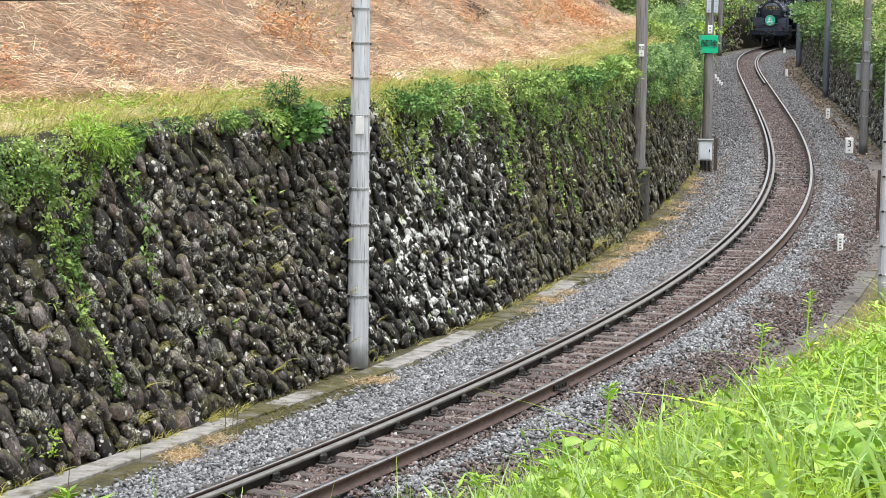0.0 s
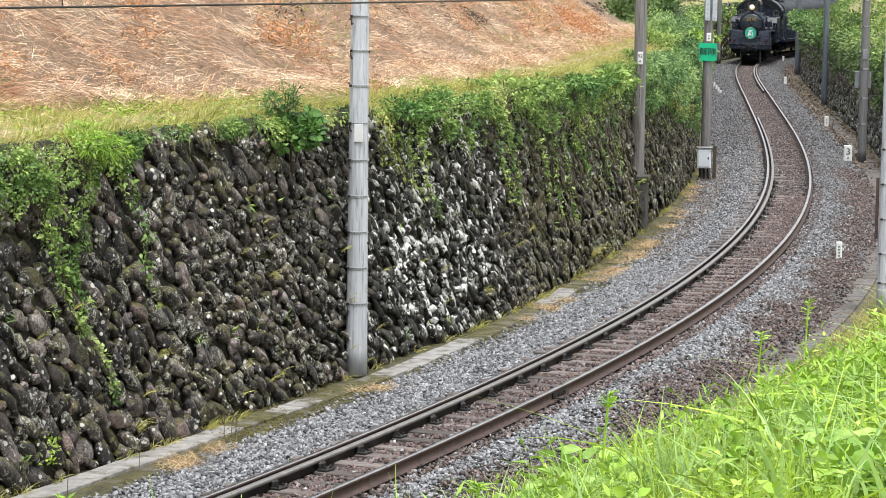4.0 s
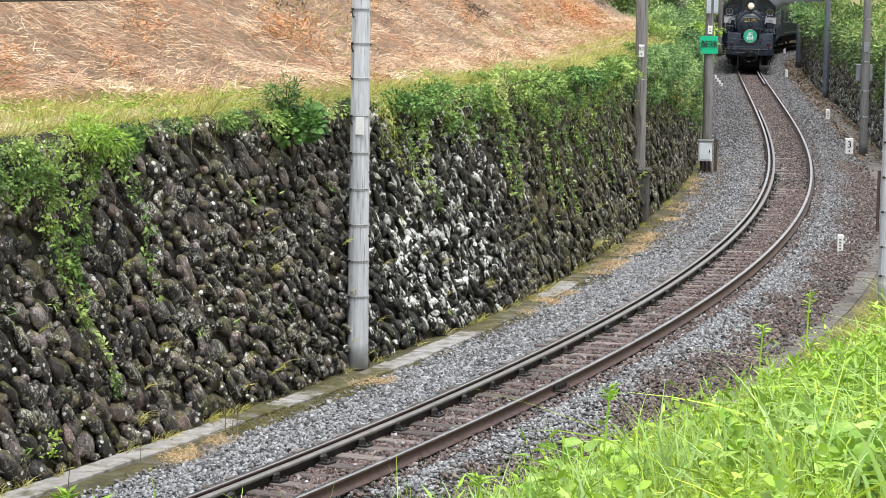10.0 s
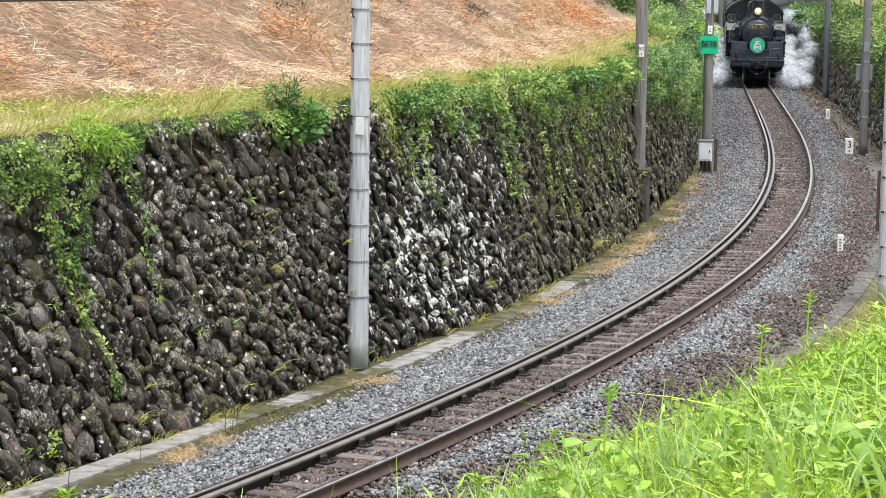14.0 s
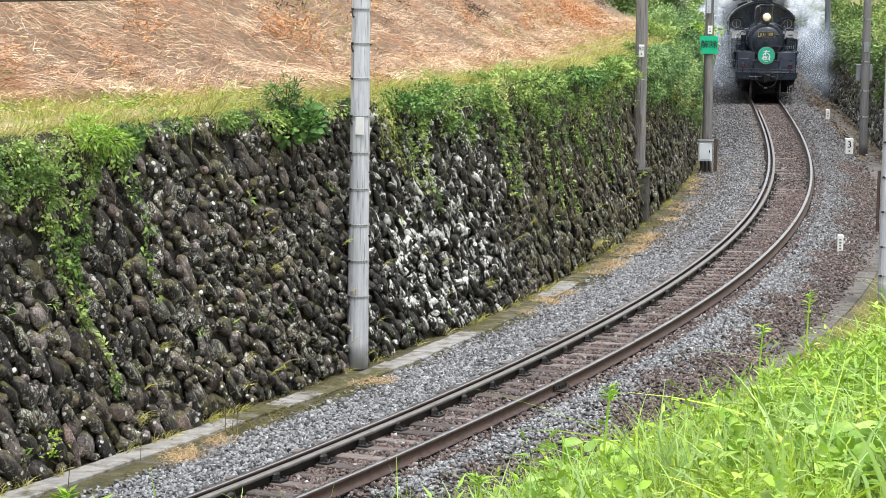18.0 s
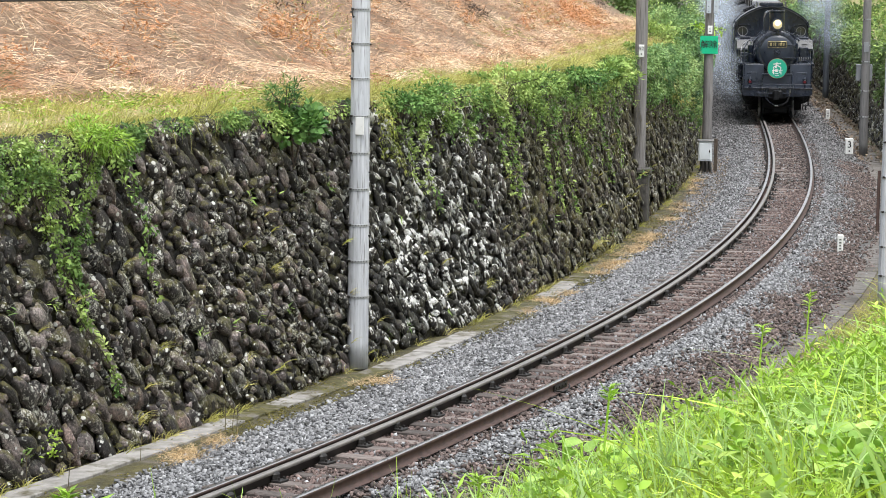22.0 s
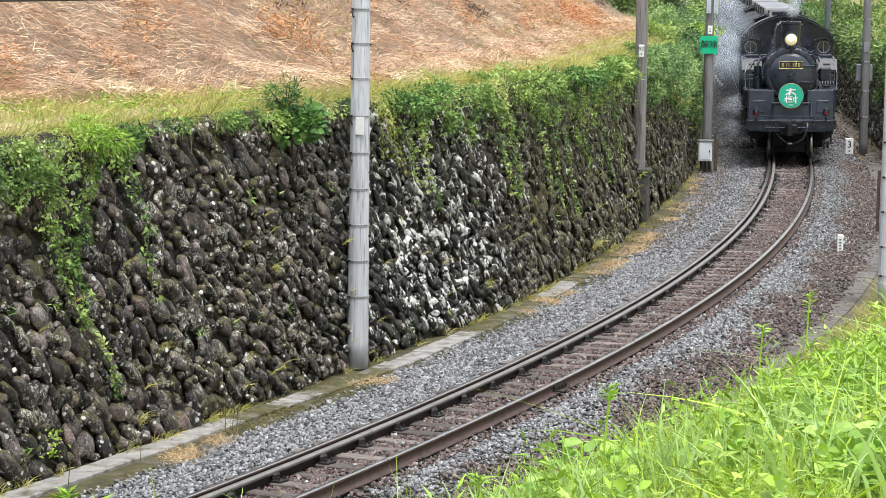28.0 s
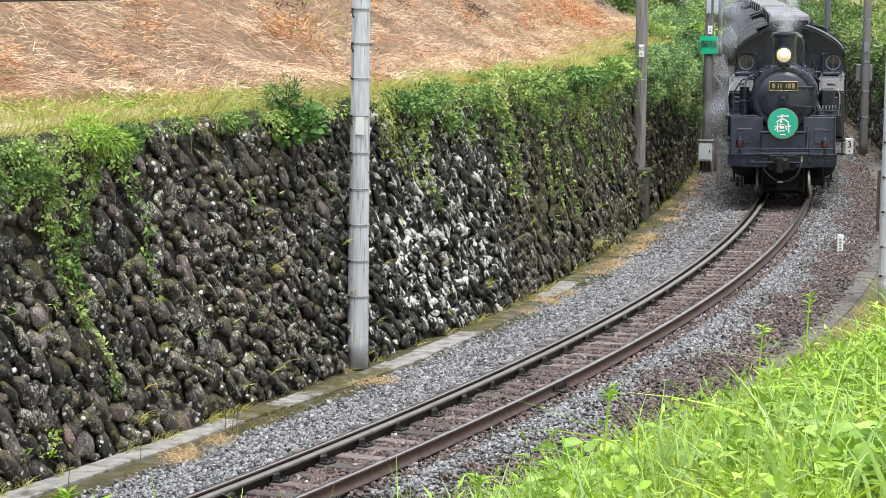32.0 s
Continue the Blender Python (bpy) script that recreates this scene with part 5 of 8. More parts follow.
def creepers():
    rng = np.random.default_rng(23)
    # cushions of leaves from the top of the left wall, fewer further down
    for s0, s1, n, rad, leaves, size in ((0, 9, 430, (0.06, 0.15), 40, (0.032, 0.068)), (9, 38, 1300, (0.07, 0.19), 46, (0.03, 0.066)), (38, 68, 420, (0.08, 0.2), 70, (0.04, 0.08)), (38.01, 68, 240, (0.22, 0.42), 150, (0.05, 0.1)), (68, 240, 640, (0.3, 0.6), 44, (0.1, 0.22))):
        s = rng.uniform(s0, s1, n)
        h = np.interp(s, HANG_S, HANG_D)
        d = rng.random(n) ** 1.15 * h * (0.75 + 0.4 * np.sin(s * 2.3 + np.sin(s * 5.7)))
        keep = (np.sin(s * 4.3 + d * 5) + np.sin(d * 8.1 - s * 2.1) + rng.normal(0, 0.6, n) > -0.5 + 1.5 * (d / np.maximum(h, 0.05)) ** 2 - (0.8 if s0 > 30 or s0 < 9 else 0)) & (rng.random(n) < np.clip(h * 1.6, 0.12, 1))
        s, d = s[keep], d[keep]
        n = len(s)
        r = rng.uniform(*rad, n) * np.clip(1.1 - 0.3 * d, 0.5, 1)
        proud = r * (1.0 if 38 < s0 < 60 else 0.35) * np.where((s > 34.3) & (s < 38.6), 0.2, np.where((s > 47.5) & (s < 58), 0.3, 1.0))
        c = wall_point(s, WALL_TOP - d - 0.3 * r, proud - 0.05)
        p, t = domes(c, r, leaves, size, along(s, 0 * s, 1 + 0 * s, 0 * s), rng)
        stuff("creeper", scatter("creeper", LEAF, p, t, M["vine_deep" if s0 == 38 else "weed_far" if 38 < s0 < 60 else "vine"]), "leafy green creeper hanging over the stone wall", "creeper")
    # loose leaves on the stones below the cushions
    n = 5200
    s = rng.uniform(16, 60, n)
    d = np.interp(s, HANG_S, HANG_D) * (0.7 + 0.6 * rng.random(n) ** 2)
    keep = np.sin(s * 6.1) + np.sin(s * 13.3 + 1) + rng.normal(0, 0.4, n) > 0.5
    s, d = s[keep], d[keep]
    n = len(s)
    stuff("creeper", scatter("creeper", LEAF, wall_point(s, np.maximum(WALL_TOP - d, -0.2), rng.uniform(0, 0.1, n)), leaf_turns(along(s, rng.normal(0, 0.6, n), 0.6 + 0 * s, -0.6 + 0 * s), rng.uniform(0.04, 0.085, n), rng), M["vine"]), "thin creeper leaves spread over the stones", "creeper")
    # single trailing strands
    k = 0
    for s_top, z0, z1, drift, dense in ((5.25, 2.6, 0.35, 1.5, 230), (5.6, 2.5, 1.2, 0.6, 150), (7.4, 3.0, 1.7, 0.5, 90), (7.7, 2.9, 1.3, 0.3, 70), (16.6, 3.0, 1.9, 0.8, 120), (17.4, 2.9, 1.6, 0.7, 110), (21.6, 2.9, 1.5, 0.6, 150), (22.4, 2.8, 1.4, 0.4, 160),
                                            (24.6, 2.9, 1.2, 0.7, 150), (25.4, 2.9, 0.9, 0.9, 170), (26.6, 2.8, 0.7, 0.8, 160), (28.5, 2.6, 1.4, 0.6, 120), (31.0, 2.6, 1.0, 0.7, 120), (33.0, 2.5, 1.2, 0.5, 110)):
        rng2 = np.random.default_rng(100 + k)
        k += 1
        u = rng2.random(dense)
        z = z0 + (z1 - z0) * u
        s = s_top + drift * u + 0.12 * np.sin(u * 9 + k) + rng2.normal(0, 0.05, dense) * (1.2 - u)
        p = wall_point(s, z, rng2.uniform(0.0, 0.1, dense))
        me = scatter("trailing_vine", LEAF, p, leaf_turns(along(s, rng2.normal(0, 0.8, dense), 0.6 + 0 * s, -0.3 + 0 * s), rng2.uniform(0.05, 0.1, dense), rng2), M["vine"])
        o = stuff("trailing_vine", me, "thin trailing vine on the stones", "creeper")
        uu = np.linspace(0, 1, 24)
        bm = bmesh.new()
        pts = wall_point(s_top + drift * uu + 0.12 * np.sin(uu * 9 + k - 1), z0 + (z1 - z0) * uu, 0.03 + 0 * uu)
        pipe(bm, [tuple(q) for q in pts], 0.006, 5)
        part("stem", bm, M["wood_dark"], o)
    # ferns and sprigs in the joints
    n = 1500
    s = rng.uniform(2, 45, n)
    z = rng.uniform(-0.3, 2.9, n)
    s, z = np.round(s * 1.1) / 1.1 + rng.normal(0, 0.04, n), np.round(z * 1.3) / 1.3 + rng.normal(0, 0.04, n)
    keep = np.sin(np.round(s * 1.1) * 12.9898 + np.round(z * 1.3) * 78.233) > 0.62
    s, z = s[keep], z[keep]
    n = len(s)
    stuff("wall_fern", scatter("wall_fern", LANCE, wall_point(s, z, 0.02), leaf_turns(along(s, rng.normal(0, 0.8, n), 0.6 + 0 * s, 0.3 + 0 * s), rng.uniform(0.05, 0.14, n), rng), M["vine"]), "small ferns growing from the wall joints", "fern")
    # grass tufts in the joints
    c = 44
    cs, cz = rng.uniform(2, 40, c), rng.uniform(-0.35, 2.2, c) ** 1
    m = 12
    s, z = np.repeat(cs, m), np.repeat(cz, m)
    n = len(s)
    up = unit(along(s, rng.normal(0, 0.6, n), 0.5 + 0 * s, 0.8 + 0 * s))
    stuff("wall_tuft", blades("wall_tuft", wall_point(s, z, 0.0), up, unit(np.cross(up, rng.normal(0, 1, (n, 3)))), along(s, rng.normal(0, 0.3, n), 0.2 + 0 * s, -0.5 + 0 * s), rng.uniform(0.1, 0.34, n), rng.uniform(0.006, 0.012, n), "verge", 3), "thin grass tufts in the wall joints", "grass")
    # single grass tufts and a fern that grow out of the stones
    for cs, cz, hh, cnt in ((7.2, -0.05, 0.36, 26), (10.4, 0.3, 0.26, 16), (11.5, 1.3, 0.26, 14), (28.9, -0.1, 0.62, 34), (23.5, 0.9, 0.3, 14), (20.2, 0.2, 0.3, 14)):
        s, z = cs + rng.normal(0, 0.03, cnt), cz + rng.normal(0, 0.03, cnt)
        up = unit(along(s, rng.normal(0, 0.5, cnt), 0.45 + 0 * s, 0.9 + 0 * s))
        stuff("wall_tuft", blades("wall_tuft", wall_point(s, z, 0.02 + 0 * s), up, unit(np.cross(up, rng.normal(0, 1, (cnt, 3)))), along(s, rng.normal(0, 0.35, cnt), 0.25 + 0 * s, -0.6 + 0 * s), hh * rng.uniform(0.6, 1.1, cnt), rng.uniform(0.006, 0.011, cnt), "verge", 4), "yellow-green grass tuft growing from the wall", "grass")
    n = 520
    k = rng.integers(9, size=n)
    u = rng.random(n)
    s = 15.75 + 0.22 * (k - 4) / 4 * u + rng.normal(0, 0.02, n)
    z = 3.15 - (k - 2) * 0.1 + 0.25 * u - 0.5 * u * u + rng.normal(0, 0.02, n)
    stuff("wall_fern", scatter("wall_fern", LANCE, wall_point(s, z, 0.05 + 0.3 * u), leaf_turns(along(s, rng.choice([-1.0, 1.0], n), 0.3 + 0 * s, -0.3 + 0 * s), rng.uniform(0.05, 0.1, n), rng, 0.3), M["sward"]), "yellow-green fern hanging from the wall beside the pole", "fern")
    # right wall: creeper over its upper half, green slope above
    n = 620
    s = 57 + 150 * rng.random(n) ** 1.3
    h = 1.15 + 0.4 * np.sin(s * 0.7) + 0.3 * np.sin(s * 1.9 + 1)
    d = rng.random(n) ** 1.2 * h
    r = rng.uniform(0.16, 0.42, n) * np.interp(s, [57, 140], [0.8, 1.4])
    u = 1 - d / (RIGHT_TOP + 0.4)
    p, t = domes(at(s, RIGHT_FOOT + 0.35 * u - 0.02, RIGHT_TOP + 0.05 - d), r, 40, (0.08, 0.18), along(s, 0 * s, -1 + 0 * s, 0 * s), rng)
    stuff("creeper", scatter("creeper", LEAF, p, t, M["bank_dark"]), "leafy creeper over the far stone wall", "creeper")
    n = 560
    s = 56 + 160 * rng.random(n) ** 1.3
    off = 3.45 + 5.2 * rng.random(n)
    z = np.interp(off, [3.5, 4.2, 5.2, 6.4, 8.0, 10.0], [2.6, 2.7, 3.2, 4.0, 5.0, 6.2])
    p, t = domes(at(s, off, z), rng.uniform(0.3, 0.75, n), 52, (0.09, 0.2), along(s, 0 * s, -0.6 + 0 * s, 0.6 + 0 * s), rng)
    stuff("bank_undergrowth", scatter("bank_undergrowth", LEAF, p, t, M["bank_leaf"]), "low green undergrowth on the bank over the wall", "undergrowth")


M["bank_leaf"] = material("bank_undergrowth_leaf", [(0.3, (0.045, 0.105, 0.03)), (0.48, (0.15, 0.25, 0.065)), (0.68, (0.36, 0.46, 0.14))], 0.7, space="World", rough=0.6, island=0.35, bump=0, translucent=0.25, spec=0.25)
# Darker twin of the bank leaf, with shade put into its green.
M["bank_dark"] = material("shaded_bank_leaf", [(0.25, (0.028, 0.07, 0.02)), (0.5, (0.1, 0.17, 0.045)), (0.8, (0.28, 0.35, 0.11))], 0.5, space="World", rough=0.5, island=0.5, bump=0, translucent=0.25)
M["weed_far"] = material("bank_leaf", [(0.32, (0.035, 0.09, 0.035)), (0.45, (0.13, 0.25, 0.085)), (0.56, (0.28, 0.42, 0.15)), (0.72, (0.54, 0.64, 0.29))], 0.9, space="World", rough=0.5, island=0.35, bump=0, translucent=0.3)


def hanging_roots():
    rng = np.random.default_rng(29)
    for s0, s1, n, foot, top, side, wid in ((57, 150, 2600, None, RIGHT_TOP, -1, 0.013), (24, 60, 900, 1, WALL_TOP, 1, 0.011), (16, 30, 260, 1, WALL_TOP, 1, 0.009)):
        s = rng.uniform(s0, s1, n)
        z = top - rng.uniform(-0.1, 1.6, n)
        length = np.minimum(rng.uniform(0.5, 1.7, n), z + 0.2)
        u = (z + 0.4) / (top + 0.4)
        off = RIGHT_FOOT + 0.35 * u - 0.16 if foot is None else wall_foot(s) - BATTER * u + 0.16
        up = unit(along(s, rng.normal(0, 0.16, n), 0.08 * side + 0 * s, -1.0 + 0 * s))
        stuff("hanging_root", blades("hanging_root", at(s, off, z), up, unit(along(s, 1 + 0 * s, rng.normal(0, 0.3, n), 0 * s)), along(s, rng.normal(0, 0.12, n), 0.06 * side + 0 * s, 0 * s), length, rng.uniform(0.4, 1.2, n) * wid, "root", 3), "thin brown roots and stems hanging down the wall", "roots")


M["root"] = material("hanging_root", [(0.3, (0.04, 0.034, 0.018)), (0.7, (0.13, 0.11, 0.055))], 3, space="World", rough=0.8, island=0.5, bump=0)


def shrub(s, off, z, height, spread, leaves, size, seed, label, mat="vine", shape=LEAF, group="shrubs"):
    """Branching stems from one foot with leaf clumps at their ends."""
    rng = np.random.default_rng(seed)
    th = thing("shrub", label, "shrub", Matrix.Translation(at(s, off, z)), group)
    tips = []
    bm = bmesh.new()
    for i in range(9):
        a, e = rng.uniform(0, 6.28), rng.uniform(0.25, 1.0)
        mid = Vector((math.cos(a) * spread * 0.35 * e, math.sin(a) * spread * 0.35 * e, height * 0.5))
        end = Vector((math.cos(a) * spread * e, math.sin(a) * spread * e, height * rng.uniform(0.55, 1.0) * (1.15 - 0.45 * e)))
        pipe(bm, [Vector((0, 0, -0.1)), mid, end], 0.007, 5)
        tips += [end, mid.lerp(end, 0.5), mid.lerp(end, 0.75)]
    part("woody_base", bm, M["wood_dark"], th)
    t = np.array([tuple(v) for v in tips])
    c = t[rng.integers(len(t), size=leaves)]
    d = unit(rng.normal(0, 1, (leaves, 3)) + np.array([0, 0, 0.3]))
    p = c + d * rng.uniform(0.7, 1.05, (leaves, 1)) * np.array([spread * 0.3, spread * 0.3, height * 0.2])
    out = d + unit(p - np.array([0, 0, height * 0.3])) * 0.6 + np.array([0, 0, -0.35])
    o = part("foliage", scatter("foliage", shape, p, leaf_turns(out, rng.uniform(0.6, 1.25, leaves) * size, rng, 0.6), M[mat]), None, th, "dense small green leaves")
    return th


def shrubs():
    shrub(6.5, -3.55, 2.95, 0.6, 0.55, 1700, 0.085, 1, "bright green bush drooping over the wall top", "weed", LANCE)
    shrub(5.4, -3.5, 2.7, 0.45, 0.5, 1100, 0.065, 2, "bright green bush drooping over the wall top", "vine")
    shrub(12.4, -3.4, 2.72, 0.72, 0.55, 820, 0.1, 3, "dark green broad-leaved bush at the wall top", "vine_deep", BROAD)
    shrub(12.3, -3.5, 3.2, 0.6, 0.28, 700, 0.085, 4, "small young fern-leaved sapling at the wall top", "vine_deep", LANCE)
    shrub(16.8, -3.4, 3.0, 0.5, 0.6, 1300, 0.065, 5, "dark green bush at the wall top", "vine_deep")
    shrub(18.2, -3.35, 3.0, 0.55, 0.7, 1300, 0.065, 6, "dark green bush at the wall top", "vine_deep")
    shrub(22.3, -3.25, 3.05, 0.6, 0.7, 1300, 0.075, 7, "bright green bush at the wall top", "vine")
    shrub(25.0, -3.25, 2.95, 0.55, 0.8, 1500, 0.08, 8, "bright green bush at the wall top", "vine")
    shrub(28.5, -3.3, 2.95, 0.5, 0.8, 1500, 0.075, 9, "dark green fern-leaved bush at the wall top", "vine_deep")
    shrub(31.5, -3.25, 2.9, 0.5, 0.8, 1200, 0.11, 10, "dark green bush at the wall top")
    shrub(34.2, -3.6, 2.95, 0.5, 0.6, 1000, 0.11, 17, "green bush at the wall top", "vine")
    rng = np.random.default_rng(77)
    for i in range(14):
        s = 40.0 + i * 2.4
        low = s < 46
        shrub(s, -3.25 - rng.uniform(0.0, 0.3) if s < 55 else -3.3 - rng.uniform(0, 1.2), 2.85, rng.uniform(0.5, 0.75) if low else rng.uniform(0.9, 1.5), rng.uniform(0.45, 0.65) if s < 55 else rng.uniform(0.8, 1.2), 1600, 0.085, 30 + i, "bright green shrub standing on the wall top", "weed_far" if i % 3 else "vine", LEAF)
    for i in range(16):
        s = 74 + i * 8.0
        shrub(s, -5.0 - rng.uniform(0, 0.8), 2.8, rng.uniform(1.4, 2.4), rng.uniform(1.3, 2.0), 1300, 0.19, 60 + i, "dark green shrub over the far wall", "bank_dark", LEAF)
    for i in range(12):
        s = 66 + i * 9.0
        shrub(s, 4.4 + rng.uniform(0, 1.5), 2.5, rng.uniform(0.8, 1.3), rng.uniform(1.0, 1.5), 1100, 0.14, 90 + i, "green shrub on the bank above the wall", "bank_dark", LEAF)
    # long grass arching out of the wall
    r2 = np.random.default_rng(78)
    n = 210
    s = np.repeat(r2.uniform(40, 50, 6), 35) + r2.normal(0, 0.12, n)
    up = unit(along(s, r2.normal(0, 0.5, n), r2.uniform(0.2, 1.0, n), 0.9 + 0 * s))
    z = np.repeat(r2.uniform(1.6, 3.1, 6), 35) + r2.normal(0, 0.05, n)
    stuff("hanging_grass", blades("wall_grass", wall_point(s, z, 0.02 + 0 * s), up, unit(np.cross(up, r2.normal(0, 1, (n, 3)))), along(s, r2.normal(0, 0.3, n), r2.uniform(0, 0.3, n), -r2.uniform(0.6, 1.5, n)), r2.uniform(0.4, 1.0, n), r2.uniform(0.008, 0.018, n), "verge", 5), "long grass arching out of the wall", "grass")
    # sprays that reach over the line
    shrub(56.0, -2.45, 3.35, 0.35, 0.75, 160, 0.12, 120, "leafy twig reaching out beside the pole", "weed", LEAF)
    shrub(112.0, 2.75, 2.3, 1.0, 0.8, 420, 0.2, 121, "leafy spray reaching out from the wall", "weed_far", LEAF)
    shrub(120.0, 2.7, 2.2, 1.2, 0.8, 420, 0.22, 122, "leafy spray reaching out from the wall", "weed_far", LEAF)
    shrub(104.0, 2.95, 1.9, 1.2, 0.6, 380, 0.2, 123, "leafy spray reaching out from the wall", "weed_far", LEAF)


def near_bank():
    rng = np.random.default_rng(41)
    # thick grass on the crest of the bank, in tufts that arch outwards
    c, m = 1200, 24
    n = c * m
    cs, co = rng.uniform(-17, 14, c), rng.uniform(6.6, 11.4, c)
    s, off = np.repeat(cs, m) + rng.normal(0, 0.05, n), np.repeat(co, m) + rng.normal(0, 0.05, n)
    tall = np.repeat(rng.uniform(0.75, 1.25, c), m)
    ls, lo = np.repeat(rng.normal(0, 0.16, c), m), np.repeat(rng.normal(-0.05, 0.16, c), m)
    fan = rng.uniform(0, 6.28, n)
    open_ = rng.uniform(0.0, 0.4, n)
    up = unit(along(s, ls + open_ * np.cos(fan), lo + open_ * np.sin(fan), 1.0 + 0 * s))
    bend = along(s, (0.1 + open_) * np.cos(fan) * 1.1, (0.1 + open_) * np.sin(fan) * 1.1, -rng.uniform(0.05, 0.5, n) - open_)
    length = rng.uniform(0.16, 0.44, n) * np.interp(s, [-9, -5], [1.0, 1.35]) * tall * np.clip((off - 6.4) / 2.4, 0.35, 1)
    stuff("bank_grass", blades("bank_grass", at(s, off, bank_ground(off) - 0.02), up, unit(np.cross(up, rng.normal(0, 1, (n, 3)))), bend, length, rng.uniform(0.004, 0.011, n), "grass", 3), "lush bright green grass on the bank", "grass")
    # finer tufts along the brow of the bank
    c, m = 700, 26
    n = c * m
    cs, co = rng.uniform(-13.5, -4.5, c), 8.6 + 1.7 * rng.random(c) ** 1.3
    s, off = np.repeat(cs, m) + rng.normal(0, 0.045, n), np.repeat(co, m) + rng.normal(0, 0.045, n)
    fan, open_ = rng.uniform(0, 6.28, n), rng.uniform(0.0, 0.32, n)
    up = unit(along(s, np.repeat(rng.normal(0, 0.14, c), m) + open_ * np.cos(fan), open_ * np.sin(fan), 1.0 + 0 * s))
    bend = along(s, (0.1 + open_) * np.cos(fan), (0.1 + open_) * np.sin(fan), -rng.uniform(0.05, 0.4, n) - open_)
    stuff("bank_grass", blades("brow_grass", at(s, off, bank_ground(off) - 0.02), up, unit(np.cross(up, rng.normal(0, 1, (n, 3)))), bend, np.repeat(rng.uniform(0.16, 0.34, c), m) * rng.uniform(0.6, 1.1, n), rng.uniform(0.003, 0.008, n), "grass", 3), "fine bright grass on the brow of the bank", "grass")
    # long broad blades
    n = 1500
    s = rng.uniform(-16, 10, n)
    off = rng.uniform(8.3, 11.0, n)
    up = unit(along(s, rng.normal(0, 0.4, n), rng.normal(-0.1, 0.4, n), 1.0 + 0 * s))
    bend = along(s, rng.normal(0, 0.55, n), rng.normal(-0.1, 0.5, n), -rng.uniform(0.2, 0.7, n))
    stuff("long_grass", blades("long_grass", at(s, off, bank_ground(off) - 0.02), up, unit(np.cross(up, rng.normal(0, 1, (n, 3)))), bend, rng.uniform(0.32, 0.7, n), rng.uniform(0.01, 0.026, n), "grass", 6), "long broad green grass blades", "grass")
    # the slope down to the line
    n = 7000
    s = rng.uniform(10, 36, n)
    off = rng.uniform(3.0, 8.5, n)
    up = unit(along(s, rng.normal(0, 0.35, n), rng.normal(-0.1, 0.35, n), 1.0 + 0 * s))
    stuff("bank_grass", blades("bank_grass", at(s, off, bank_ground(off) - 0.03), up, unit(np.cross(up, rng.normal(0, 1, (n, 3)))), along(s, rng.normal(0, 0.4, n), rng.normal(0, 0.4, n), -0.4 + 0 * s), rng.uniform(0.2, 0.55, n), rng.uniform(0.01, 0.02, n), "grass", 3), "bright grass on the lower bank", "grass")
    # low growth over the drain covers
    n = 9500
    s = 9 + 24 * rng.random(n) ** 1.15
    off = 2.35 + 1.3 * rng.random(n) ** 0.8 + 0.02 * (s - 9)
    up = unit(along(s, rng.normal(0, 0.5, n), rng.normal(0, 0.5, n), 0.8 + 0 * s))
    stuff("low_grass", blades("low_grass", at(s, off, np.maximum(bank_ground(off), -0.38) - 0.02), up, unit(np.cross(up, rng.normal(0, 1, (n, 3)))), along(s, rng.normal(0, 0.4, n), rng.normal(0, 0.4, n), -0.4 + 0 * s), rng.uniform(0.1, 0.42, n), rng.uniform(0.006, 0.014, n), "verge", 3), "thin grass creeping over the drain covers", "grass")
    # leafy weeds: stem, with leaves in whorls
    for name, shape, count, sz, hgt, mat, label, seed in (("leafy_weed", LANCE, 850, (0.06, 0.13), (0.2, 0.42), "weed", "leafy green weeds with narrow leaves", 1), ("broad_weed", BROAD, 420, (0.04, 0.09), (0.14, 0.34), "weed", "low weeds with broad pale green leaves", 2), ("dock_leaf", BROAD, 80, (0.05, 0.11), (0.12, 0.3), "weed", "large-leaved pale green weeds", 4), ("small_weed", LEAF, 900, (0.03, 0.06), (0.15, 0.38), "grass", "small leafy weeds in the grass", 3)):
        r = np.random.default_rng(200 + seed)
        cs = r.uniform(-16, 13, count)
        co = r.uniform(7.7, 11.2, count)
        m = 18
        h = np.repeat(r.uniform(*hgt, count) * np.interp(cs, [-9, -5], [1.0, 1.4]), m)
        u = np.tile((np.arange(m) + 0.5) / m, count)
        s, off = np.repeat(cs, m), np.repeat(co, m)
        a = np.tile(np.arange(m) * 2.4, count) + np.repeat(r.uniform(0, 6, count), m)
        lean = np.repeat(r.normal(0, 0.18, (count, 2)), m, 0)
        n = len(s)
        p = at(s, off, bank_ground(off) - 0.02 + h * u) + np.concatenate([lean * (h * u)[:, None], np.zeros((n, 1))], 1)
        out = np.stack([np.cos(a), np.sin(a), 0.25 + 0.9 * (u > 0.88)], -1)
        size = r.uniform(*sz, n) * (1.15 - 0.5 * u)
        stuff(name, scatter(name, shape, p, leaf_turns(out, size, r, 0.18), M[mat]), label, "weeds")
        base = at(cs, co, bank_ground(co) - 0.03)
        hh = h[::m]
        up = unit(np.concatenate([lean[::m], np.ones((count, 1))], 1))
        stuff("weed_stem", blades("weed_stem", base, up, unit(np.cross(up, r.normal(0, 1, (count, 3)))), np.zeros((count, 3)), hh * 1.02, np.full(count, 0.008), "weed", 2), "thin green weed stems", "weeds")
    # leafy weeds along the brow
    r = np.random.default_rng(230)
    count, m = 260, 26
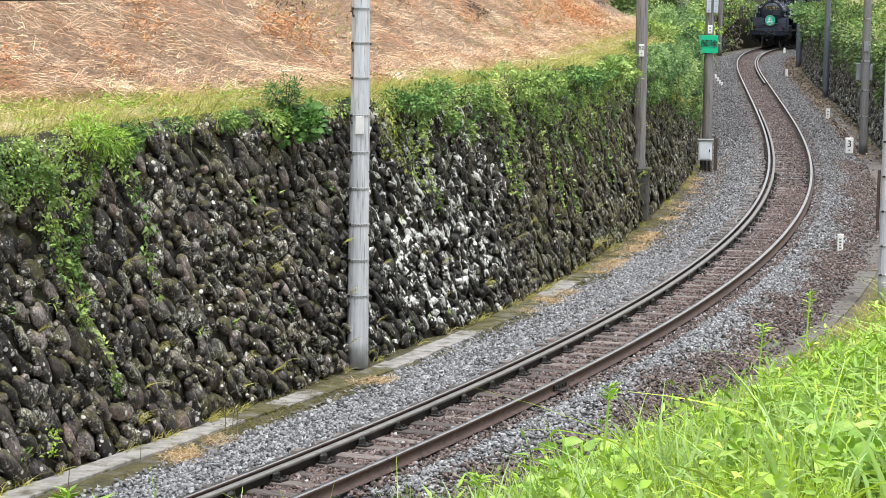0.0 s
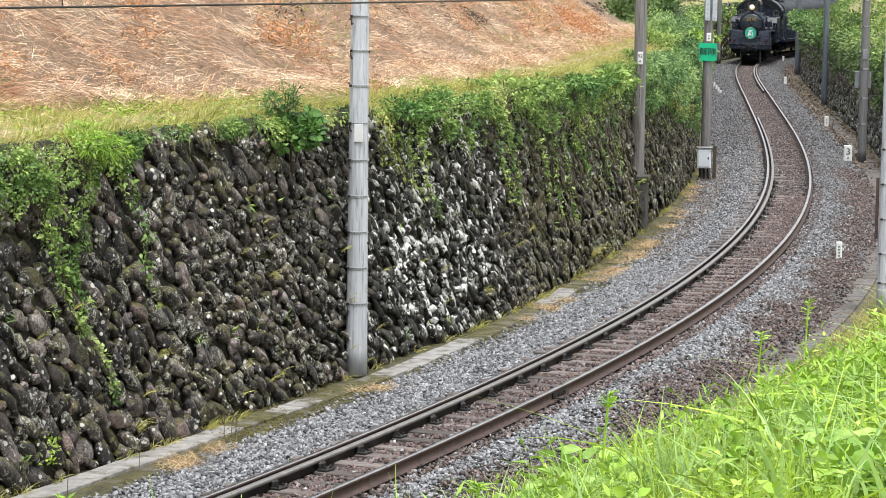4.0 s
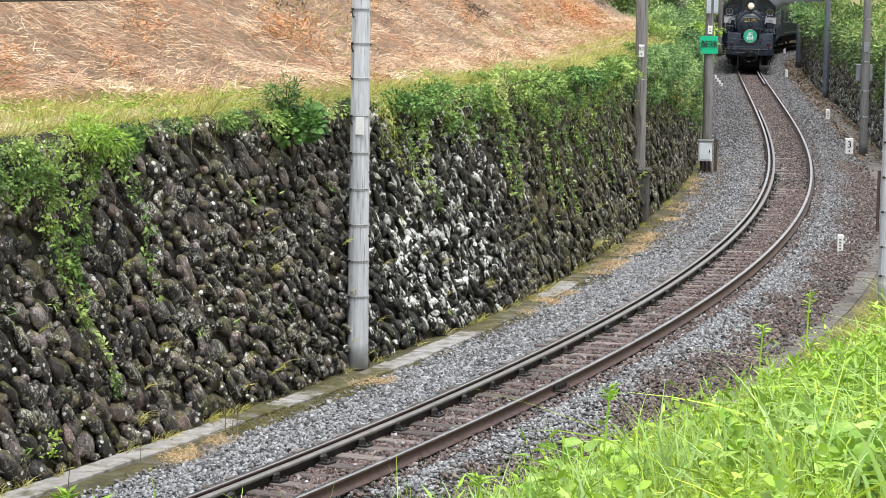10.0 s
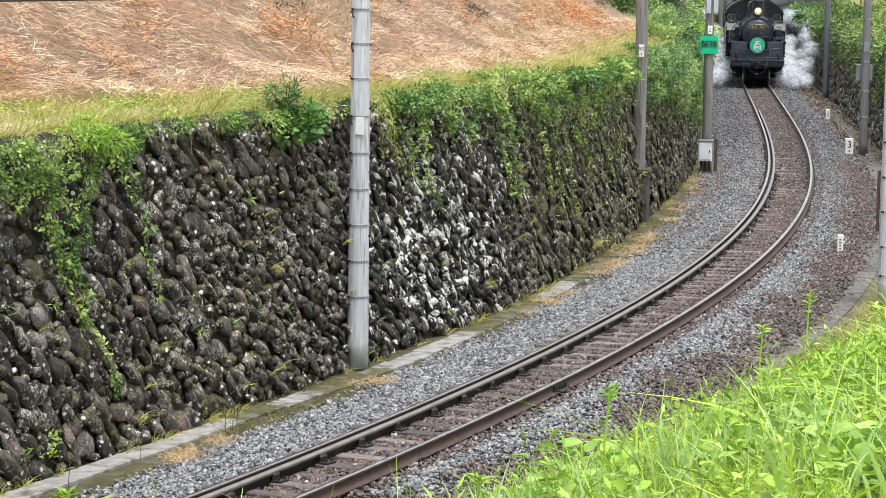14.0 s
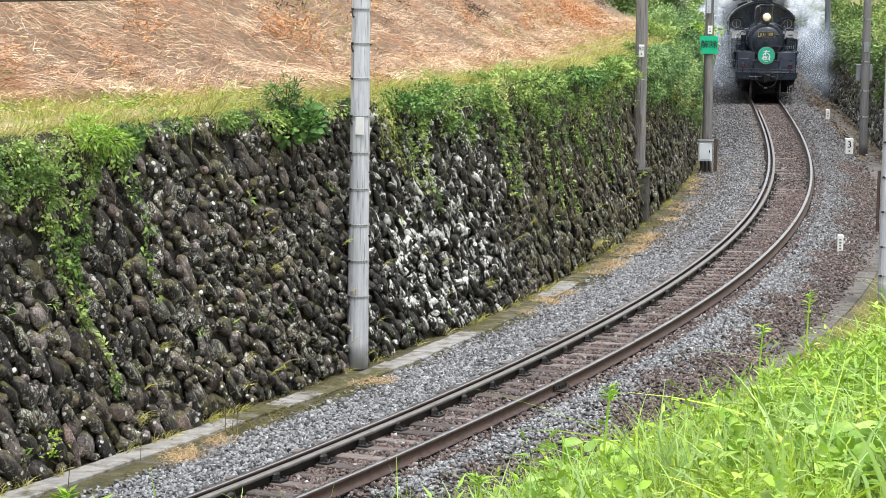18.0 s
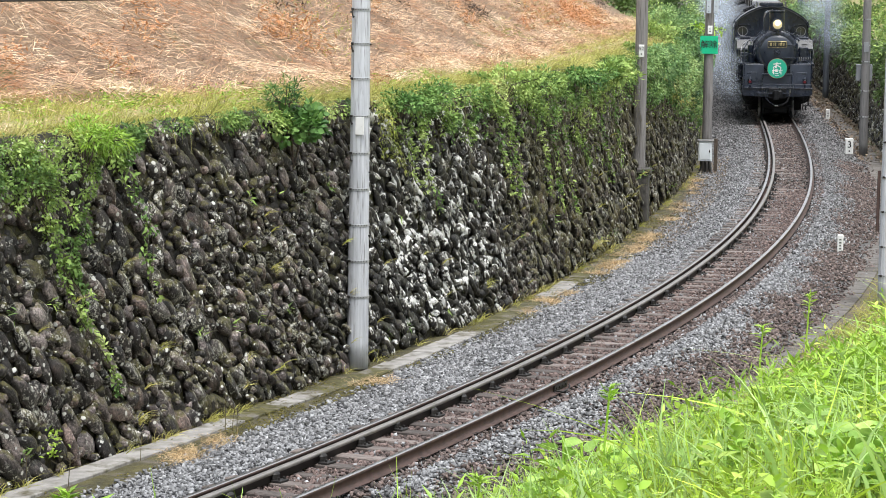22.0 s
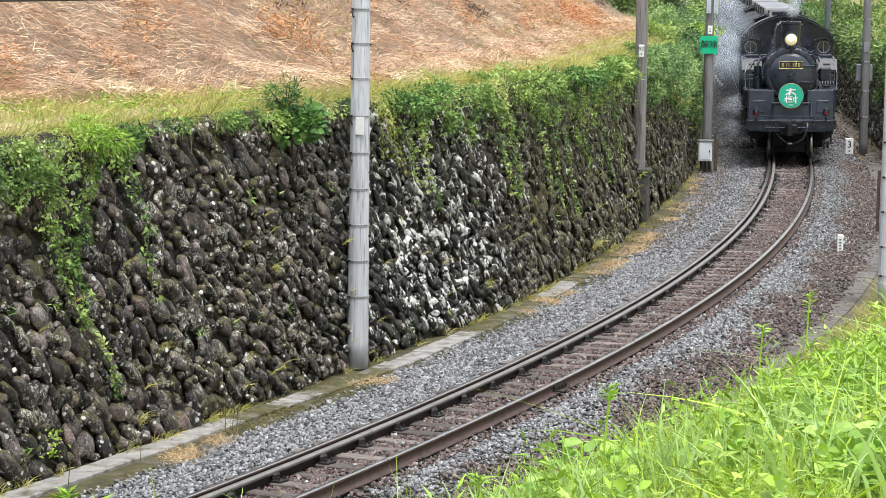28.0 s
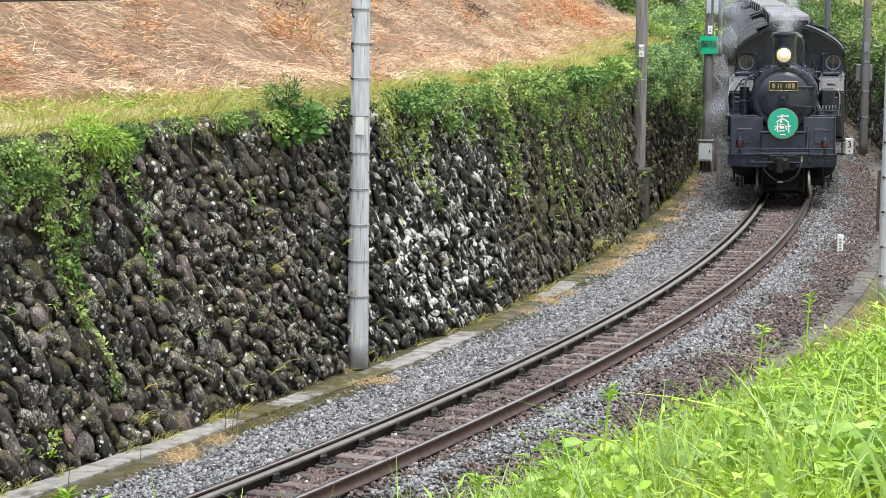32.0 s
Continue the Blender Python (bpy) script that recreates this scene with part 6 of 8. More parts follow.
    cs, co = r.uniform(-8.6, -4.2, count), 8.45 + 1.2 * r.random(count)
    h = np.repeat(r.uniform(0.2, 0.4, count), m)
    u = np.tile((np.arange(m) + 0.5) / m, count)
    s, off = np.repeat(cs, m), np.repeat(co, m)
    a = np.tile(np.arange(m) * 2.4, count) + np.repeat(r.uniform(0, 6, count), m)
    lean = np.repeat(r.normal(0, 0.15, (count, 2)), m, 0)
    n = len(s)
    p = at(s, off, bank_ground(off) - 0.02 + h * u) + np.concatenate([lean * (h * u)[:, None], np.zeros((n, 1))], 1)
    out = np.stack([np.cos(a), np.sin(a), 0.3 + 0.9 * (u > 0.85)], -1)
    stuff("leafy_weed", scatter("leafy_weed", LANCE, p, leaf_turns(out, r.uniform(0.08, 0.14, n) * (1.15 - 0.45 * u), r, 0.18), M["weed"]), "dense leafy green weeds along the brow of the bank", "weeds")
    c, m = 300, 24
    n = c * m
    cs, co = r.uniform(-11.6, -7.4, c), r.uniform(8.25, 9.15, c)
    s, off = np.repeat(cs, m) + r.normal(0, 0.04, n), np.repeat(co, m) + r.normal(0, 0.04, n)
    fan, open_ = r.uniform(0, 6.28, n), r.uniform(0.0, 0.35, n)
    up = unit(along(s, open_ * np.cos(fan), open_ * np.sin(fan), 1.0 + 0 * s))
    bend = along(s, (0.1 + open_) * np.cos(fan), (0.1 + open_) * np.sin(fan), -r.uniform(0.05, 0.4, n) - open_)
    stuff("bank_grass", blades("brow_grass", at(s, off, bank_ground(off) - 0.02), up, unit(np.cross(up, r.normal(0, 1, (n, 3)))), bend, np.repeat(r.uniform(0.3, 0.5, c), m) * r.uniform(0.6, 1.1, n), r.uniform(0.004, 0.009, n), "grass", 4), "fine bright grass on the brow of the bank", "grass")
    # single tall weeds in front of the ballast
    for i, (s, off, h) in enumerate(((-9.5, 9.0, 0.55), (-5.6, 8.2, 0.7), (-4.8, 8.2, 0.79), (-12.95, 9.0, 0.6), (-12.75, 9.05, 0.6), (-10.6, 9.0, 0.38), (-12.6, 8.7, 0.82), (-12.5, 8.72, 0.76))):
        tall_weed(s, off, h, 300 + i)
    for i in range(7):
        broad_plant(float(rng.uniform(-9.4, -7.6)), float(rng.uniform(9.3, 10.0)), float(rng.uniform(0.2, 0.3)), 400 + i, 0.75)
    for i in range(3):
        broad_plant(float(rng.uniform(-9.9, -9.3)), float(rng.uniform(8.9, 9.1)), float(rng.uniform(0.2, 0.28)), 440 + i)
    for i in range(7):
        broad_plant(float(rng.uniform(-10.0, -9.2)), float(rng.uniform(9.8, 10.4)), float(rng.uniform(0.12, 0.26)), 460 + i, 1.1)
    # broad weeds where the grass thins out
    for i, (s, off, h) in enumerate(((-9.35, 8.75, 0.44), (-9.28, 8.8, 0.38), (-8.75, 8.7, 0.3), (-9.75, 8.85, 0.3))):
        broad_plant(s, off, h, 480 + i)
    # long pale blades that arch over the grass
    n = 330
    s, off = rng.uniform(-10.9, -6.4, n), 8.75 + 1.9 * rng.random(n)
    up = unit(along(s, rng.normal(0, 0.2, n), rng.normal(-0.05, 0.2, n), 1.0 + 0 * s))
    bend = along(s, rng.normal(0, 0.45, n), rng.normal(-0.1, 0.45, n), -rng.uniform(0.05, 0.6, n))
    stuff("long_grass", blades("pale_blades", at(s, off, bank_ground(off) - 0.02), up, unit(np.cross(up, rng.normal(0, 1, (n, 3)))), bend, rng.uniform(0.35, 0.62, n) * np.interp(off, [8.75, 9.6], [0.55, 1.0]), rng.uniform(0.014, 0.03, n), "blade", 6), "long pale green grass blades arching over the bank", "grass")
    # thin scattered blades at the foot of the brow
    c, m = 90, 16
    n = c * m
    cs, co = rng.uniform(-11.3, -9.3, c), rng.uniform(8.65, 9.2, c)
    s, off = np.repeat(cs, m) + rng.normal(0, 0.05, n), np.repeat(co, m) + rng.normal(0, 0.05, n)
    fan, open_ = rng.uniform(0, 6.28, n), rng.uniform(0.0, 0.4, n)
    up = unit(along(s, open_ * np.cos(fan), open_ * np.sin(fan), 1.0 + 0 * s))
    bend = along(s, (0.1 + open_) * np.cos(fan), (0.1 + open_) * np.sin(fan), -rng.uniform(0.0, 0.3, n) - open_)
    stuff("long_grass", blades("thin_blades", at(s, off, bank_ground(off) - 0.02), up, unit(np.cross(up, rng.normal(0, 1, (n, 3)))), bend, np.repeat(rng.uniform(0.3, 0.52, c), m) * rng.uniform(0.6, 1.05, n), rng.uniform(0.005, 0.014, n), "blade", 5), "thin pale grass at the edge of the bank", "grass")
    # clumps of tall upright blades
    for cs, co, hh in ((-9.35, 9.25, 0.52), (-9.1, 9.42, 0.5), (-9.6, 9.5, 0.44), (-8.7, 9.75, 0.46), (-9.9, 10.0, 0.42), (-8.2, 9.3, 0.4), (-7.2, 9.2, 0.42)):
        n = 26
        s, off = cs + rng.normal(0, 0.1, n), co + rng.normal(0, 0.07, n)
        up = unit(along(s, rng.normal(0.03, 0.13, n), rng.normal(-0.05, 0.13, n), 1.0 + 0 * s))
        bend = along(s, rng.normal(0.05, 0.22, n), rng.normal(-0.05, 0.22, n), -rng.uniform(0.02, 0.4, n))
        stuff("long_grass", blades("blade_clump", at(s, off, bank_ground(off) - 0.02), up, unit(np.cross(up, rng.normal(0, 1, (n, 3)))), bend, hh * rng.uniform(0.6, 1.05, n), rng.uniform(0.01, 0.025, n), "blade", 6), "clump of tall pale green grass blades on the bank", "grass")
    # a few long blades that stand before the rails
    n = 16
    s = rng.uniform(-12.8, -10.8, n)
    off = rng.uniform(8.95, 9.1, n)
    up = unit(along(s, rng.normal(0, 0.12, n), rng.normal(0, 0.12, n), 1.0 + 0 * s))
    stuff("long_grass", blades("tall_blades", at(s, off, bank_ground(off) - 0.02), up, unit(np.cross(up, rng.normal(0, 1, (n, 3)))), along(s, rng.normal(0, 0.2, n), rng.normal(0, 0.2, n), -rng.uniform(0.02, 0.15, n)), np.interp(s, [-12.8, -10.8], [0.82, 0.5]) * rng.uniform(0.85, 1.02, n), rng.uniform(0.012, 0.024, n), "weed", 6), "single tall green grass blades on the bank", "grass")


def heart_leaf():
    """A broad heart-shaped leaf, folded along its rib."""
    half = [(0.0, 0.0), (0.2, -0.04), (0.38, 0.08), (0.46, 0.3), (0.4, 0.56), (0.22, 0.8), (0.0, 1.04)]
    right = [(x, y, 0.1 * x) for x, y in half]
    left = [(-x, y, 0.1 * x) for x, y in half[1:-1]]
    v = np.array(right + left + [(0, 0.45, -0.03)], float)
    v[:, 2] -= 0.16 * v[:, 1] ** 2
    ring = [0, 1, 2, 3, 4, 5, 6, 11, 10, 9, 8, 7]
    f = np.array([(12, a, b) for a, b in zip(ring, ring[1:] + ring[:1])])
    return v, f


HEART = heart_leaf()
M["weed_pale"] = material("pale_broad_leaf", [(0.3, (0.2, 0.38, 0.06)), (0.7, (0.46, 0.64, 0.17))], 14, space="World", rough=0.55, island=0.3, bump=0.2, bump_scale=60, bump_far=0.006, translucent=0.25, spec=0.3)


def broad_plant(s, off, h, seed, big=1.0):
    r = np.random.default_rng(seed)
    th = thing("broad_leaved_weed", "pale green weed with broad heart-shaped leaves in the grass", "weed", Matrix.Translation(at(s, off, float(bank_ground(off)) - 0.03)), "broad-leaved weeds")
    bm = bmesh.new()
    pipe(bm, [(0, 0, 0), (0.02, -0.01, h * 0.5), (0.01, 0.02, h)], 0.006, 6)
    part("stem", bm, M["weed"], th)
    m = 13
    u = np.linspace(0.3, 1.0, m)
    a = np.arange(m) * 2.4 + r.uniform(0, 6)
    p = np.stack([0.02 * np.cos(a), 0.02 * np.sin(a), h * u], -1)
    out = np.stack([np.cos(a), np.sin(a), np.full(m, 0.25)], -1)
    part("leaves", scatter("leaves", HEART, p, leaf_turns(out, big * r.uniform(0.07, 0.13, m) * (1.2 - 0.4 * u), r, 0.15), M["weed_pale"]), None, th)


def tall_weed(s, off, h, seed):
    r = np.random.default_rng(seed)
    th = thing("tall_weed", "tall single weed with a yellow-green leafy tip", "weed", Matrix.Translation(at(s, off, float(bank_ground(off)) - 0.03)), "tall weeds")
    bm = bmesh.new()
    pipe(bm, [(0, 0, 0), (0.01, 0.01, h * 0.5), (0.03, 0.0, h)], 0.005, 6)
    part("stem", bm, M["weed"], th)
    m = 58
    u = np.concatenate([r.uniform(0.3, 0.85, 26), r.uniform(0.9, 1.0, 32)])
    a = r.uniform(0, 6.28, m)
    p = np.stack([0.03 * u**2, 0 * u, h * u], -1)
    out = np.stack([np.cos(a), np.sin(a), np.where(u > 0.8, 0.6, 0.1)], -1)
    part("leaves", scatter("leaves", LANCE, p, leaf_turns(out, r.uniform(0.035, 0.075, m), r, 0.15), M["weed"]), None, th)


def litter():
    rng = np.random.default_rng(51)
    # straw tufts along the drain covers
    c = 60
    cs = np.concatenate([rng.normal(7.2, 0.5, 8), rng.normal(13.3, 0.3, 3), rng.normal(22.5, 0.8, 8), rng.normal(30.5, 2.2, 22), rng.uniform(33, 50, 19)])
    m = 110
    s = np.repeat(cs, m) + rng.normal(0, 0.14, c * m)
    off = np.repeat(rng.uniform(-2.6, -2.3, c), m) + rng.normal(0, 0.1, c * m)
    n = len(s)
    up = unit(along(s, rng.normal(0, 0.9, n), rng.normal(0, 0.7, n), 0.7 + 0 * s))
    stuff("straw_tuft", blades("straw_tuft", at(s, off, -0.36), up, unit(np.cross(up, rng.normal(0, 1, (n, 3)))), along(s, rng.normal(0, 0.3, n), rng.normal(0, 0.3, n), -0.5 + 0 * s), rng.uniform(0.08, 0.3, n), rng.uniform(0.003, 0.007, n), "straw_pale", 3), "dry straw tufts beside the drain covers", "dry grass")
    # withered stalks standing by the drain covers
    for k, (s, off, h) in enumerate(((4.6, -3.2, 0.42), (4.9, -2.85, 0.34), (5.3, -3.15, 0.3), (6.6, -2.85, 0.34), (8.6, -2.7, 0.52), (8.9, -2.75, 0.38), (8.75, -2.62, 0.3))):
        th = thing("withered_stalk", "thin brown withered stalk standing beside the drain slabs", "dry weed", Matrix.Translation(at(s, off, -0.4)), "withered stalks")
        r = np.random.default_rng(700 + k)
        bm = bmesh.new()
        top = (r.normal(0, 0.05), r.normal(0, 0.05), h)
        pipe(bm, [(0, 0, 0), (top[0] * 0.3, top[1] * 0.3, h * 0.5), top], 0.004, 5)
        part("stem", bm, M["root"], th)
        for q in range(5):
            z = h * r.uniform(0.35, 0.95)
            a = r.uniform(0, 6.28)
            bm = bmesh.new()
            pipe(bm, [(top[0] * z / h, top[1] * z / h, z), (top[0] + 0.07 * math.cos(a), top[1] + 0.07 * math.sin(a), z + 0.06)], 0.0028, 4)
            part("twig", bm, M["root"], th)
    # a leafy sprig at the foot of the wall
    n = 60
    s, off = 5.05 + rng.normal(0, 0.05, n), -3.12 + rng.normal(0, 0.05, n)
    stuff("sprig", scatter("sprig", LEAF, at(s, off, rng.uniform(-0.1, 0.2, n)), leaf_turns(along(s, rng.normal(0, 1, n), rng.normal(0, 1, n), 0.5 + 0 * s), rng.uniform(0.04, 0.08, n), rng), M["weed"]), "fresh leafy sprig at the foot of the wall", "weeds")
    # withered leaves by both walls
    n = 5200
    s = np.concatenate([rng.uniform(31, 58, 2200), rng.uniform(58, 150, 3000)])
    off = np.concatenate([rng.uniform(-2.6, -1.7, 2200), rng.uniform(2.05, 3.0, 3000)])
    stuff("fallen_leaves", scatter("fallen_leaves", LEAF, at(s, off, np.maximum(bed(s, off), -0.38) + rng.uniform(0.0, 0.06, n)), leaf_turns(along(s, rng.normal(0, 1, n), rng.normal(0, 1, n), 0 * s), np.where(s < 58, 0.5, 1.0) * rng.uniform(0.07, 0.16, n), rng), M["litter"]), "brown fallen leaves along the foot of the walls", "fallen leaves")
    # green tufts along the foot of the walls
    c = 60
    cs = rng.uniform(2, 55, c)
    m = 16
    s = np.repeat(cs, m) + rng.normal(0, 0.05, c * m)
    off = wall_foot(s) + rng.uniform(0.02, 0.16, c * m)
    n = len(s)
    up = unit(along(s, rng.normal(0, 0.6, n), rng.normal(0.3, 0.4, n), 0.9 + 0 * s))
    stuff("foot_grass", blades("foot_grass", at(s, off, -0.36), up, unit(np.cross(up, rng.normal(0, 1, (n, 3)))), along(s, rng.normal(0, 0.3, n), 0.2 + 0 * s, -0.5 + 0 * s), rng.uniform(0.1, 0.42, n), rng.uniform(0.005, 0.012, n), "verge", 3), "grass tufts at the foot of the wall", "grass")
    n = 15000
    s = rng.uniform(2, 40, n)
    off = wall_foot(s) + rng.uniform(0.0, 0.85, n)
    keep = np.sin(s * 1.7) + np.sin(s * 4.1 + off * 6) + rng.normal(0, 0.4, n) + 2.2 * np.exp(-((s - 10.6) / 1.6) ** 2) - 1.9 * np.exp(-((s - 5.8) / 3.0) ** 4) - 2.4 * np.exp(-((s - 11.25) / 0.4) ** 2) + np.where((off > wall_foot(s) + 0.58) | (off < wall_foot(s) + 0.08), 1.2, 0) - np.where((s > 14.0) & (s < 18.4), 1.6, 0) + np.where(s > 18.4, 0.6, 0) > 0.3
    s, off = s[keep], off[keep]
    n = len(s)
    stuff("moss", scatter("moss", pebble(rng), at(s, off, -0.362 + rng.uniform(-0.008, 0.014, n)), turn_array(n, rng, 0.3) * (rng.uniform(0.014, 0.038, n)[:, None, None] * np.array([1, 1, 0.3])), M["moss"]), "olive moss cushions on the drain covers", "moss")


M["litter"] = material("fallen_leaf", [(0.3, (0.12, 0.085, 0.06)), (0.7, (0.32, 0.25, 0.18))], 2, space="World", rough=0.8, island=0.4, bump=0)
M["moss"] = material("moss", [(0.3, (0.06, 0.056, 0.014)), (0.7, (0.22, 0.19, 0.04))], 2.5, space="World", rough=0.95, island=0.55, bump=0.5, bump_scale=80, bump_far=0.01)
dry_slope()
verge_edge()
creepers()
hanging_roots()
shrubs()
near_bank()
litter()

# ---- the steam locomotive ----
# its own space: x across, y from the front beam backwards, z over the rail
ARC = [(math.sin(a), math.cos(a)) for a in np.linspace(-1, 1, 17)]


def build_loco():
    L = thing("steam_locomotive", "black tank steam locomotive with a lit headlamp and round green headboard", "steam locomotive")
    P = {}

    def bx(name, size, c, mat="black", bevel=0.01, label="", parent=L, turn=None):
        return part(name, box(bmesh.new(), size, c, bevel, turn), M[mat], parent, label)

    def tb(name, a, b, r, mat="black", label="", parent=L, n=20, r2=None):
        return part(name, tube(bmesh.new(), a, b, r, r2, n), M[mat], parent, label)

    def pp(name, pts, r, mat="black", label="", parent=L):
        return part(name, pipe(bmesh.new(), pts, r), M[mat], parent, label)

    # front beam with its cut lower corners
    bm = bmesh.new()
    prism(bm, [(-1.23, 0.94), (-1.14, 0.87), (-0.6, 0.84), (0.6, 0.84), (1.14, 0.87), (1.23, 0.94), (1.23, 1.12), (-1.23, 1.12)], 0.07, FRONT)
    beam = part("buffer_beam", bm, M["black"], L, "heavy black front beam with rivets")
    bx("beam_lip", (2.5, 0.18, 0.03), (0, 0.06, 1.135), "black", 0.005, parent=beam)
    for i in range(15):
        for z in (1.06, 0.94):
            x = -1.13 + i * 2.26 / 14
            bm = bmesh.new()
            bmesh.ops.create_icosphere(bm, subdivisions=1, radius=0.017, matrix=Matrix.Translation((x, -0.005, z)))
            part("rivet", bm, M["black"], beam)
    bx("deck", (2.42, 1.0, 0.05), (0, 0.6, 1.13), "black")
    # coupler
    cp = bx("coupler", (0.34, 0.5, 0.3), (0, -0.22, 0.93), "black_under", 0.05, "heavy knuckle coupler")
    tb("knuckle", (-0.06, -0.46, 0.76), (-0.06, -0.46, 1.08), 0.09, "black_under", parent=cp)
    tb("lock_pin", (0.08, -0.35, 1.0), (0.08, -0.35, 1.16), 0.03, "black_under", parent=cp)
    bx("coupler_plate", (0.62, 0.06, 0.36), (0, -0.03, 0.95), "black_under", 0.02)
    tb("uncoupling_bar", (-0.72, -0.09, 0.96), (0.4, -0.09, 0.96), 0.022, "black")
    bx("bar_bracket", (0.06, 0.1, 0.1), (-0.66, -0.05, 0.96), "black", 0.01)
    bx("bar_bracket", (0.06, 0.1, 0.1), (0.62, -0.05, 1.0), "black", 0.01)
    pp("brake_hose", [(0.44, -0.08, 1.0), (0.42, -0.18, 0.86), (0.33, -0.22, 0.66), (0.16, -0.22, 0.55), (0.03, -0.2, 0.53)], 0.032, "black_under", "black rubber brake hose")
    bx("hose_joint", (0.16, 0.06, 0.05), (-0.02, -0.2, 0.53), "steel", 0.015)
    pp("hose_chain", [(-0.42, -0.06, 0.82), (-0.28, -0.12, 0.66), (-0.12, -0.18, 0.56), (-0.04, -0.2, 0.53)], 0.014, "black")
    tb("hose_cock", (0.44, -0.1, 0.98), (0.44, -0.1, 1.1), 0.03, "steel")
    # guard irons, steps and sanding pipes under the beam
    for sx in (-1, 1):
        bx("guard_iron", (0.06, 0.05, 0.6), (sx * 0.47, 0.9, 0.45), "black_under", 0.01)
        bx("front_step", (0.24, 0.26, 0.03), (sx * 1.06, 0.25, 0.52), "black_under", 0.005)
        bx("step_hanger", (0.05, 0.02, 0.34), (sx * 1.1, 0.38, 0.68), "black_under", 0.004)
        tb("drain_pipe", (sx * 0.92, 0.3, 0.8), (sx * 0.92, 0.36, 0.35), 0.02, "black_under")
    bx("frame", (0.9, 10.0, 0.75), (0, 6.3, 0.83), "black_under", 0.02)
    bx("truck_frame", (0.94, 1.3, 0.4), (0, 1.6, 0.55), "black_under", 0.03)
    bx("ash_pan", (0.9, 2.4, 0.5), (0, 7.6, 0.45), "black_under", 0.05)
    for y in (2.5, 4.4, 6.2):
        bx("brake_beam", (1.9, 0.1, 0.3), (0, y, 0.4), "black_under", 0.02)
    # Solid boxes added to block the light passing under the locomotive.
    bx("underside_block", (0.98, 6.6, 0.34), (0, 5.3, 0.36), "black_under", 0.04)
    bx("truck_bolster", (0.86, 0.9, 0.3), (0, 1.7, 0.3), "black_under", 0.04)
    bx("cylinder_stay", (1.9, 0.5, 0.5), (0, 2.0, 0.72), "black_under", 0.04)
    bx("pilot_plate", (0.5, 0.05, 0.3), (0.12, 0.6, 0.42), "black_under", 0.01)
    tb("air_pipe", (-0.25, 0.45, 0.5), (0.5, 0.45, 0.5), 0.035, "black_under")
    # front deck box below the smokebox
    for sx in (-1, 1):
        pl = bx("front_apron", (0.74, 0.06, 0.8), (sx * 0.83, 0.96, 1.54), "grey_paint", 0.01, "worn dark grey sheet apron")
        bx("hatch", (0.34, 0.02, 0.34), (sx * 0.88, 0.92, 1.5), "grey_paint", 0.008, parent=pl)
        for z in (1.34, 1.62):
            bx("hatch_hinge", (0.16, 0.03, 0.03), (sx * 0.98, 0.915, z), "black", 0.004, parent=pl)
        tb("corner_rail", (sx * 1.17, 0.06, 1.14), (sx * 1.17, 0.06, 1.98), 0.018, "black")
        bx("running_board", (0.72, 3.2, 0.05), (sx * 0.95, 2.55, 1.95), "black", 0.008)
        bx("board_edge", (0.03, 3.2, 0.1), (sx * 1.3, 2.55, 1.93), "black", 0.004)
    bx("saddle_front", (1.0, 0.3, 0.44), (0, 0.85, 1.36), "grey_paint", 0.02)
    bx("saddle_step", (1.06, 0.36, 0.035), (0, 0.82, 1.6), "grey_paint", 0.005, "worn metal step edge")
    bx("smokebox_saddle", (1.0, 1.2, 0.7), (0, 1.7, 1.4), "black_under", 0.03)
    # handrails along the beam
    tb("front_handrail", (-1.18, -0.02, 1.27), (1.18, -0.02, 1.27), 0.016, "black")
    tb("front_handrail", (-0.62, -0.02, 1.18), (0.62, -0.02, 1.18), 0.014, "black")
    for x in (-1.18, -0.6, 0.0, 0.6, 1.18):
        tb("rail_post", (x, -0.02, 1.13), (x, -0.02, 1.28), 0.016, "black")
    # marker lamps
    for sx in (-1, 1):
        x = sx * 0.96
        lp = tb("marker_lamp", (x, 0.1, 1.28), (x, 0.1, 1.46), 0.075, "black", "small marker lamp with a red lens", r2=0.085)
        tb("lamp_stem", (x, 0.1, 1.12), (x, 0.1, 1.3), 0.03, "black", parent=lp)
        tb("lens", (x, 0.015, 1.36), (x, 0.04, 1.36), 0.05, "red_lens", "dark red lens", parent=lp)
        tb("lens_rim", (x, 0.02, 1.43), (x, 0.05, 1.43), 0.03, "steel", parent=lp)
        tb("lamp_top", (x, 0.1, 1.46), (x, 0.1, 1.53), 0.045, "grey_paint", parent=lp, r2=0.02)
    # smokebox and boiler
    Y = Matrix.Rotation(radians(-90), 4, "X")

    def turned(name, rows, z, mat, label="", parent=L, n=48, x=0.0):
        """Rows of (radius, y) about an axis along the locomotive."""
        bm = lathe(bmesh.new(), [(r, y) for r, y in rows], n, Matrix.Translation((x, 0, z)) @ Y)
        return part(name, bm, M[mat], parent, label, smooth=False)

    ZB = 2.38
    smokebox = turned("smokebox", [(0.72, 1.12), (0.755, 1.14), (0.755, 1.22), (0.735, 1.24), (0.735, 2.7), (0.75, 2.71), (0.75, 2.76), (0.735, 2.77)], ZB, "black", "round black smokebox")
    turned("smokebox_ring", [(0.66, 1.07), (0.715, 1.08), (0.72, 1.13), (0.66, 1.13)], ZB, "black", parent=smokebox)
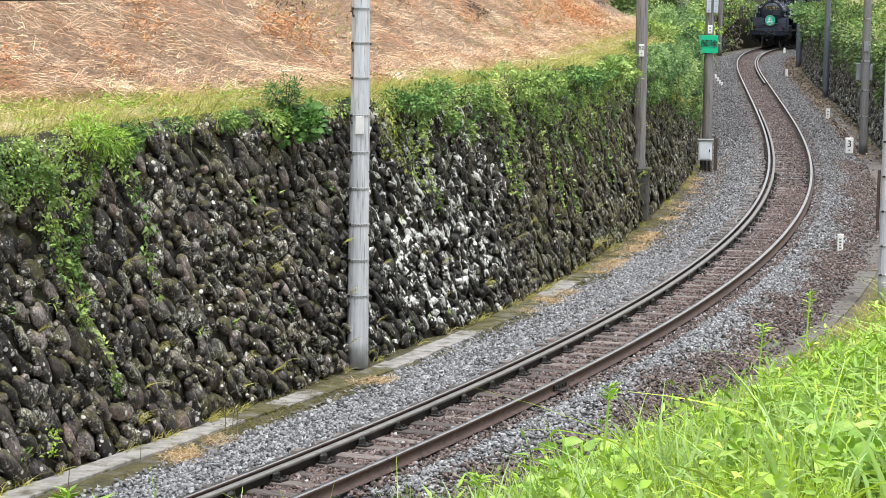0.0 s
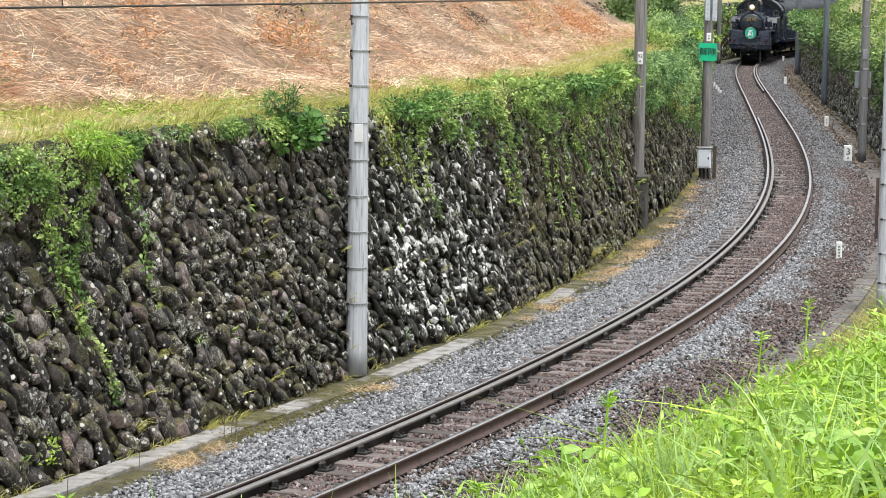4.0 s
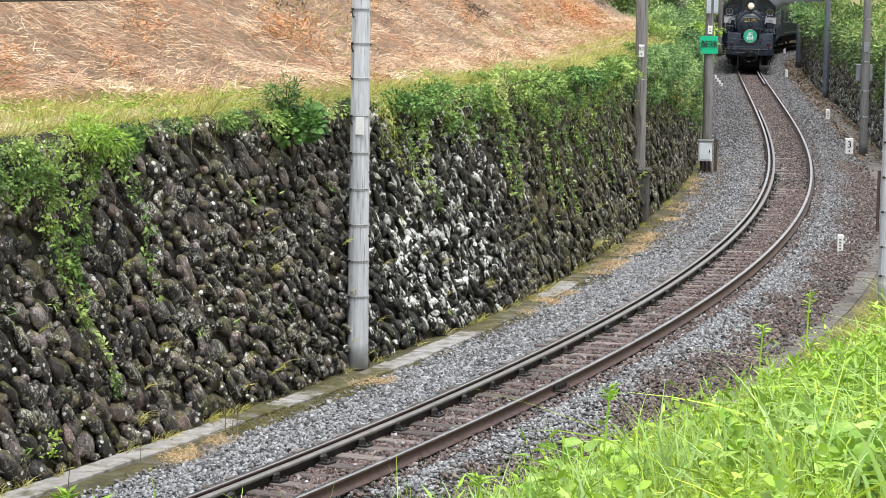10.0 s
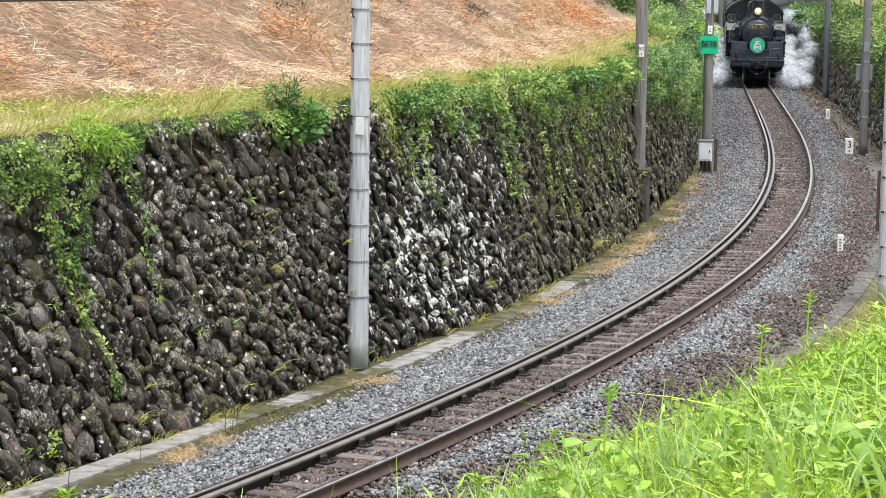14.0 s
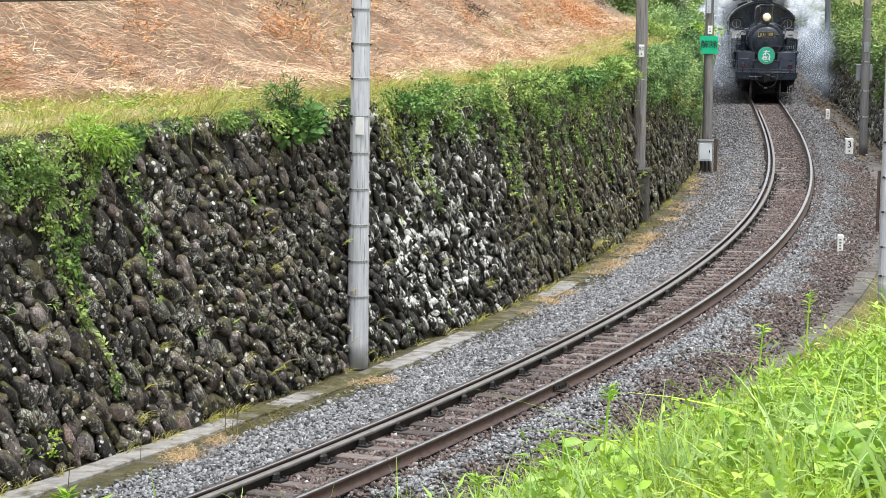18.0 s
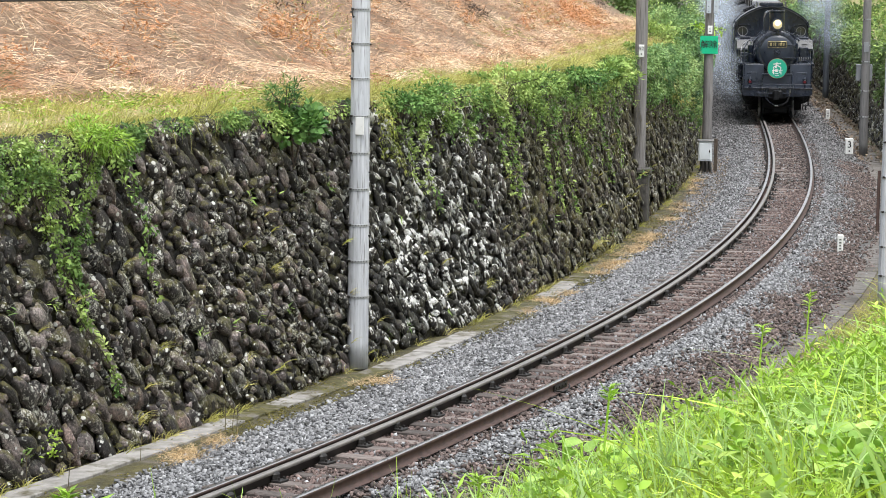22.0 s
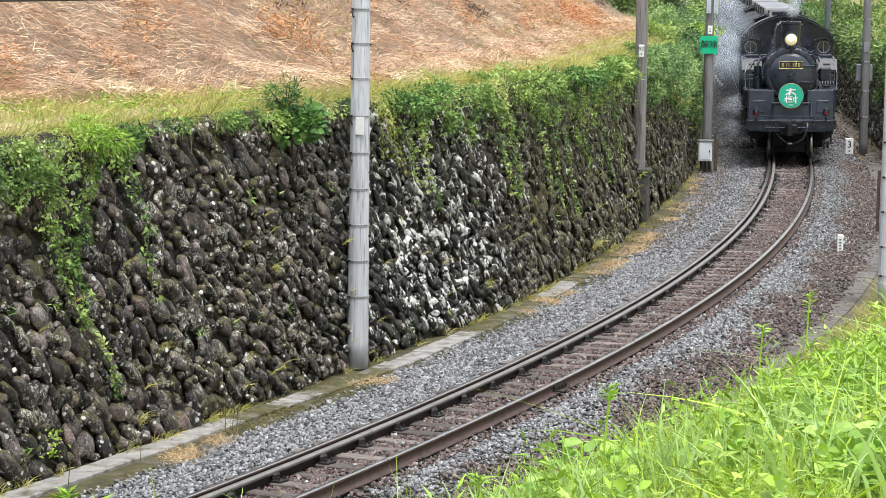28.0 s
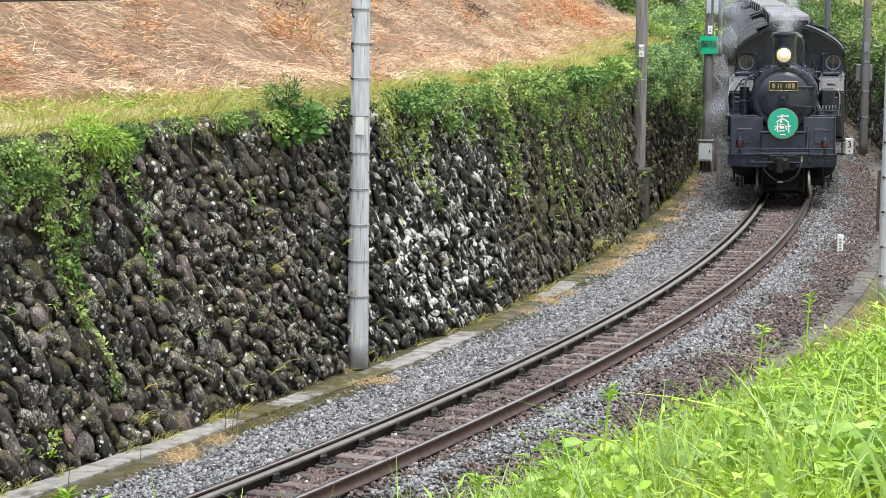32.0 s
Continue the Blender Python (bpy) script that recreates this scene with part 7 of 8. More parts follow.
    door = turned("smokebox_door", [(0.02, 0.94), (0.2, 0.955), (0.38, 0.985), (0.52, 1.03), (0.6, 1.075), (0.625, 1.1), (0.6, 1.12)], ZB, "black_gloss", "domed glossy black smokebox door")
    for i in range(20):
        a = 2 * math.pi * i / 20
        bm = bmesh.new()
        tube(bm, (0.69 * math.cos(a), 1.06, ZB + 0.69 * math.sin(a)), (0.69 * math.cos(a), 1.09, ZB + 0.69 * math.sin(a)), 0.022, n=8)
        part("bolt", bm, M["black"], smokebox)
    hw = part("handwheel", torus(bmesh.new(), 0.105, 0.016, Matrix.Translation((0, 0.86, ZB)) @ Y), M["black"], door, "door handwheel")
    tb("spindle", (0, 0.82, ZB), (0, 0.98, ZB), 0.035, "grey_paint", parent=door)
    for a in (0.3, 1.87, 3.44, 5.01):
        tb("spoke", (0, 0.86, ZB), (0.1 * math.cos(a), 0.86, ZB + 0.1 * math.sin(a)), 0.012, "black", parent=door, n=8)
    for z in (-0.22, 0.24):
        bx("door_hinge", (0.56, 0.05, 0.045), (0.43, 0.99, ZB + z), "black", 0.01, parent=door)
        tb("hinge_pin", (0.7, 1.0, ZB + z - 0.06), (0.7, 1.0, ZB + z + 0.06), 0.045, "black", parent=door)
    tb("door_grip", (-0.45, 0.96, ZB - 0.05), (-0.45, 0.96, ZB + 0.07), 0.015, "black", parent=door)
    pp("door_handrail", [(0.18, 0.93, ZB - 0.19), (0.2, 0.9, ZB - 0.19), (0.5, 0.93, ZB - 0.19)], 0.013, "grey_paint", parent=door)
    # plate on the door: brass rim, dark ground, raised bars
    np_ = bx("number_plate", (0.66, 0.03, 0.215), (0, 0.945, ZB + 0.27), "ink", 0.004, "black plate with a brass rim and raised brass marks")
    for x, z, w, h in ((0, 0.1, 0.67, 0.017), (0, -0.1, 0.67, 0.017), (-0.327, 0, 0.017, 0.21), (0.327, 0, 0.017, 0.21)):
        bx("rim", (w, 0.045, h), (x, 0.938, ZB + 0.27 + z), "brass", 0.003, parent=np_)
    for x in (-0.225, -0.12, -0.06, 0.06, 0.13, 0.225):
        bx("mark", (0.07 if abs(x) > 0.2 or x == 0.13 else 0.03, 0.04, 0.11), (x, 0.935, ZB + 0.27), "brass", 0.004, parent=np_)
    # round green headboard
    hb = turned("headboard", [(0.33, 0.56), (0.345, 0.565), (0.345, 0.59), (0.33, 0.595)], 1.81, "green_plate", "round green enamel headboard with white brush marks", n=48)
    part("headboard_rim", torus(bmesh.new(), 0.345, 0.01, Matrix.Translation((0, 0.57, 1.81)) @ Y, 48), M["brass"], hb, "gold rim")
    for i, (x, z, w, h, a) in enumerate([(0.0, 0.165, 0.27, 0.035, 4), (-0.03, 0.11, 0.05, 0.2, -12), (-0.085, 0.07, 0.15, 0.035, 32), (0.07, 0.07, 0.16, 0.035, -30),
                         (-0.12, -0.07, 0.13, 0.028, 3), (-0.12, -0.1, 0.03, 0.21, 0), (-0.155, -0.12, 0.08, 0.024, 45), (-0.02, -0.03, 0.12, 0.024, 2), (-0.02, -0.09, 0.1, 0.06, 0), (-0.02, -0.17, 0.13, 0.024, 0),
                         (0.12, -0.06, 0.14, 0.026, 3), (0.13, -0.1, 0.03, 0.22, 4), (0.08, -0.12, 0.024, 0.08, 20), (0.0, -0.255, 0.13, 0.022, 0)]):
        bx("brush_mark", (w, 0.006, h), (x, 0.554 - 0.0004 * i, 1.81 + z), "white_paint", 0, parent=hb, turn=Matrix.Rotation(radians(-a), 4, "Y"))
    bx("headboard_bracket", (0.06, 0.4, 0.06), (0, 0.8, 1.65), "black", 0.005)
    turned("boiler", [(0.7, 2.77), (0.7, 8.0)], ZB, "black")
    for y in (3.6, 5.0, 6.4):
        turned("boiler_band", [(0.7, y), (0.712, y + 0.005), (0.712, y + 0.075), (0.7, y + 0.08)], ZB, "black")
    # headlamp
    hl = turned("headlamp", [(0.1, 1.38), (0.17, 1.34), (0.185, 1.15), (0.185, 0.98), (0.17, 0.97)], 3.36, "black", "round lit headlamp in a black case", n=32)
    turned("lens", [(0.02, 0.932), (0.07, 0.936), (0.13, 0.95), (0.165, 0.967), (0.165, 0.98)], 3.36, "lamp_bowl", "glowing warm lens over the bowl", parent=hl, n=28)
    turned("bulb", [(0.01, 0.918), (0.05, 0.922), (0.085, 0.935), (0.09, 0.96)], 3.4, "lamp", "glowing white bulb", parent=hl, n=20)
    part("lamp_rim", torus(bmesh.new(), 0.18, 0.012, Matrix.Translation((0, 0.975, 3.36)) @ Y), M["grey_paint"], hl, "dark rim")
    bx("lamp_bracket", (0.09, 0.3, 0.16), (0, 1.15, 3.13), "black", 0.01, parent=hl)
    # chimney, domes and fittings
    ch = part("chimney", lathe(bmesh.new(), [(0.36, 3.0), (0.29, 3.12), (0.268, 3.3), (0.275, 3.76), (0.29, 3.79), (0.29, 3.84), (0.27, 3.86), (0.2, 3.86), (0.2, 3.6)], 36, Matrix.Translation((0, 1.75, 0))), M["black"], L, "black chimney with a rimmed top")
    dm = bmesh.new()
    prism(dm, [(-0.42, 2.95), (0.42, 2.95), (0.42, 3.55), (0.37, 3.72), (0.25, 3.8), (-0.25, 3.8), (-0.37, 3.72), (-0.42, 3.55)], 2.3, Matrix.Translation((0, 2.35, 0)) @ FRONT)
    part("dome_casing", dm, M["black"], L, "long rounded dome casing")
    tb("whistle", (0.3, 5.2, 3.0), (0.3, 5.2, 3.5), 0.05, "brass", "brass whistle")
    tb("generator", (-0.28, 5.6, 3.12), (0.1, 5.6, 3.12), 0.12, "black", "turbo generator casing")
    tb("safety_valve", (0.15, 6.4, 3.05), (0.15, 6.4, 3.4), 0.06, "brass")
    for sx in (-1, 1):
        pp("boiler_handrail", [(sx * 0.2, 1.2, ZB + 0.78), (sx * 0.55, 1.22, ZB + 0.62), (sx * 0.8, 1.3, ZB + 0.4), (sx * 0.85, 3.8, ZB + 0.42)], 0.016, "grey_paint" if sx > 0 else "black")
        pp("sand_pipe", [(sx * 0.42, 3.3, 3.05), (sx * 0.74, 3.0, ZB + 0.2), (sx * 0.8, 2.6, ZB - 0.3), (sx * 0.85, 2.6, 1.95)], 0.022, "black")
        pp("steam_pipe", [(sx * 0.5, 1.9, ZB + 0.2), (sx * 0.82, 1.95, 1.95), (sx * 0.95, 2.0, 1.2)], 0.1, "black")
    # left: feed pump and lubricator; right: air pump and cooling pipes
    tb("feed_pump", (-0.92, 1.7, 1.98), (-0.92, 1.7, 2.28), 0.13, "black", "upright feed pump")
    tb("pump_head", (-0.92, 1.7, 2.32), (-0.92, 1.7, 2.6), 0.11, "black")
    tb("pump_rod", (-0.92, 1.7, 2.2), (-0.92, 1.7, 2.7), 0.03, "steel")
    pp("pump_pipe", [(-0.92, 1.7, 2.65), (-0.85, 1.8, 2.8), (-0.7, 2.0, 2.85)], 0.03, "black")
    pp("feed_pipe", [(-1.16, 1.3, 1.98), (-1.16, 1.4, 2.5), (-1.0, 2.2, 2.75), (-0.78, 3.4, 2.7)], 0.025, "black")
    bx("lubricator", (0.24, 0.3, 0.24), (-1.12, 2.6, 2.1), "black", 0.02)
    bx("air_pump", (0.34, 0.3, 0.55), (1.0, 2.7, 2.25), "black", 0.05)
    for i in range(6):
        part("cooling_pipe", torus(bmesh.new(), 0.05, 0.014, Matrix.Translation((0.82 + i * 0.075, 1.5, 2.12)) @ Matrix.Rotation(radians(90), 4, "Y"), 14, 6), M["box_dull"], L)
    bx("pipe_tray", (0.5, 0.12, 0.03), (1.0, 1.5, 2.05), "black", 0.004)
    pp("air_pipe", [(0.74, 1.1, ZB - 0.3), (0.62, 1.02, 1.9), (0.56, 0.9, 1.6), (0.56, 0.5, 1.2)], 0.028, "black")
    # grab rails that curve over the running boards
    for sx in (-1, 1):
        pp("grab_rail", [(sx * 1.26, 0.98, 1.96), (sx * 1.28, 1.0, 2.4), (sx * 1.24, 1.15, 2.62), (sx * 1.1, 1.5, 2.74), (sx * 0.98, 2.2, 2.76)], 0.009, "pale_trim", "thin worn steel grab rail")
    pp("oil_pipe", [(0.52, 1.05, 2.98), (0.62, 1.2, 3.05), (0.7, 1.6, 2.95), (0.82, 2.2, 2.7)], 0.016, "black")
    for i, (x, z) in enumerate(((0.5, 3.1), (0.56, 3.2), (0.64, 3.08), (0.7, 3.0))):
        tb("valve", (x, 2.2, z - 0.12), (x + 0.03, 2.2, z + 0.05), 0.022, "black", n=10)
        tb("valve_wheel", (x + 0.03, 2.16, z + 0.06), (x + 0.03, 2.19, z + 0.06), 0.03, "black", n=12)
    # cylinders
    for sx in (-1, 1):
        cy = turned("cylinder", [(0.25, 1.2), (0.28, 1.24), (0.28, 2.35), (0.25, 2.4)], 0.83, "black_under", "steam cylinder casing", x=sx * 0.93)
        turned("cylinder_cover", [(0.1, 1.12), (0.2, 1.15), (0.22, 1.2), (0.18, 1.22)], 0.83, "black_under", parent=cy, x=sx * 0.93)
        turned("valve_chest", [(0.18, 1.1), (0.2, 1.14), (0.2, 2.4), (0.18, 2.45)], 1.3, "black_under", x=sx * 0.97)
        bx("cylinder_side", (0.44, 1.1, 0.62), (sx * 0.98, 1.85, 1.2), "black", 0.05)
        tb("drain_cock", (sx * 1.05, 1.3, 0.5), (sx * 1.05, 1.2, 0.32), 0.03, "black_under")
    # side tanks and cab
    for sx in (-1, 1):
        pp("cab_pipe", [(sx * 1.36, 7.92, 2.66), (sx * 1.0, 7.9, 2.7), (sx * 0.62, 7.9, 2.72)], 0.016, "pale_trim", "thin pale pipe along the cab front")
    for x, z, h in ((0.5, 2.95, 0.3), (0.58, 2.9, 0.22), (0.66, 2.86, 0.16)):
        tb("injector_valve", (x, 7.3, z - 0.1), (x + 0.02, 7.3, z + h - 0.1), 0.028, "black")
        tb("valve_wheel", (x + 0.02, 7.26, z + h - 0.1), (x + 0.02, 7.29, z + h - 0.1), 0.04, "black", n=10)
    for sx in (-1, 1):
        tk = bx("side_tank", (0.62, 4.0, 1.5), (sx * 1.08, 5.9, 2.0), "black", 0.07, "riveted black side water tank")
        bx("tank_front", (0.6, 0.03, 0.4), (sx * 1.08, 3.8, 2.56), "roof_sheet", 0.01, "worn grey sloping upper front panel", parent=tk, turn=Matrix.Rotation(radians(-38), 4, "X"))
        bx("tank_slot", (0.2, 0.012, 0.035), (sx * 1.08, 3.768, 2.58), "ink", 0.003, parent=tk, turn=Matrix.Rotation(radians(-38), 4, "X"))
        bx("tank_fillet", (0.58, 0.18, 0.2), (sx * 1.08, 3.86, 2.44), "black", 0.02, parent=tk)
        bx("tank_lid", (0.4, 0.5, 0.08), (sx * 1.06, 4.6, 2.79), "black", 0.02, parent=tk)
        bx("tank_ledge", (0.62, 0.5, 0.03), (sx * 1.06, 3.7, 2.37), "black", 0.004, parent=tk)
        tb("tank_grip", (sx * 1.3, 3.86, 2.1), (sx * 1.3, 3.86, 2.7), 0.016, "box_dull", parent=tk)
        bx("toolbox", (0.44, 0.36, 0.3), (sx * 1.04, 3.6, 2.14), "black", 0.02)
        bx("footplate", (0.3, 4.2, 0.06), (sx * 1.26, 5.9, 1.22), "black_under", 0.01)
        bx("cab_step", (0.4, 0.3, 0.04), (sx * 1.22, 8.9, 0.55), "black_under", 0.005)
        bx("step_side", (0.03, 0.3, 0.6), (sx * 1.35, 8.9, 0.8), "black_under", 0.004)

    def roof_z(x, top=3.86, drop=0.62, half=1.40):
        return top - drop * (abs(x) / half) ** 2.0 - 0.1 * max(0.0, (abs(x) - 1.2) / 0.2) ** 2

    outline = [(-1.36, 1.2), (1.36, 1.2)] + [(x, roof_z(x)) for x in np.linspace(1.36, -1.36, 25)]
    cabf = part("cab_front", prism(bmesh.new(), outline, 0.05, Matrix.Translation((0, 8.0, 0)) @ FRONT), M["black"], L, "black cab front plate under the arched roof")
    for sx in (-1, 1):
        part("window_rim", torus(bmesh.new(), 0.178, 0.011, Matrix.Translation((sx * 1.1, 7.785, 2.95)) @ Y), M["pale_trim"], cabf, "pale ring round the cab window")
        tb("window_glass", (sx * 1.1, 7.785, 2.95), (sx * 1.1, 7.82, 2.95), 0.17, "glass", "dark round glass", parent=cabf, n=28)
        bx("window_bar", (0.012, 0.012, 0.34), (sx * 1.1, 7.78, 2.95), "pale_trim", 0, parent=cabf)
        bx("window_box", (0.56, 0.2, 0.52), (sx * 1.08, 7.895, 2.93), "black", 0.025, "dark box round the cab window", parent=cabf)
        hood = bmesh.new()
        pts = [(sx * 1.1 + 0.34 * u, 3.16 + 0.12 * (w - 0.54)) for u, w in ARC]
        prism(hood, pts + [(x, z - 0.025) for x, z in pts[::-1]], 0.28, Matrix.Translation((0, 7.68, 0)) @ FRONT)
        part("window_hood", hood, M["black"], cabf)
        bx("cab_side", (0.04, 2.3, 1.3), (sx * 1.38, 9.15, 1.85), "black", 0.004)
        bx("cab_side_upper", (0.04, 0.25, 0.85), (sx * 1.38, 8.13, 2.9), "black", 0.004)
        bx("cab_side_upper", (0.04, 0.25, 0.85), (sx * 1.38, 10.17, 2.9), "black", 0.004)
        tb("cab_handrail", (sx * 1.43, 8.3, 1.4), (sx * 1.43, 8.3, 2.6), 0.018, "black")
        bx("bunker_side", (0.04, 1.9, 1.7), (sx * 1.38, 11.25, 2.05), "black", 0.004)
    part("cab_back", prism(bmesh.new(), outline, 0.05, Matrix.Translation((0, 10.3, 0)) @ FRONT), M["black"], L)
    rf = [(x, roof_z(x) + 0.05) for x in np.linspace(-1.43, 1.43, 25)]
    roof = part("cab_roof", prism(bmesh.new(), rf + [(x, z - 0.05) for x, z in rf[::-1]], 2.9, Matrix.Translation((0, 7.75, 0)) @ FRONT), M["roof_sheet"], L, "arched cab roof of dark sheet")
    bx("roof_vent", (0.9, 0.9, 0.14), (0, 9.0, 3.96), "black", 0.03, parent=roof)
    for sx in (-1, 1):
        bx("vent_rail", (0.03, 1.1, 0.2), (sx * 0.55, 9.0, 3.96), "black", 0.01, parent=roof)
    part("roof_rib", prism(bmesh.new(), [(x, z + 0.03) for x, z in rf] + [(x, z - 0.02) for x, z in rf[::-1]], 0.06, Matrix.Translation((0, 7.74, 0)) @ FRONT), M["black"], roof)
    bx("bunker_back", (2.8, 0.05, 1.7), (0, 12.2, 2.05), "black", 0.004)
    bx("bunker_coal", (2.66, 1.75, 0.3), (0, 11.25, 2.75), "black_under", 0.12, "black coal heap")
    bx("rear_beam", (2.5, 0.1, 0.35), (0, 12.25, 0.98), "black", 0.01)
    # wheels
    wheels = []

    def wheelset(y, r, name, spokes, cx=0.0):
        ax = tb(name, (-0.62, 0, 0), (0.62, 0, 0), 0.08, "black_under", "steel wheelset")
        ax.matrix_basis = Matrix.Translation((0, y, r))
        for sx in (-1, 1):
            tyre = part("tyre", torus(bmesh.new(), r - 0.05, 0.055, Matrix.Translation((sx * 0.575, 0, 0)) @ Matrix.Rotation(radians(90), 4, "Y"), 40, 8), M["steel" if r < 0.5 else "black_under"], ax, "worn bright steel tyre" if r < 0.5 else "")
            bm = bmesh.new()
            for i in range(spokes):
                a = 2 * math.pi * i / spokes
                tube(bm, (sx * 0.575, 0.08 * math.cos(a), 0.08 * math.sin(a)), (sx * 0.575, (r - 0.06) * math.cos(a), (r - 0.06) * math.sin(a)), 0.03, n=6)
            tube(bm, (sx * 0.52, 0, 0), (sx * 0.63, 0, 0), 0.13, n=16)
            part("wheel_centre", bm, M["black_under"], ax)
            if r > 0.6:
                tb("crank_pin", (sx * 0.6, 0, 0.33), (sx * 0.78, 0, 0.33), 0.06, "steel", parent=ax)
                bx("counterweight", (0.1, 0.9, 0.3), (sx * 0.575, 0, -0.45), "black_under", 0.05, parent=ax)
        wheels.append((ax, y, r))
        return ax

    wheelset(1.55, 0.43, "leading_wheelset", 9)
    for y in (3.4, 5.25, 7.1):
        wheelset(y, 0.76, "driving_wheelset", 14)
    for y in (9.2, 10.9):
        wheelset(y, 0.43, "trailing_wheelset", 9)
    rods = []
    for sx in (-1, 1):
        bm = bmesh.new()
        box(bm, (0.05, 3.9, 0.14), (0, 0, 0), 0.02)
        for y in (-1.85, 0, 1.85):
            tube(bm, (-0.04, y, 0), (0.04, y, 0), 0.12, n=16)
        rod = part("coupling_rod", bm, M["steel"], L, "bright steel coupling rod")
        rods.append((rod, sx * 0.74))
    return L, wheels, rods


M["pale_trim"] = material("worn_pale_steel", [(0.3, (0.16, 0.165, 0.175)), (0.7, (0.3, 0.305, 0.315))], 8, rough=0.4, bump=0.02)
M["black_gloss"] = material("smokebox_door_paint", [(0.3, (0.018, 0.023, 0.033)), (0.7, (0.04, 0.049, 0.067))], 3, rough=0.3, bump=0.04, bump_scale=12, bump_far=0.01, rough_var=0.08)
M["roof_sheet"] = material("cab_roof_sheet", [(0.3, (0.03, 0.032, 0.035)), (0.7, (0.065, 0.067, 0.072))], 2, rough=0.5, bump=0.1, bump_scale=10)


def build_coach(label, paint):
    C = thing("passenger_coach", label, "railway coach", group="coaches of the train")
    n = 20.0
    half = 1.42
    prof = [(-half, 1.0)] + [(half * math.sin(a), 2.95 + 0.77 * math.cos(a) ** 0.8) for a in np.linspace(-math.pi / 2 + 1e-4, math.pi / 2 - 1e-4, 31)] + [(half, 1.0)]
    part("body_shell", prism(bmesh.new(), [(-half, 1.0), (-half, 2.98), (half, 2.98), (half, 1.0)][::-1], n, FRONT), M[paint], C, "plain painted coach side")
    rp = [(x * 1.01, z + 0.012) for x, z in prof[1:-1]]
    roof = part("roof", prism(bmesh.new(), rp, n + 0.04, Matrix.Translation((0, -0.02, 0)) @ FRONT), M["coach_roof"], C, "rounded dull grey roof")
    for sx in (-1, 1):
        for z, w in ((1.18, 0.03), (2.72, 0.025)):
            part("stripe", box(bmesh.new(), (0.008, n, w), (sx * (half + 0.004), n / 2, z)), M["stripe"], C, "thin pale stripe")
        for i in range(10):
            y = 2.2 + i * 1.73
            win = part("window", box(bmesh.new(), (0.02, 1.3, 0.72), (sx * (half + 0.004), y, 2.18), 0.03), M["glass"], C, "wide dark window")
            for e in (-0.66, 0.66):
                part("frame", box(bmesh.new(), (0.03, 0.04, 0.76), (sx * (half + 0.006), y + e, 2.18)), M["box_dull"], win)
        for y in (0.75, n - 0.75):
            dr = part("door", box(bmesh.new(), (0.02, 0.75, 1.85), (sx * (half + 0.005), y, 1.95), 0.02), M[paint], C)
            part("door_glass", box(bmesh.new(), (0.02, 0.42, 0.7), (sx * (half + 0.012), y, 2.3), 0.02), M["glass"], dr)
        part("underframe", box(bmesh.new(), (0.5, n - 6, 0.5), (sx * 0.8, n / 2, 0.75), 0.05), M["black_under"], C)
    for i in range(5):
        y = 4.6 + i * 3.2
        u = part("roof_unit", box(bmesh.new(), (1.15, 1.9, 0.34), (0, y, 3.84), 0.07, None, 2), M["ac_unit"], roof, "pale grey roof air-conditioning unit")
        for k in (-0.55, 0.0, 0.55):
            part("unit_rib", box(bmesh.new(), (1.19, 0.06, 0.3), (0, y + k, 3.85), 0.02), M["coach_roof"], u)
    for sx in (-1, 1):
        for y in (0.9, 2.2, n - 1.5):
            v = part("roof_vent", box(bmesh.new(), (0.5, 0.62, 0.12), (sx * 0.72, y, 3.66), 0.03, Matrix.Rotation(sx * 0.38, 4, "Y")), M["black_under"], roof, "low dark roof ventilator")
            part("vent_cover", box(bmesh.new(), (0.56, 0.68, 0.025), (sx * 0.75, y, 3.76), 0.008, Matrix.Rotation(sx * 0.38, 4, "Y")), M["coach_roof"], v)
    for y in (1.6, 6.6, 11.6, 16.6):
        rib = [(x * 1.012, z + 0.02) for x, z in prof[1:-1]]
        part("roof_seam", prism(bmesh.new(), rib, 0.06, Matrix.Translation((0, y, 0)) @ FRONT), M["coach_roof"], roof)
    part("end_wall", prism(bmesh.new(), [(x * 0.99, z - 0.01) for x, z in prof], 0.06, Matrix.Translation((0, -0.06, 0)) @ FRONT), M[paint], C)
    g = part("gangway", box(bmesh.new(), (0.95, 0.35, 2.0), (0, -0.2, 2.1), 0.04), M["black_under"], C, "black folding gangway")
    for y in (2.9, n - 2.9):
        bog = part("bogie", box(bmesh.new(), (2.0, 2.4, 0.3), (0, y, 0.55), 0.06), M["black_under"], C, "black bogie")
        for e in (-1.0, 1.0):
            bm = bmesh.new()
            for sx in (-1, 1):
                tube(bm, (sx * 0.52, y + e, 0.43), (sx * 0.63, y + e, 0.43), 0.43, n=28)
            tube(bm, (-0.9, y + e, 0.43), (0.9, y + e, 0.43), 0.07)
            part("wheelset", bm, M["black_under"], bog)
    return C


M["stripe"] = material("dull_stripe_paint", [(0.3, (0.2, 0.205, 0.21)), (0.7, (0.3, 0.305, 0.31))], 2, rough=0.5, bump=0)
M["ac_unit"] = material("roof_unit_grey", [(0.3, (0.17, 0.178, 0.19)), (0.7, (0.26, 0.268, 0.28))], 2, rough=0.6, bump=0.05)

loco, LOCO_WHEELS, LOCO_RODS = build_loco()
coaches = [build_coach("dark blue-grey passenger coach coupled behind the locomotive", "coach_blue"), build_coach("dark green passenger coach with a grey roof", "coach_green"), build_coach("dark blue-grey passenger coach at the end of the train", "coach_blue")]

# ---- steam ----


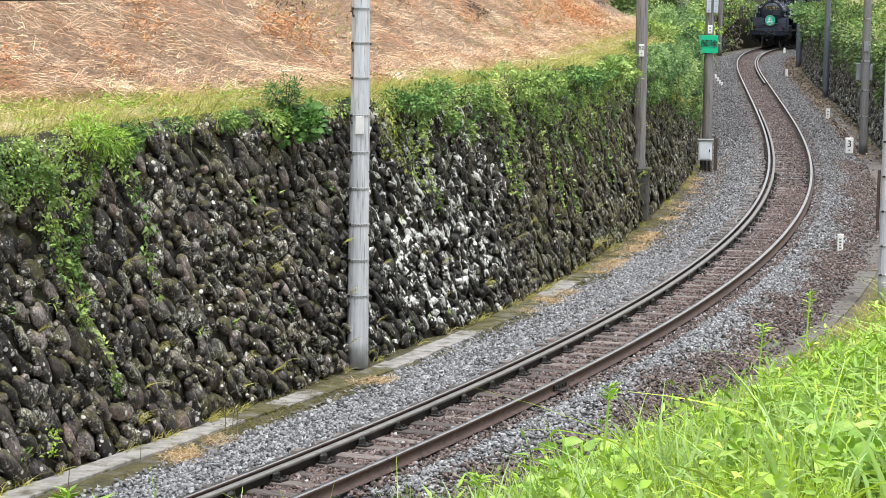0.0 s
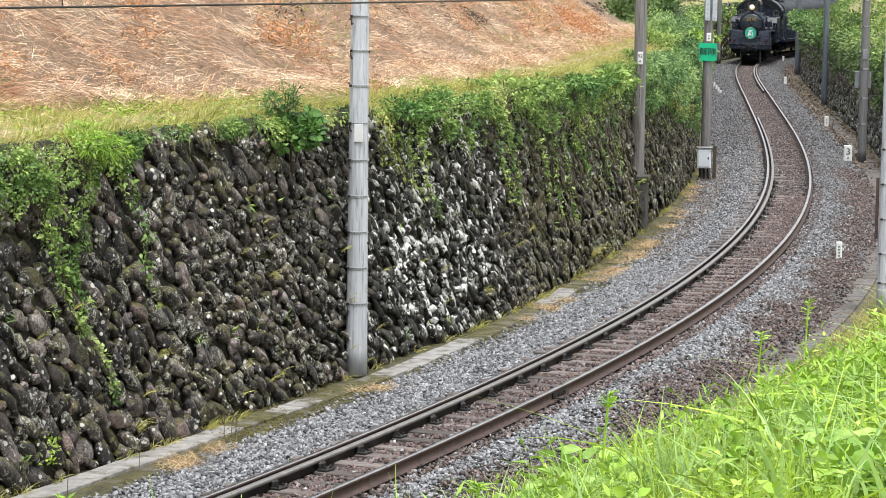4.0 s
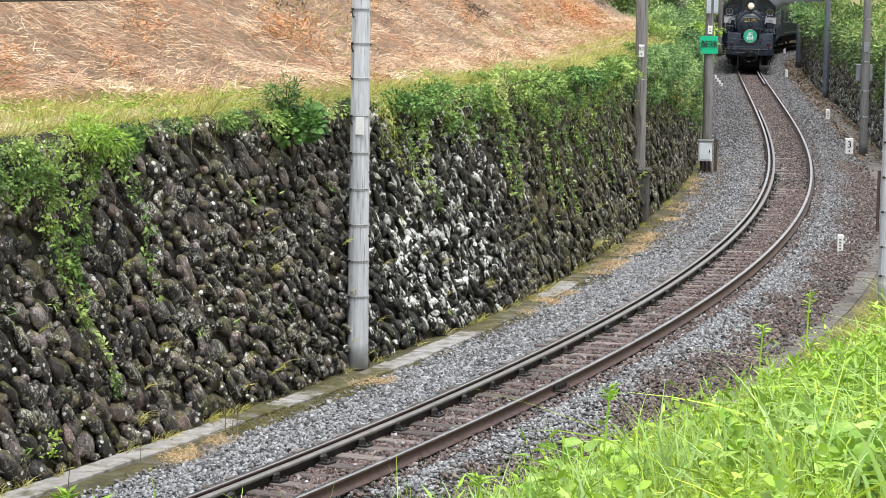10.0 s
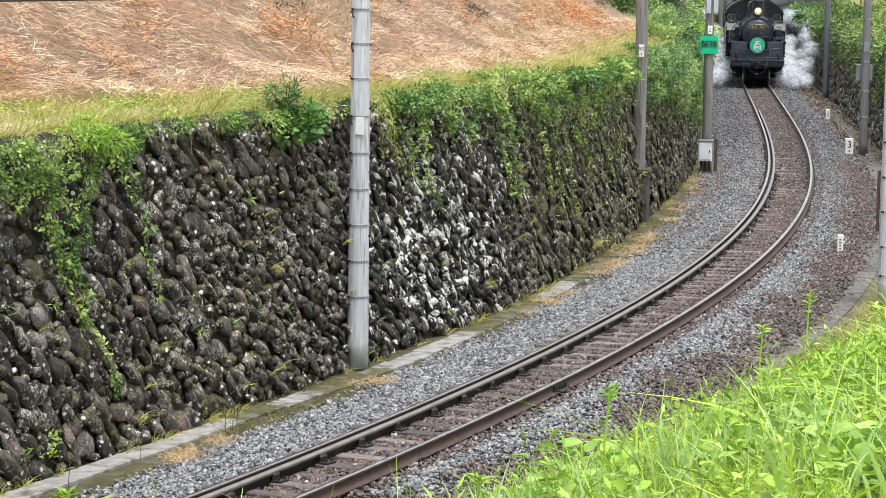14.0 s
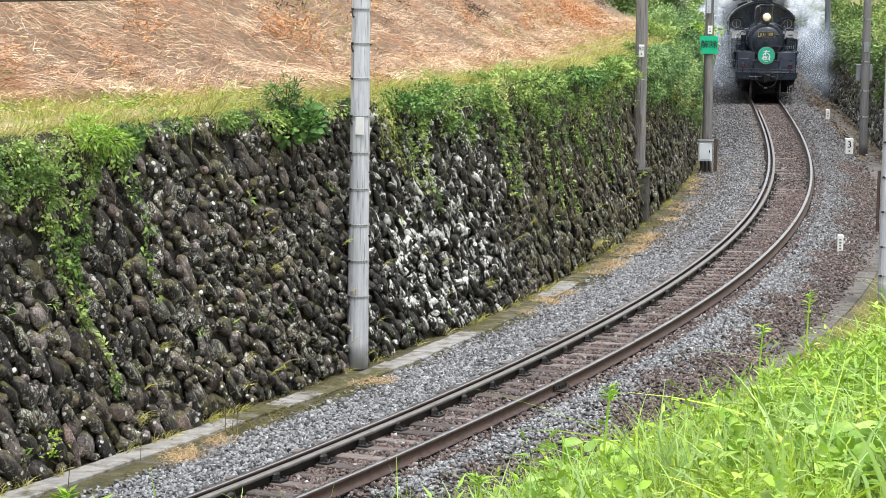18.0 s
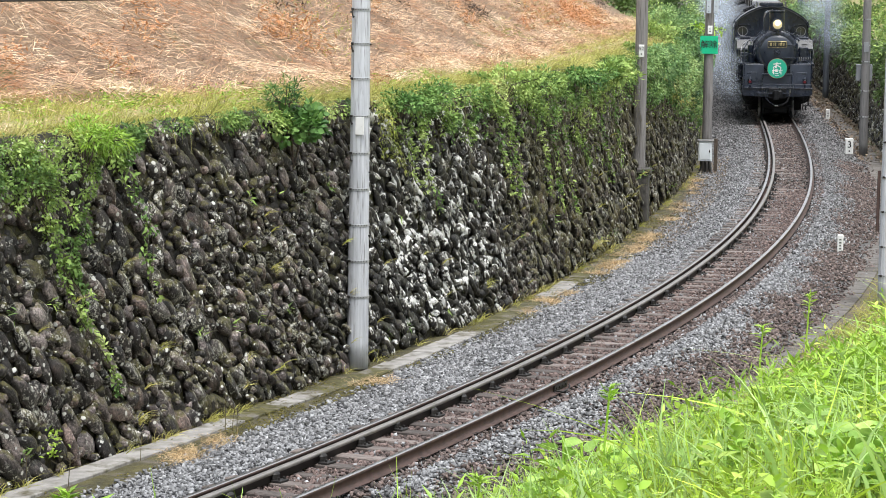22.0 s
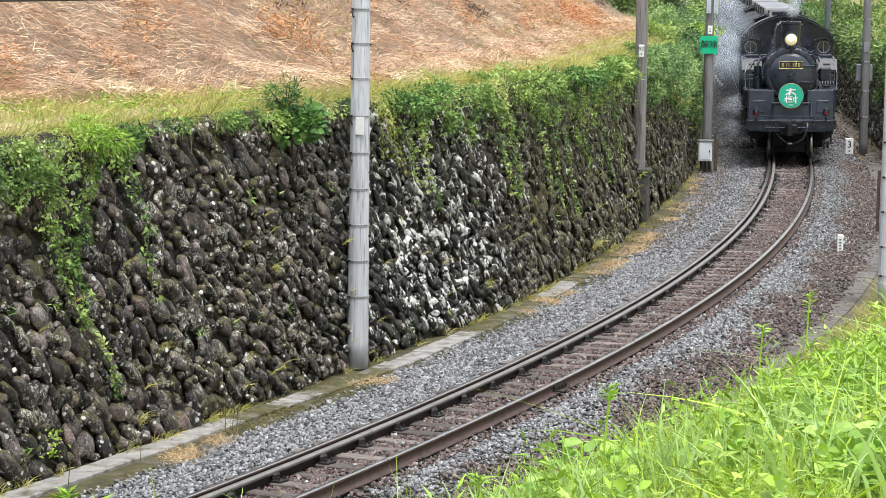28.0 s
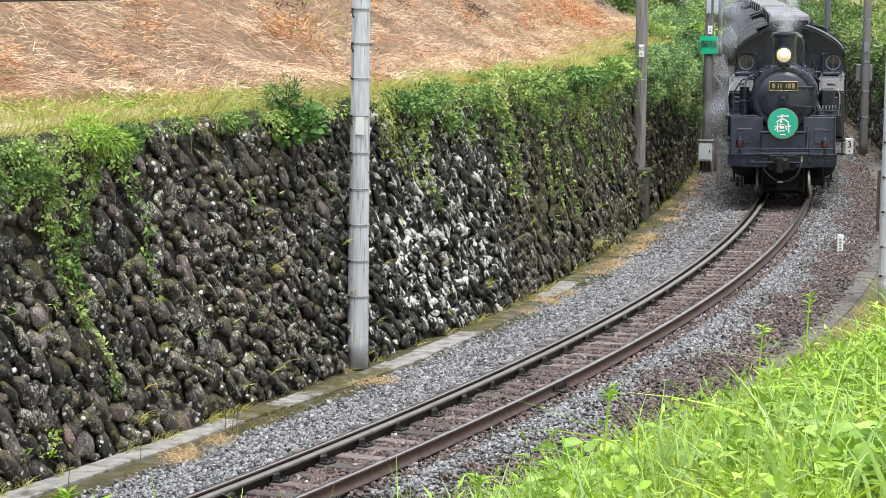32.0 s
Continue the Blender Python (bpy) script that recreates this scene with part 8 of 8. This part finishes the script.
def steam_material(name, opacity, tone):
    """Soft white vapour: thin towards the rim of its puff, uneven within."""
    m = bpy.data.materials.new(name)
    m.use_nodes = True
    t = m.node_tree
    N, K = t.nodes, t.links
    N.clear()
    out = N.new("ShaderNodeOutputMaterial")
    tc = N.new("ShaderNodeTexCoord")
    mp = N.new("ShaderNodeMapping")
    mp.inputs["Scale"].default_value = (1, 0, 1)
    K.new(tc.outputs["Object"], mp.inputs[0])
    ln = N.new("ShaderNodeVectorMath")
    ln.operation = "LENGTH"
    K.new(mp.outputs[0], ln.inputs[0])
    fall = N.new("ShaderNodeMapRange")
    fall.interpolation_type = "SMOOTHSTEP"
    fall.inputs[1].default_value, fall.inputs[2].default_value, fall.inputs[3].default_value, fall.inputs[4].default_value = 0.1, 0.95, 1.0, 0.0
    K.new(ln.outputs[1], fall.inputs[0])
    g = N.new("ShaderNodeObjectInfo")
    ad = N.new("ShaderNodeVectorMath")
    ad.operation = "ADD"
    sc = N.new("ShaderNodeVectorMath")
    sc.operation = "SCALE"
    sc.inputs["Scale"].default_value = 30
    K.new(g.outputs["Random"], sc.inputs[0])
    K.new(tc.outputs["Object"], ad.inputs[0])
    K.new(sc.outputs[0], ad.inputs[1])
    nz = N.new("ShaderNodeTexNoise")
    nz.inputs["Scale"].default_value, nz.inputs["Detail"].default_value = 1.0, 2.5
    K.new(ad.outputs[0], nz.inputs["Vector"])
    mr = N.new("ShaderNodeMapRange")
    mr.inputs[1].default_value, mr.inputs[2].default_value, mr.inputs[3].default_value, mr.inputs[4].default_value = 0.3, 0.66, 0.8, 1.0
    K.new(nz.outputs[0], mr.inputs[0])
    mu = N.new("ShaderNodeMath")
    mu.operation = "MULTIPLY"
    K.new(fall.outputs[0], mu.inputs[0])
    K.new(mr.outputs[0], mu.inputs[1])
    mo = N.new("ShaderNodeMath")
    mo.operation = "MULTIPLY"
    mo.inputs[1].default_value = opacity
    K.new(mu.outputs[0], mo.inputs[0])
    df = N.new("ShaderNodeBsdfDiffuse")
    df.inputs[0].default_value = (*tone, 1)
    tl = N.new("ShaderNodeBsdfTranslucent")
    tl.inputs[0].default_value = (*tone, 1)
    both = N.new("ShaderNodeMixShader")
    both.inputs[0].default_value = 0.5
    K.new(df.outputs[0], both.inputs[1])
    K.new(tl.outputs[0], both.inputs[2])
    tr = N.new("ShaderNodeBsdfTransparent")
    mx = N.new("ShaderNodeMixShader")
    K.new(mo.outputs[0], mx.inputs[0])
    K.new(tr.outputs[0], mx.inputs[1])
    K.new(both.outputs[0], mx.inputs[2])
    K.new(mx.outputs[0], out.inputs[0])
    return m


scene.cycles.transparent_max_bounces = 48
M["steam"] = steam_material("steam_vapour", 0.78, (0.84, 0.88, 0.94))
M["haze"] = steam_material("thin_steam_vapour", 0.2, (0.58, 0.65, 0.74))
M["wisp"] = steam_material("faint_steam_wisp", 0.26, (0.66, 0.71, 0.78))
M["plume"] = steam_material("chimney_vapour", 0.56, (0.62, 0.65, 0.69))


def puff_mesh(name, mat, seed):
    """A shallow billowing bowl of vapour, one unit in radius."""
    r = np.random.default_rng(seed)
    bm = bmesh.new()
    rings, n = 7, 20
    ph = r.uniform(0, 6.28, 4)
    rows = [[bm.verts.new((0, -0.45, 0))]]
    for i in range(1, rings + 1):
        q = i / rings
        row = []
        for j in range(n):
            a = 2 * math.pi * j / n
            y = -0.45 * math.cos(q * 1.57) + 0.1 * math.sin(a * 3 + ph[0] + q * 4) * q + 0.07 * math.sin(a * 5 + ph[1])
            row.append(bm.verts.new((q * math.cos(a), y, q * math.sin(a))))
        rows.append(row)
    for j in range(n):
        bm.faces.new((rows[0][0], rows[1][(j + 1) % n], rows[1][j]))
    for p, q in zip(rows[1:-1], rows[2:]):
        for j in range(n):
            bm.faces.new((p[j], p[(j + 1) % n], q[(j + 1) % n], q[j]))
    me = bpy.data.meshes.new(name)
    bm.to_mesh(me)
    bm.free()
    me.polygons.foreach_set("use_smooth", np.ones(len(me.polygons), bool))
    me.materials.append(M[mat])
    return me


PUFFS = []


def build_steam():
    rng = np.random.default_rng(61)
    meshes = {k: [puff_mesh("steam_puff", k, i) for i in range(3)] for k in ("steam", "haze", "wisp", "plume")}

    def puff(kind, birth, size, source, rest, drift, tag):
        o = new("steam_puff", meshes[kind][int(rng.integers(3))])
        o.scale = (size, size, size)
        tagged(o, tag, "steam", "steam round the locomotive")
        PUFFS.append((o, birth, source, rest, drift, rng.uniform(0, 360), rng.uniform(-25, 25)))

    # cylinder cocks: thick white clouds on both sides
    t = 10.2
    while t < 14.6:
        for sx in (-1, 1):
            puff("steam", t + rng.uniform(0, 0.15), rng.uniform(0.5, 0.8), (sx * 1.1, 1.2, 0.35), (sx * rng.uniform(1.3, 2.75), -0.1 + 0.8 * rng.random() ** 2), (sx * 0.05, rng.uniform(0.12, 0.5), 0.1), "billowing white steam beside the cylinders")
            puff("steam", t + rng.uniform(0, 0.15), rng.uniform(0.4, 0.6), (sx * 1.1, 1.2, 0.3), (sx * rng.uniform(1.2, 2.8), rng.uniform(-0.25, 0.0)), (sx * 0.04, rng.uniform(0.05, 0.25), 0.12), "low white steam creeping over the ballast")
        t += 0.2
    t = 14.6
    while t < 20.5:
        for sx in (-1, 1) if t < 17.6 else (-1,):
            puff("haze", t + rng.uniform(0, 0.2), rng.uniform(0.85, 1.25), (sx * 1.1, 1.2, 0.5), (sx * rng.uniform(1.5, 2.7), rng.uniform(-0.1, 2.2)), (sx * 0.04, rng.uniform(0.12, 0.35), 0.06), "thin grey steam beside the train")
        t += 0.14
    t = 20.5
    while t < 31.7:
        puff("wisp", t, rng.uniform(0.4, 0.62), (-1.1, 3.2, 0.6), (-rng.uniform(1.45, 1.85), rng.uniform(0.3, 1.3)), (-0.03, rng.uniform(0.3, 0.6), 0.1), "thin grey steam beside the train")
        if t < 27:
            puff("haze", t + 0.1, rng.uniform(0.8, 1.1), (-1.1, 4.2, 0.8), (-rng.uniform(1.45, 2.0), rng.uniform(0.6, 2.2)), (-0.04, rng.uniform(0.15, 0.4), 0.06), "thin grey steam beside the train")
        t += 0.4
    # chimney
    t = 15.0
    while t < 31.9:
        puff("plume", t, rng.uniform(0.36, 0.58), (0, 1.75, 3.6), (rng.uniform(-0.1, 0.14), rng.uniform(4.3, 4.8)), (0.02, rng.uniform(1.2, 2.2), 0.0), "pale steam drifting up from the chimney")
        if t > 26:
            puff("plume", t + 0.06, rng.uniform(0.2, 0.32), (0, 1.75, 3.7), (rng.uniform(-0.04, 0.06), rng.uniform(3.9, 4.2)), (0.0, rng.uniform(0.9, 1.6), 0.0), "narrow jet of steam over the chimney")
        t += 0.55 if t < 26 else 0.17


build_steam()


def puff_rows(birth, source, rest, drift, spin, rate):
    """Inside the first coach till its birth, then out to its resting side, and slowly up and away."""
    rows = []
    chim = source[2] > 3

    def place(t, local):
        m = ride(front(t), 2.5, 9.5)
        return (m @ Vector(local)).to_tuple()

    def stowed(t):
        return tuple(at(front(t) + 23.2, 0.0, 2.0))

    t = 0.0
    while t < birth - 0.15:
        rows.append((t, stowed(t)))
        t += 1.0
    rows.append((birth - 0.1, stowed(birth - 0.1)))
    rows.append((birth, place(birth, source)))
    p0 = place(birth, source)
    s0 = front(birth) + 1.2
    for dt in (0.35, 0.8, 1.5, 3.0, 5.0, 8.0, 12.0, 17.0, 22.0):
        if birth + dt > 32.0:
            break
        e = 1 - math.exp(-dt * 3.5)
        carry = 1.4 * (1 - math.exp(-dt))
        off = source[0] + (rest[0] - source[0]) * e + drift[0] * dt
        z = source[2] + (rest[1] - source[2]) * e + drift[1] * dt + drift[2] * dt * dt
        z = min(z, 9.0 + (spin % 90) / 15.0)
        q = at(s0 - carry + (0.6 if chim else 0.0), max(-2.5, min(2.85, off)), z)
        rows.append((birth + dt, tuple(q)))
    if rows[-1][0] < 31.9:
        q = rows[-1][1]
        rows.append((32.0, (q[0], q[1], min(q[2] + drift[1] * (32.0 - rows[-1][0]), 15.0))))
    return [(t, Matrix.Translation(p) @ Matrix.Rotation(radians(-6), 4, "Z") @ Matrix.Rotation(radians(-38), 4, "X") @ Matrix.Rotation(radians(spin + rate * (t - birth) * 0.4), 4, "Y")) for t, p in rows]

# ---- what moves ----
# metres along the track of the front beam, second by second
RUN = [(0, 155.6), (1, 151.9), (2, 148.1), (3, 144.2), (4, 140.2), (6, 132.0), (8, 124.1), (10, 116.3), (12, 108.4), (14, 100.8), (16, 93.7), (18, 86.6), (20, 79.5), (22, 72.5), (24, 65.5), (26, 58.8), (28, 52.15), (30, 45.4), (32, 38.8)]


def front(t):
    """Smooth run of the train: a cubic through the rows."""
    ts, vs = np.array(RUN, float).T
    sl = np.gradient(vs, ts)
    i = int(np.clip(np.searchsorted(ts, t) - 1, 0, len(ts) - 2))
    h = ts[i + 1] - ts[i]
    u = (t - ts[i]) / h
    return float((2 * u**3 - 3 * u**2 + 1) * vs[i] + (u**3 - 2 * u**2 + u) * h * sl[i] + (3 * u**2 - 2 * u**3) * vs[i + 1] + (u**3 - u**2) * h * sl[i + 1])


def ride(s, a, b):
    """Pose of a vehicle whose front end is at s and that stands on the track at a and b metres behind it."""
    p, q = at(s + a, 0), at(s + b, 0)
    d = (q - p)[:2]
    ang = math.atan2(d[0], d[1])
    d = d / np.linalg.norm(d)
    o = p[:2] - d * a
    c = float(cant(s + (a + b) / 2))
    tilt = math.asin(c / 1.13)
    return Matrix.Translation((o[0], o[1], abs(c) / 2)) @ Matrix.Rotation(-ang, 4, "Z") @ Matrix.Rotation(-tilt * 0.35, 4, "Y")


def motions():
    times = [i * 0.5 for i in range(65)]
    walk(loco, [(t, ride(front(t), 2.5, 9.5)) for t in times])
    for k, c in enumerate(coaches):
        lead = 13.2 + k * 20.7
        walk(c, [(t, ride(front(t) + lead, 2.9, 17.1)) for t in times])
    fine = [min(i * 0.15, 32.0) for i in range(215)]
    for ax, y, r in LOCO_WHEELS:
        walk(ax, [(t, Matrix.Translation((0, y, r)) @ Matrix.Rotation((front(0) - front(t)) / r, 4, "X")) for t in fine])
    for rod, x in LOCO_RODS:
        rows = []
        for t in fine:
            a = (front(0) - front(t)) / 0.76
            rows.append((t, Matrix.Translation((x, 5.25 - 0.33 * math.sin(a), 0.76 + 0.33 * math.cos(a)))))
        walk(rod, rows)
    for o, *how in PUFFS:
        walk(o, puff_rows(*how))


motions()
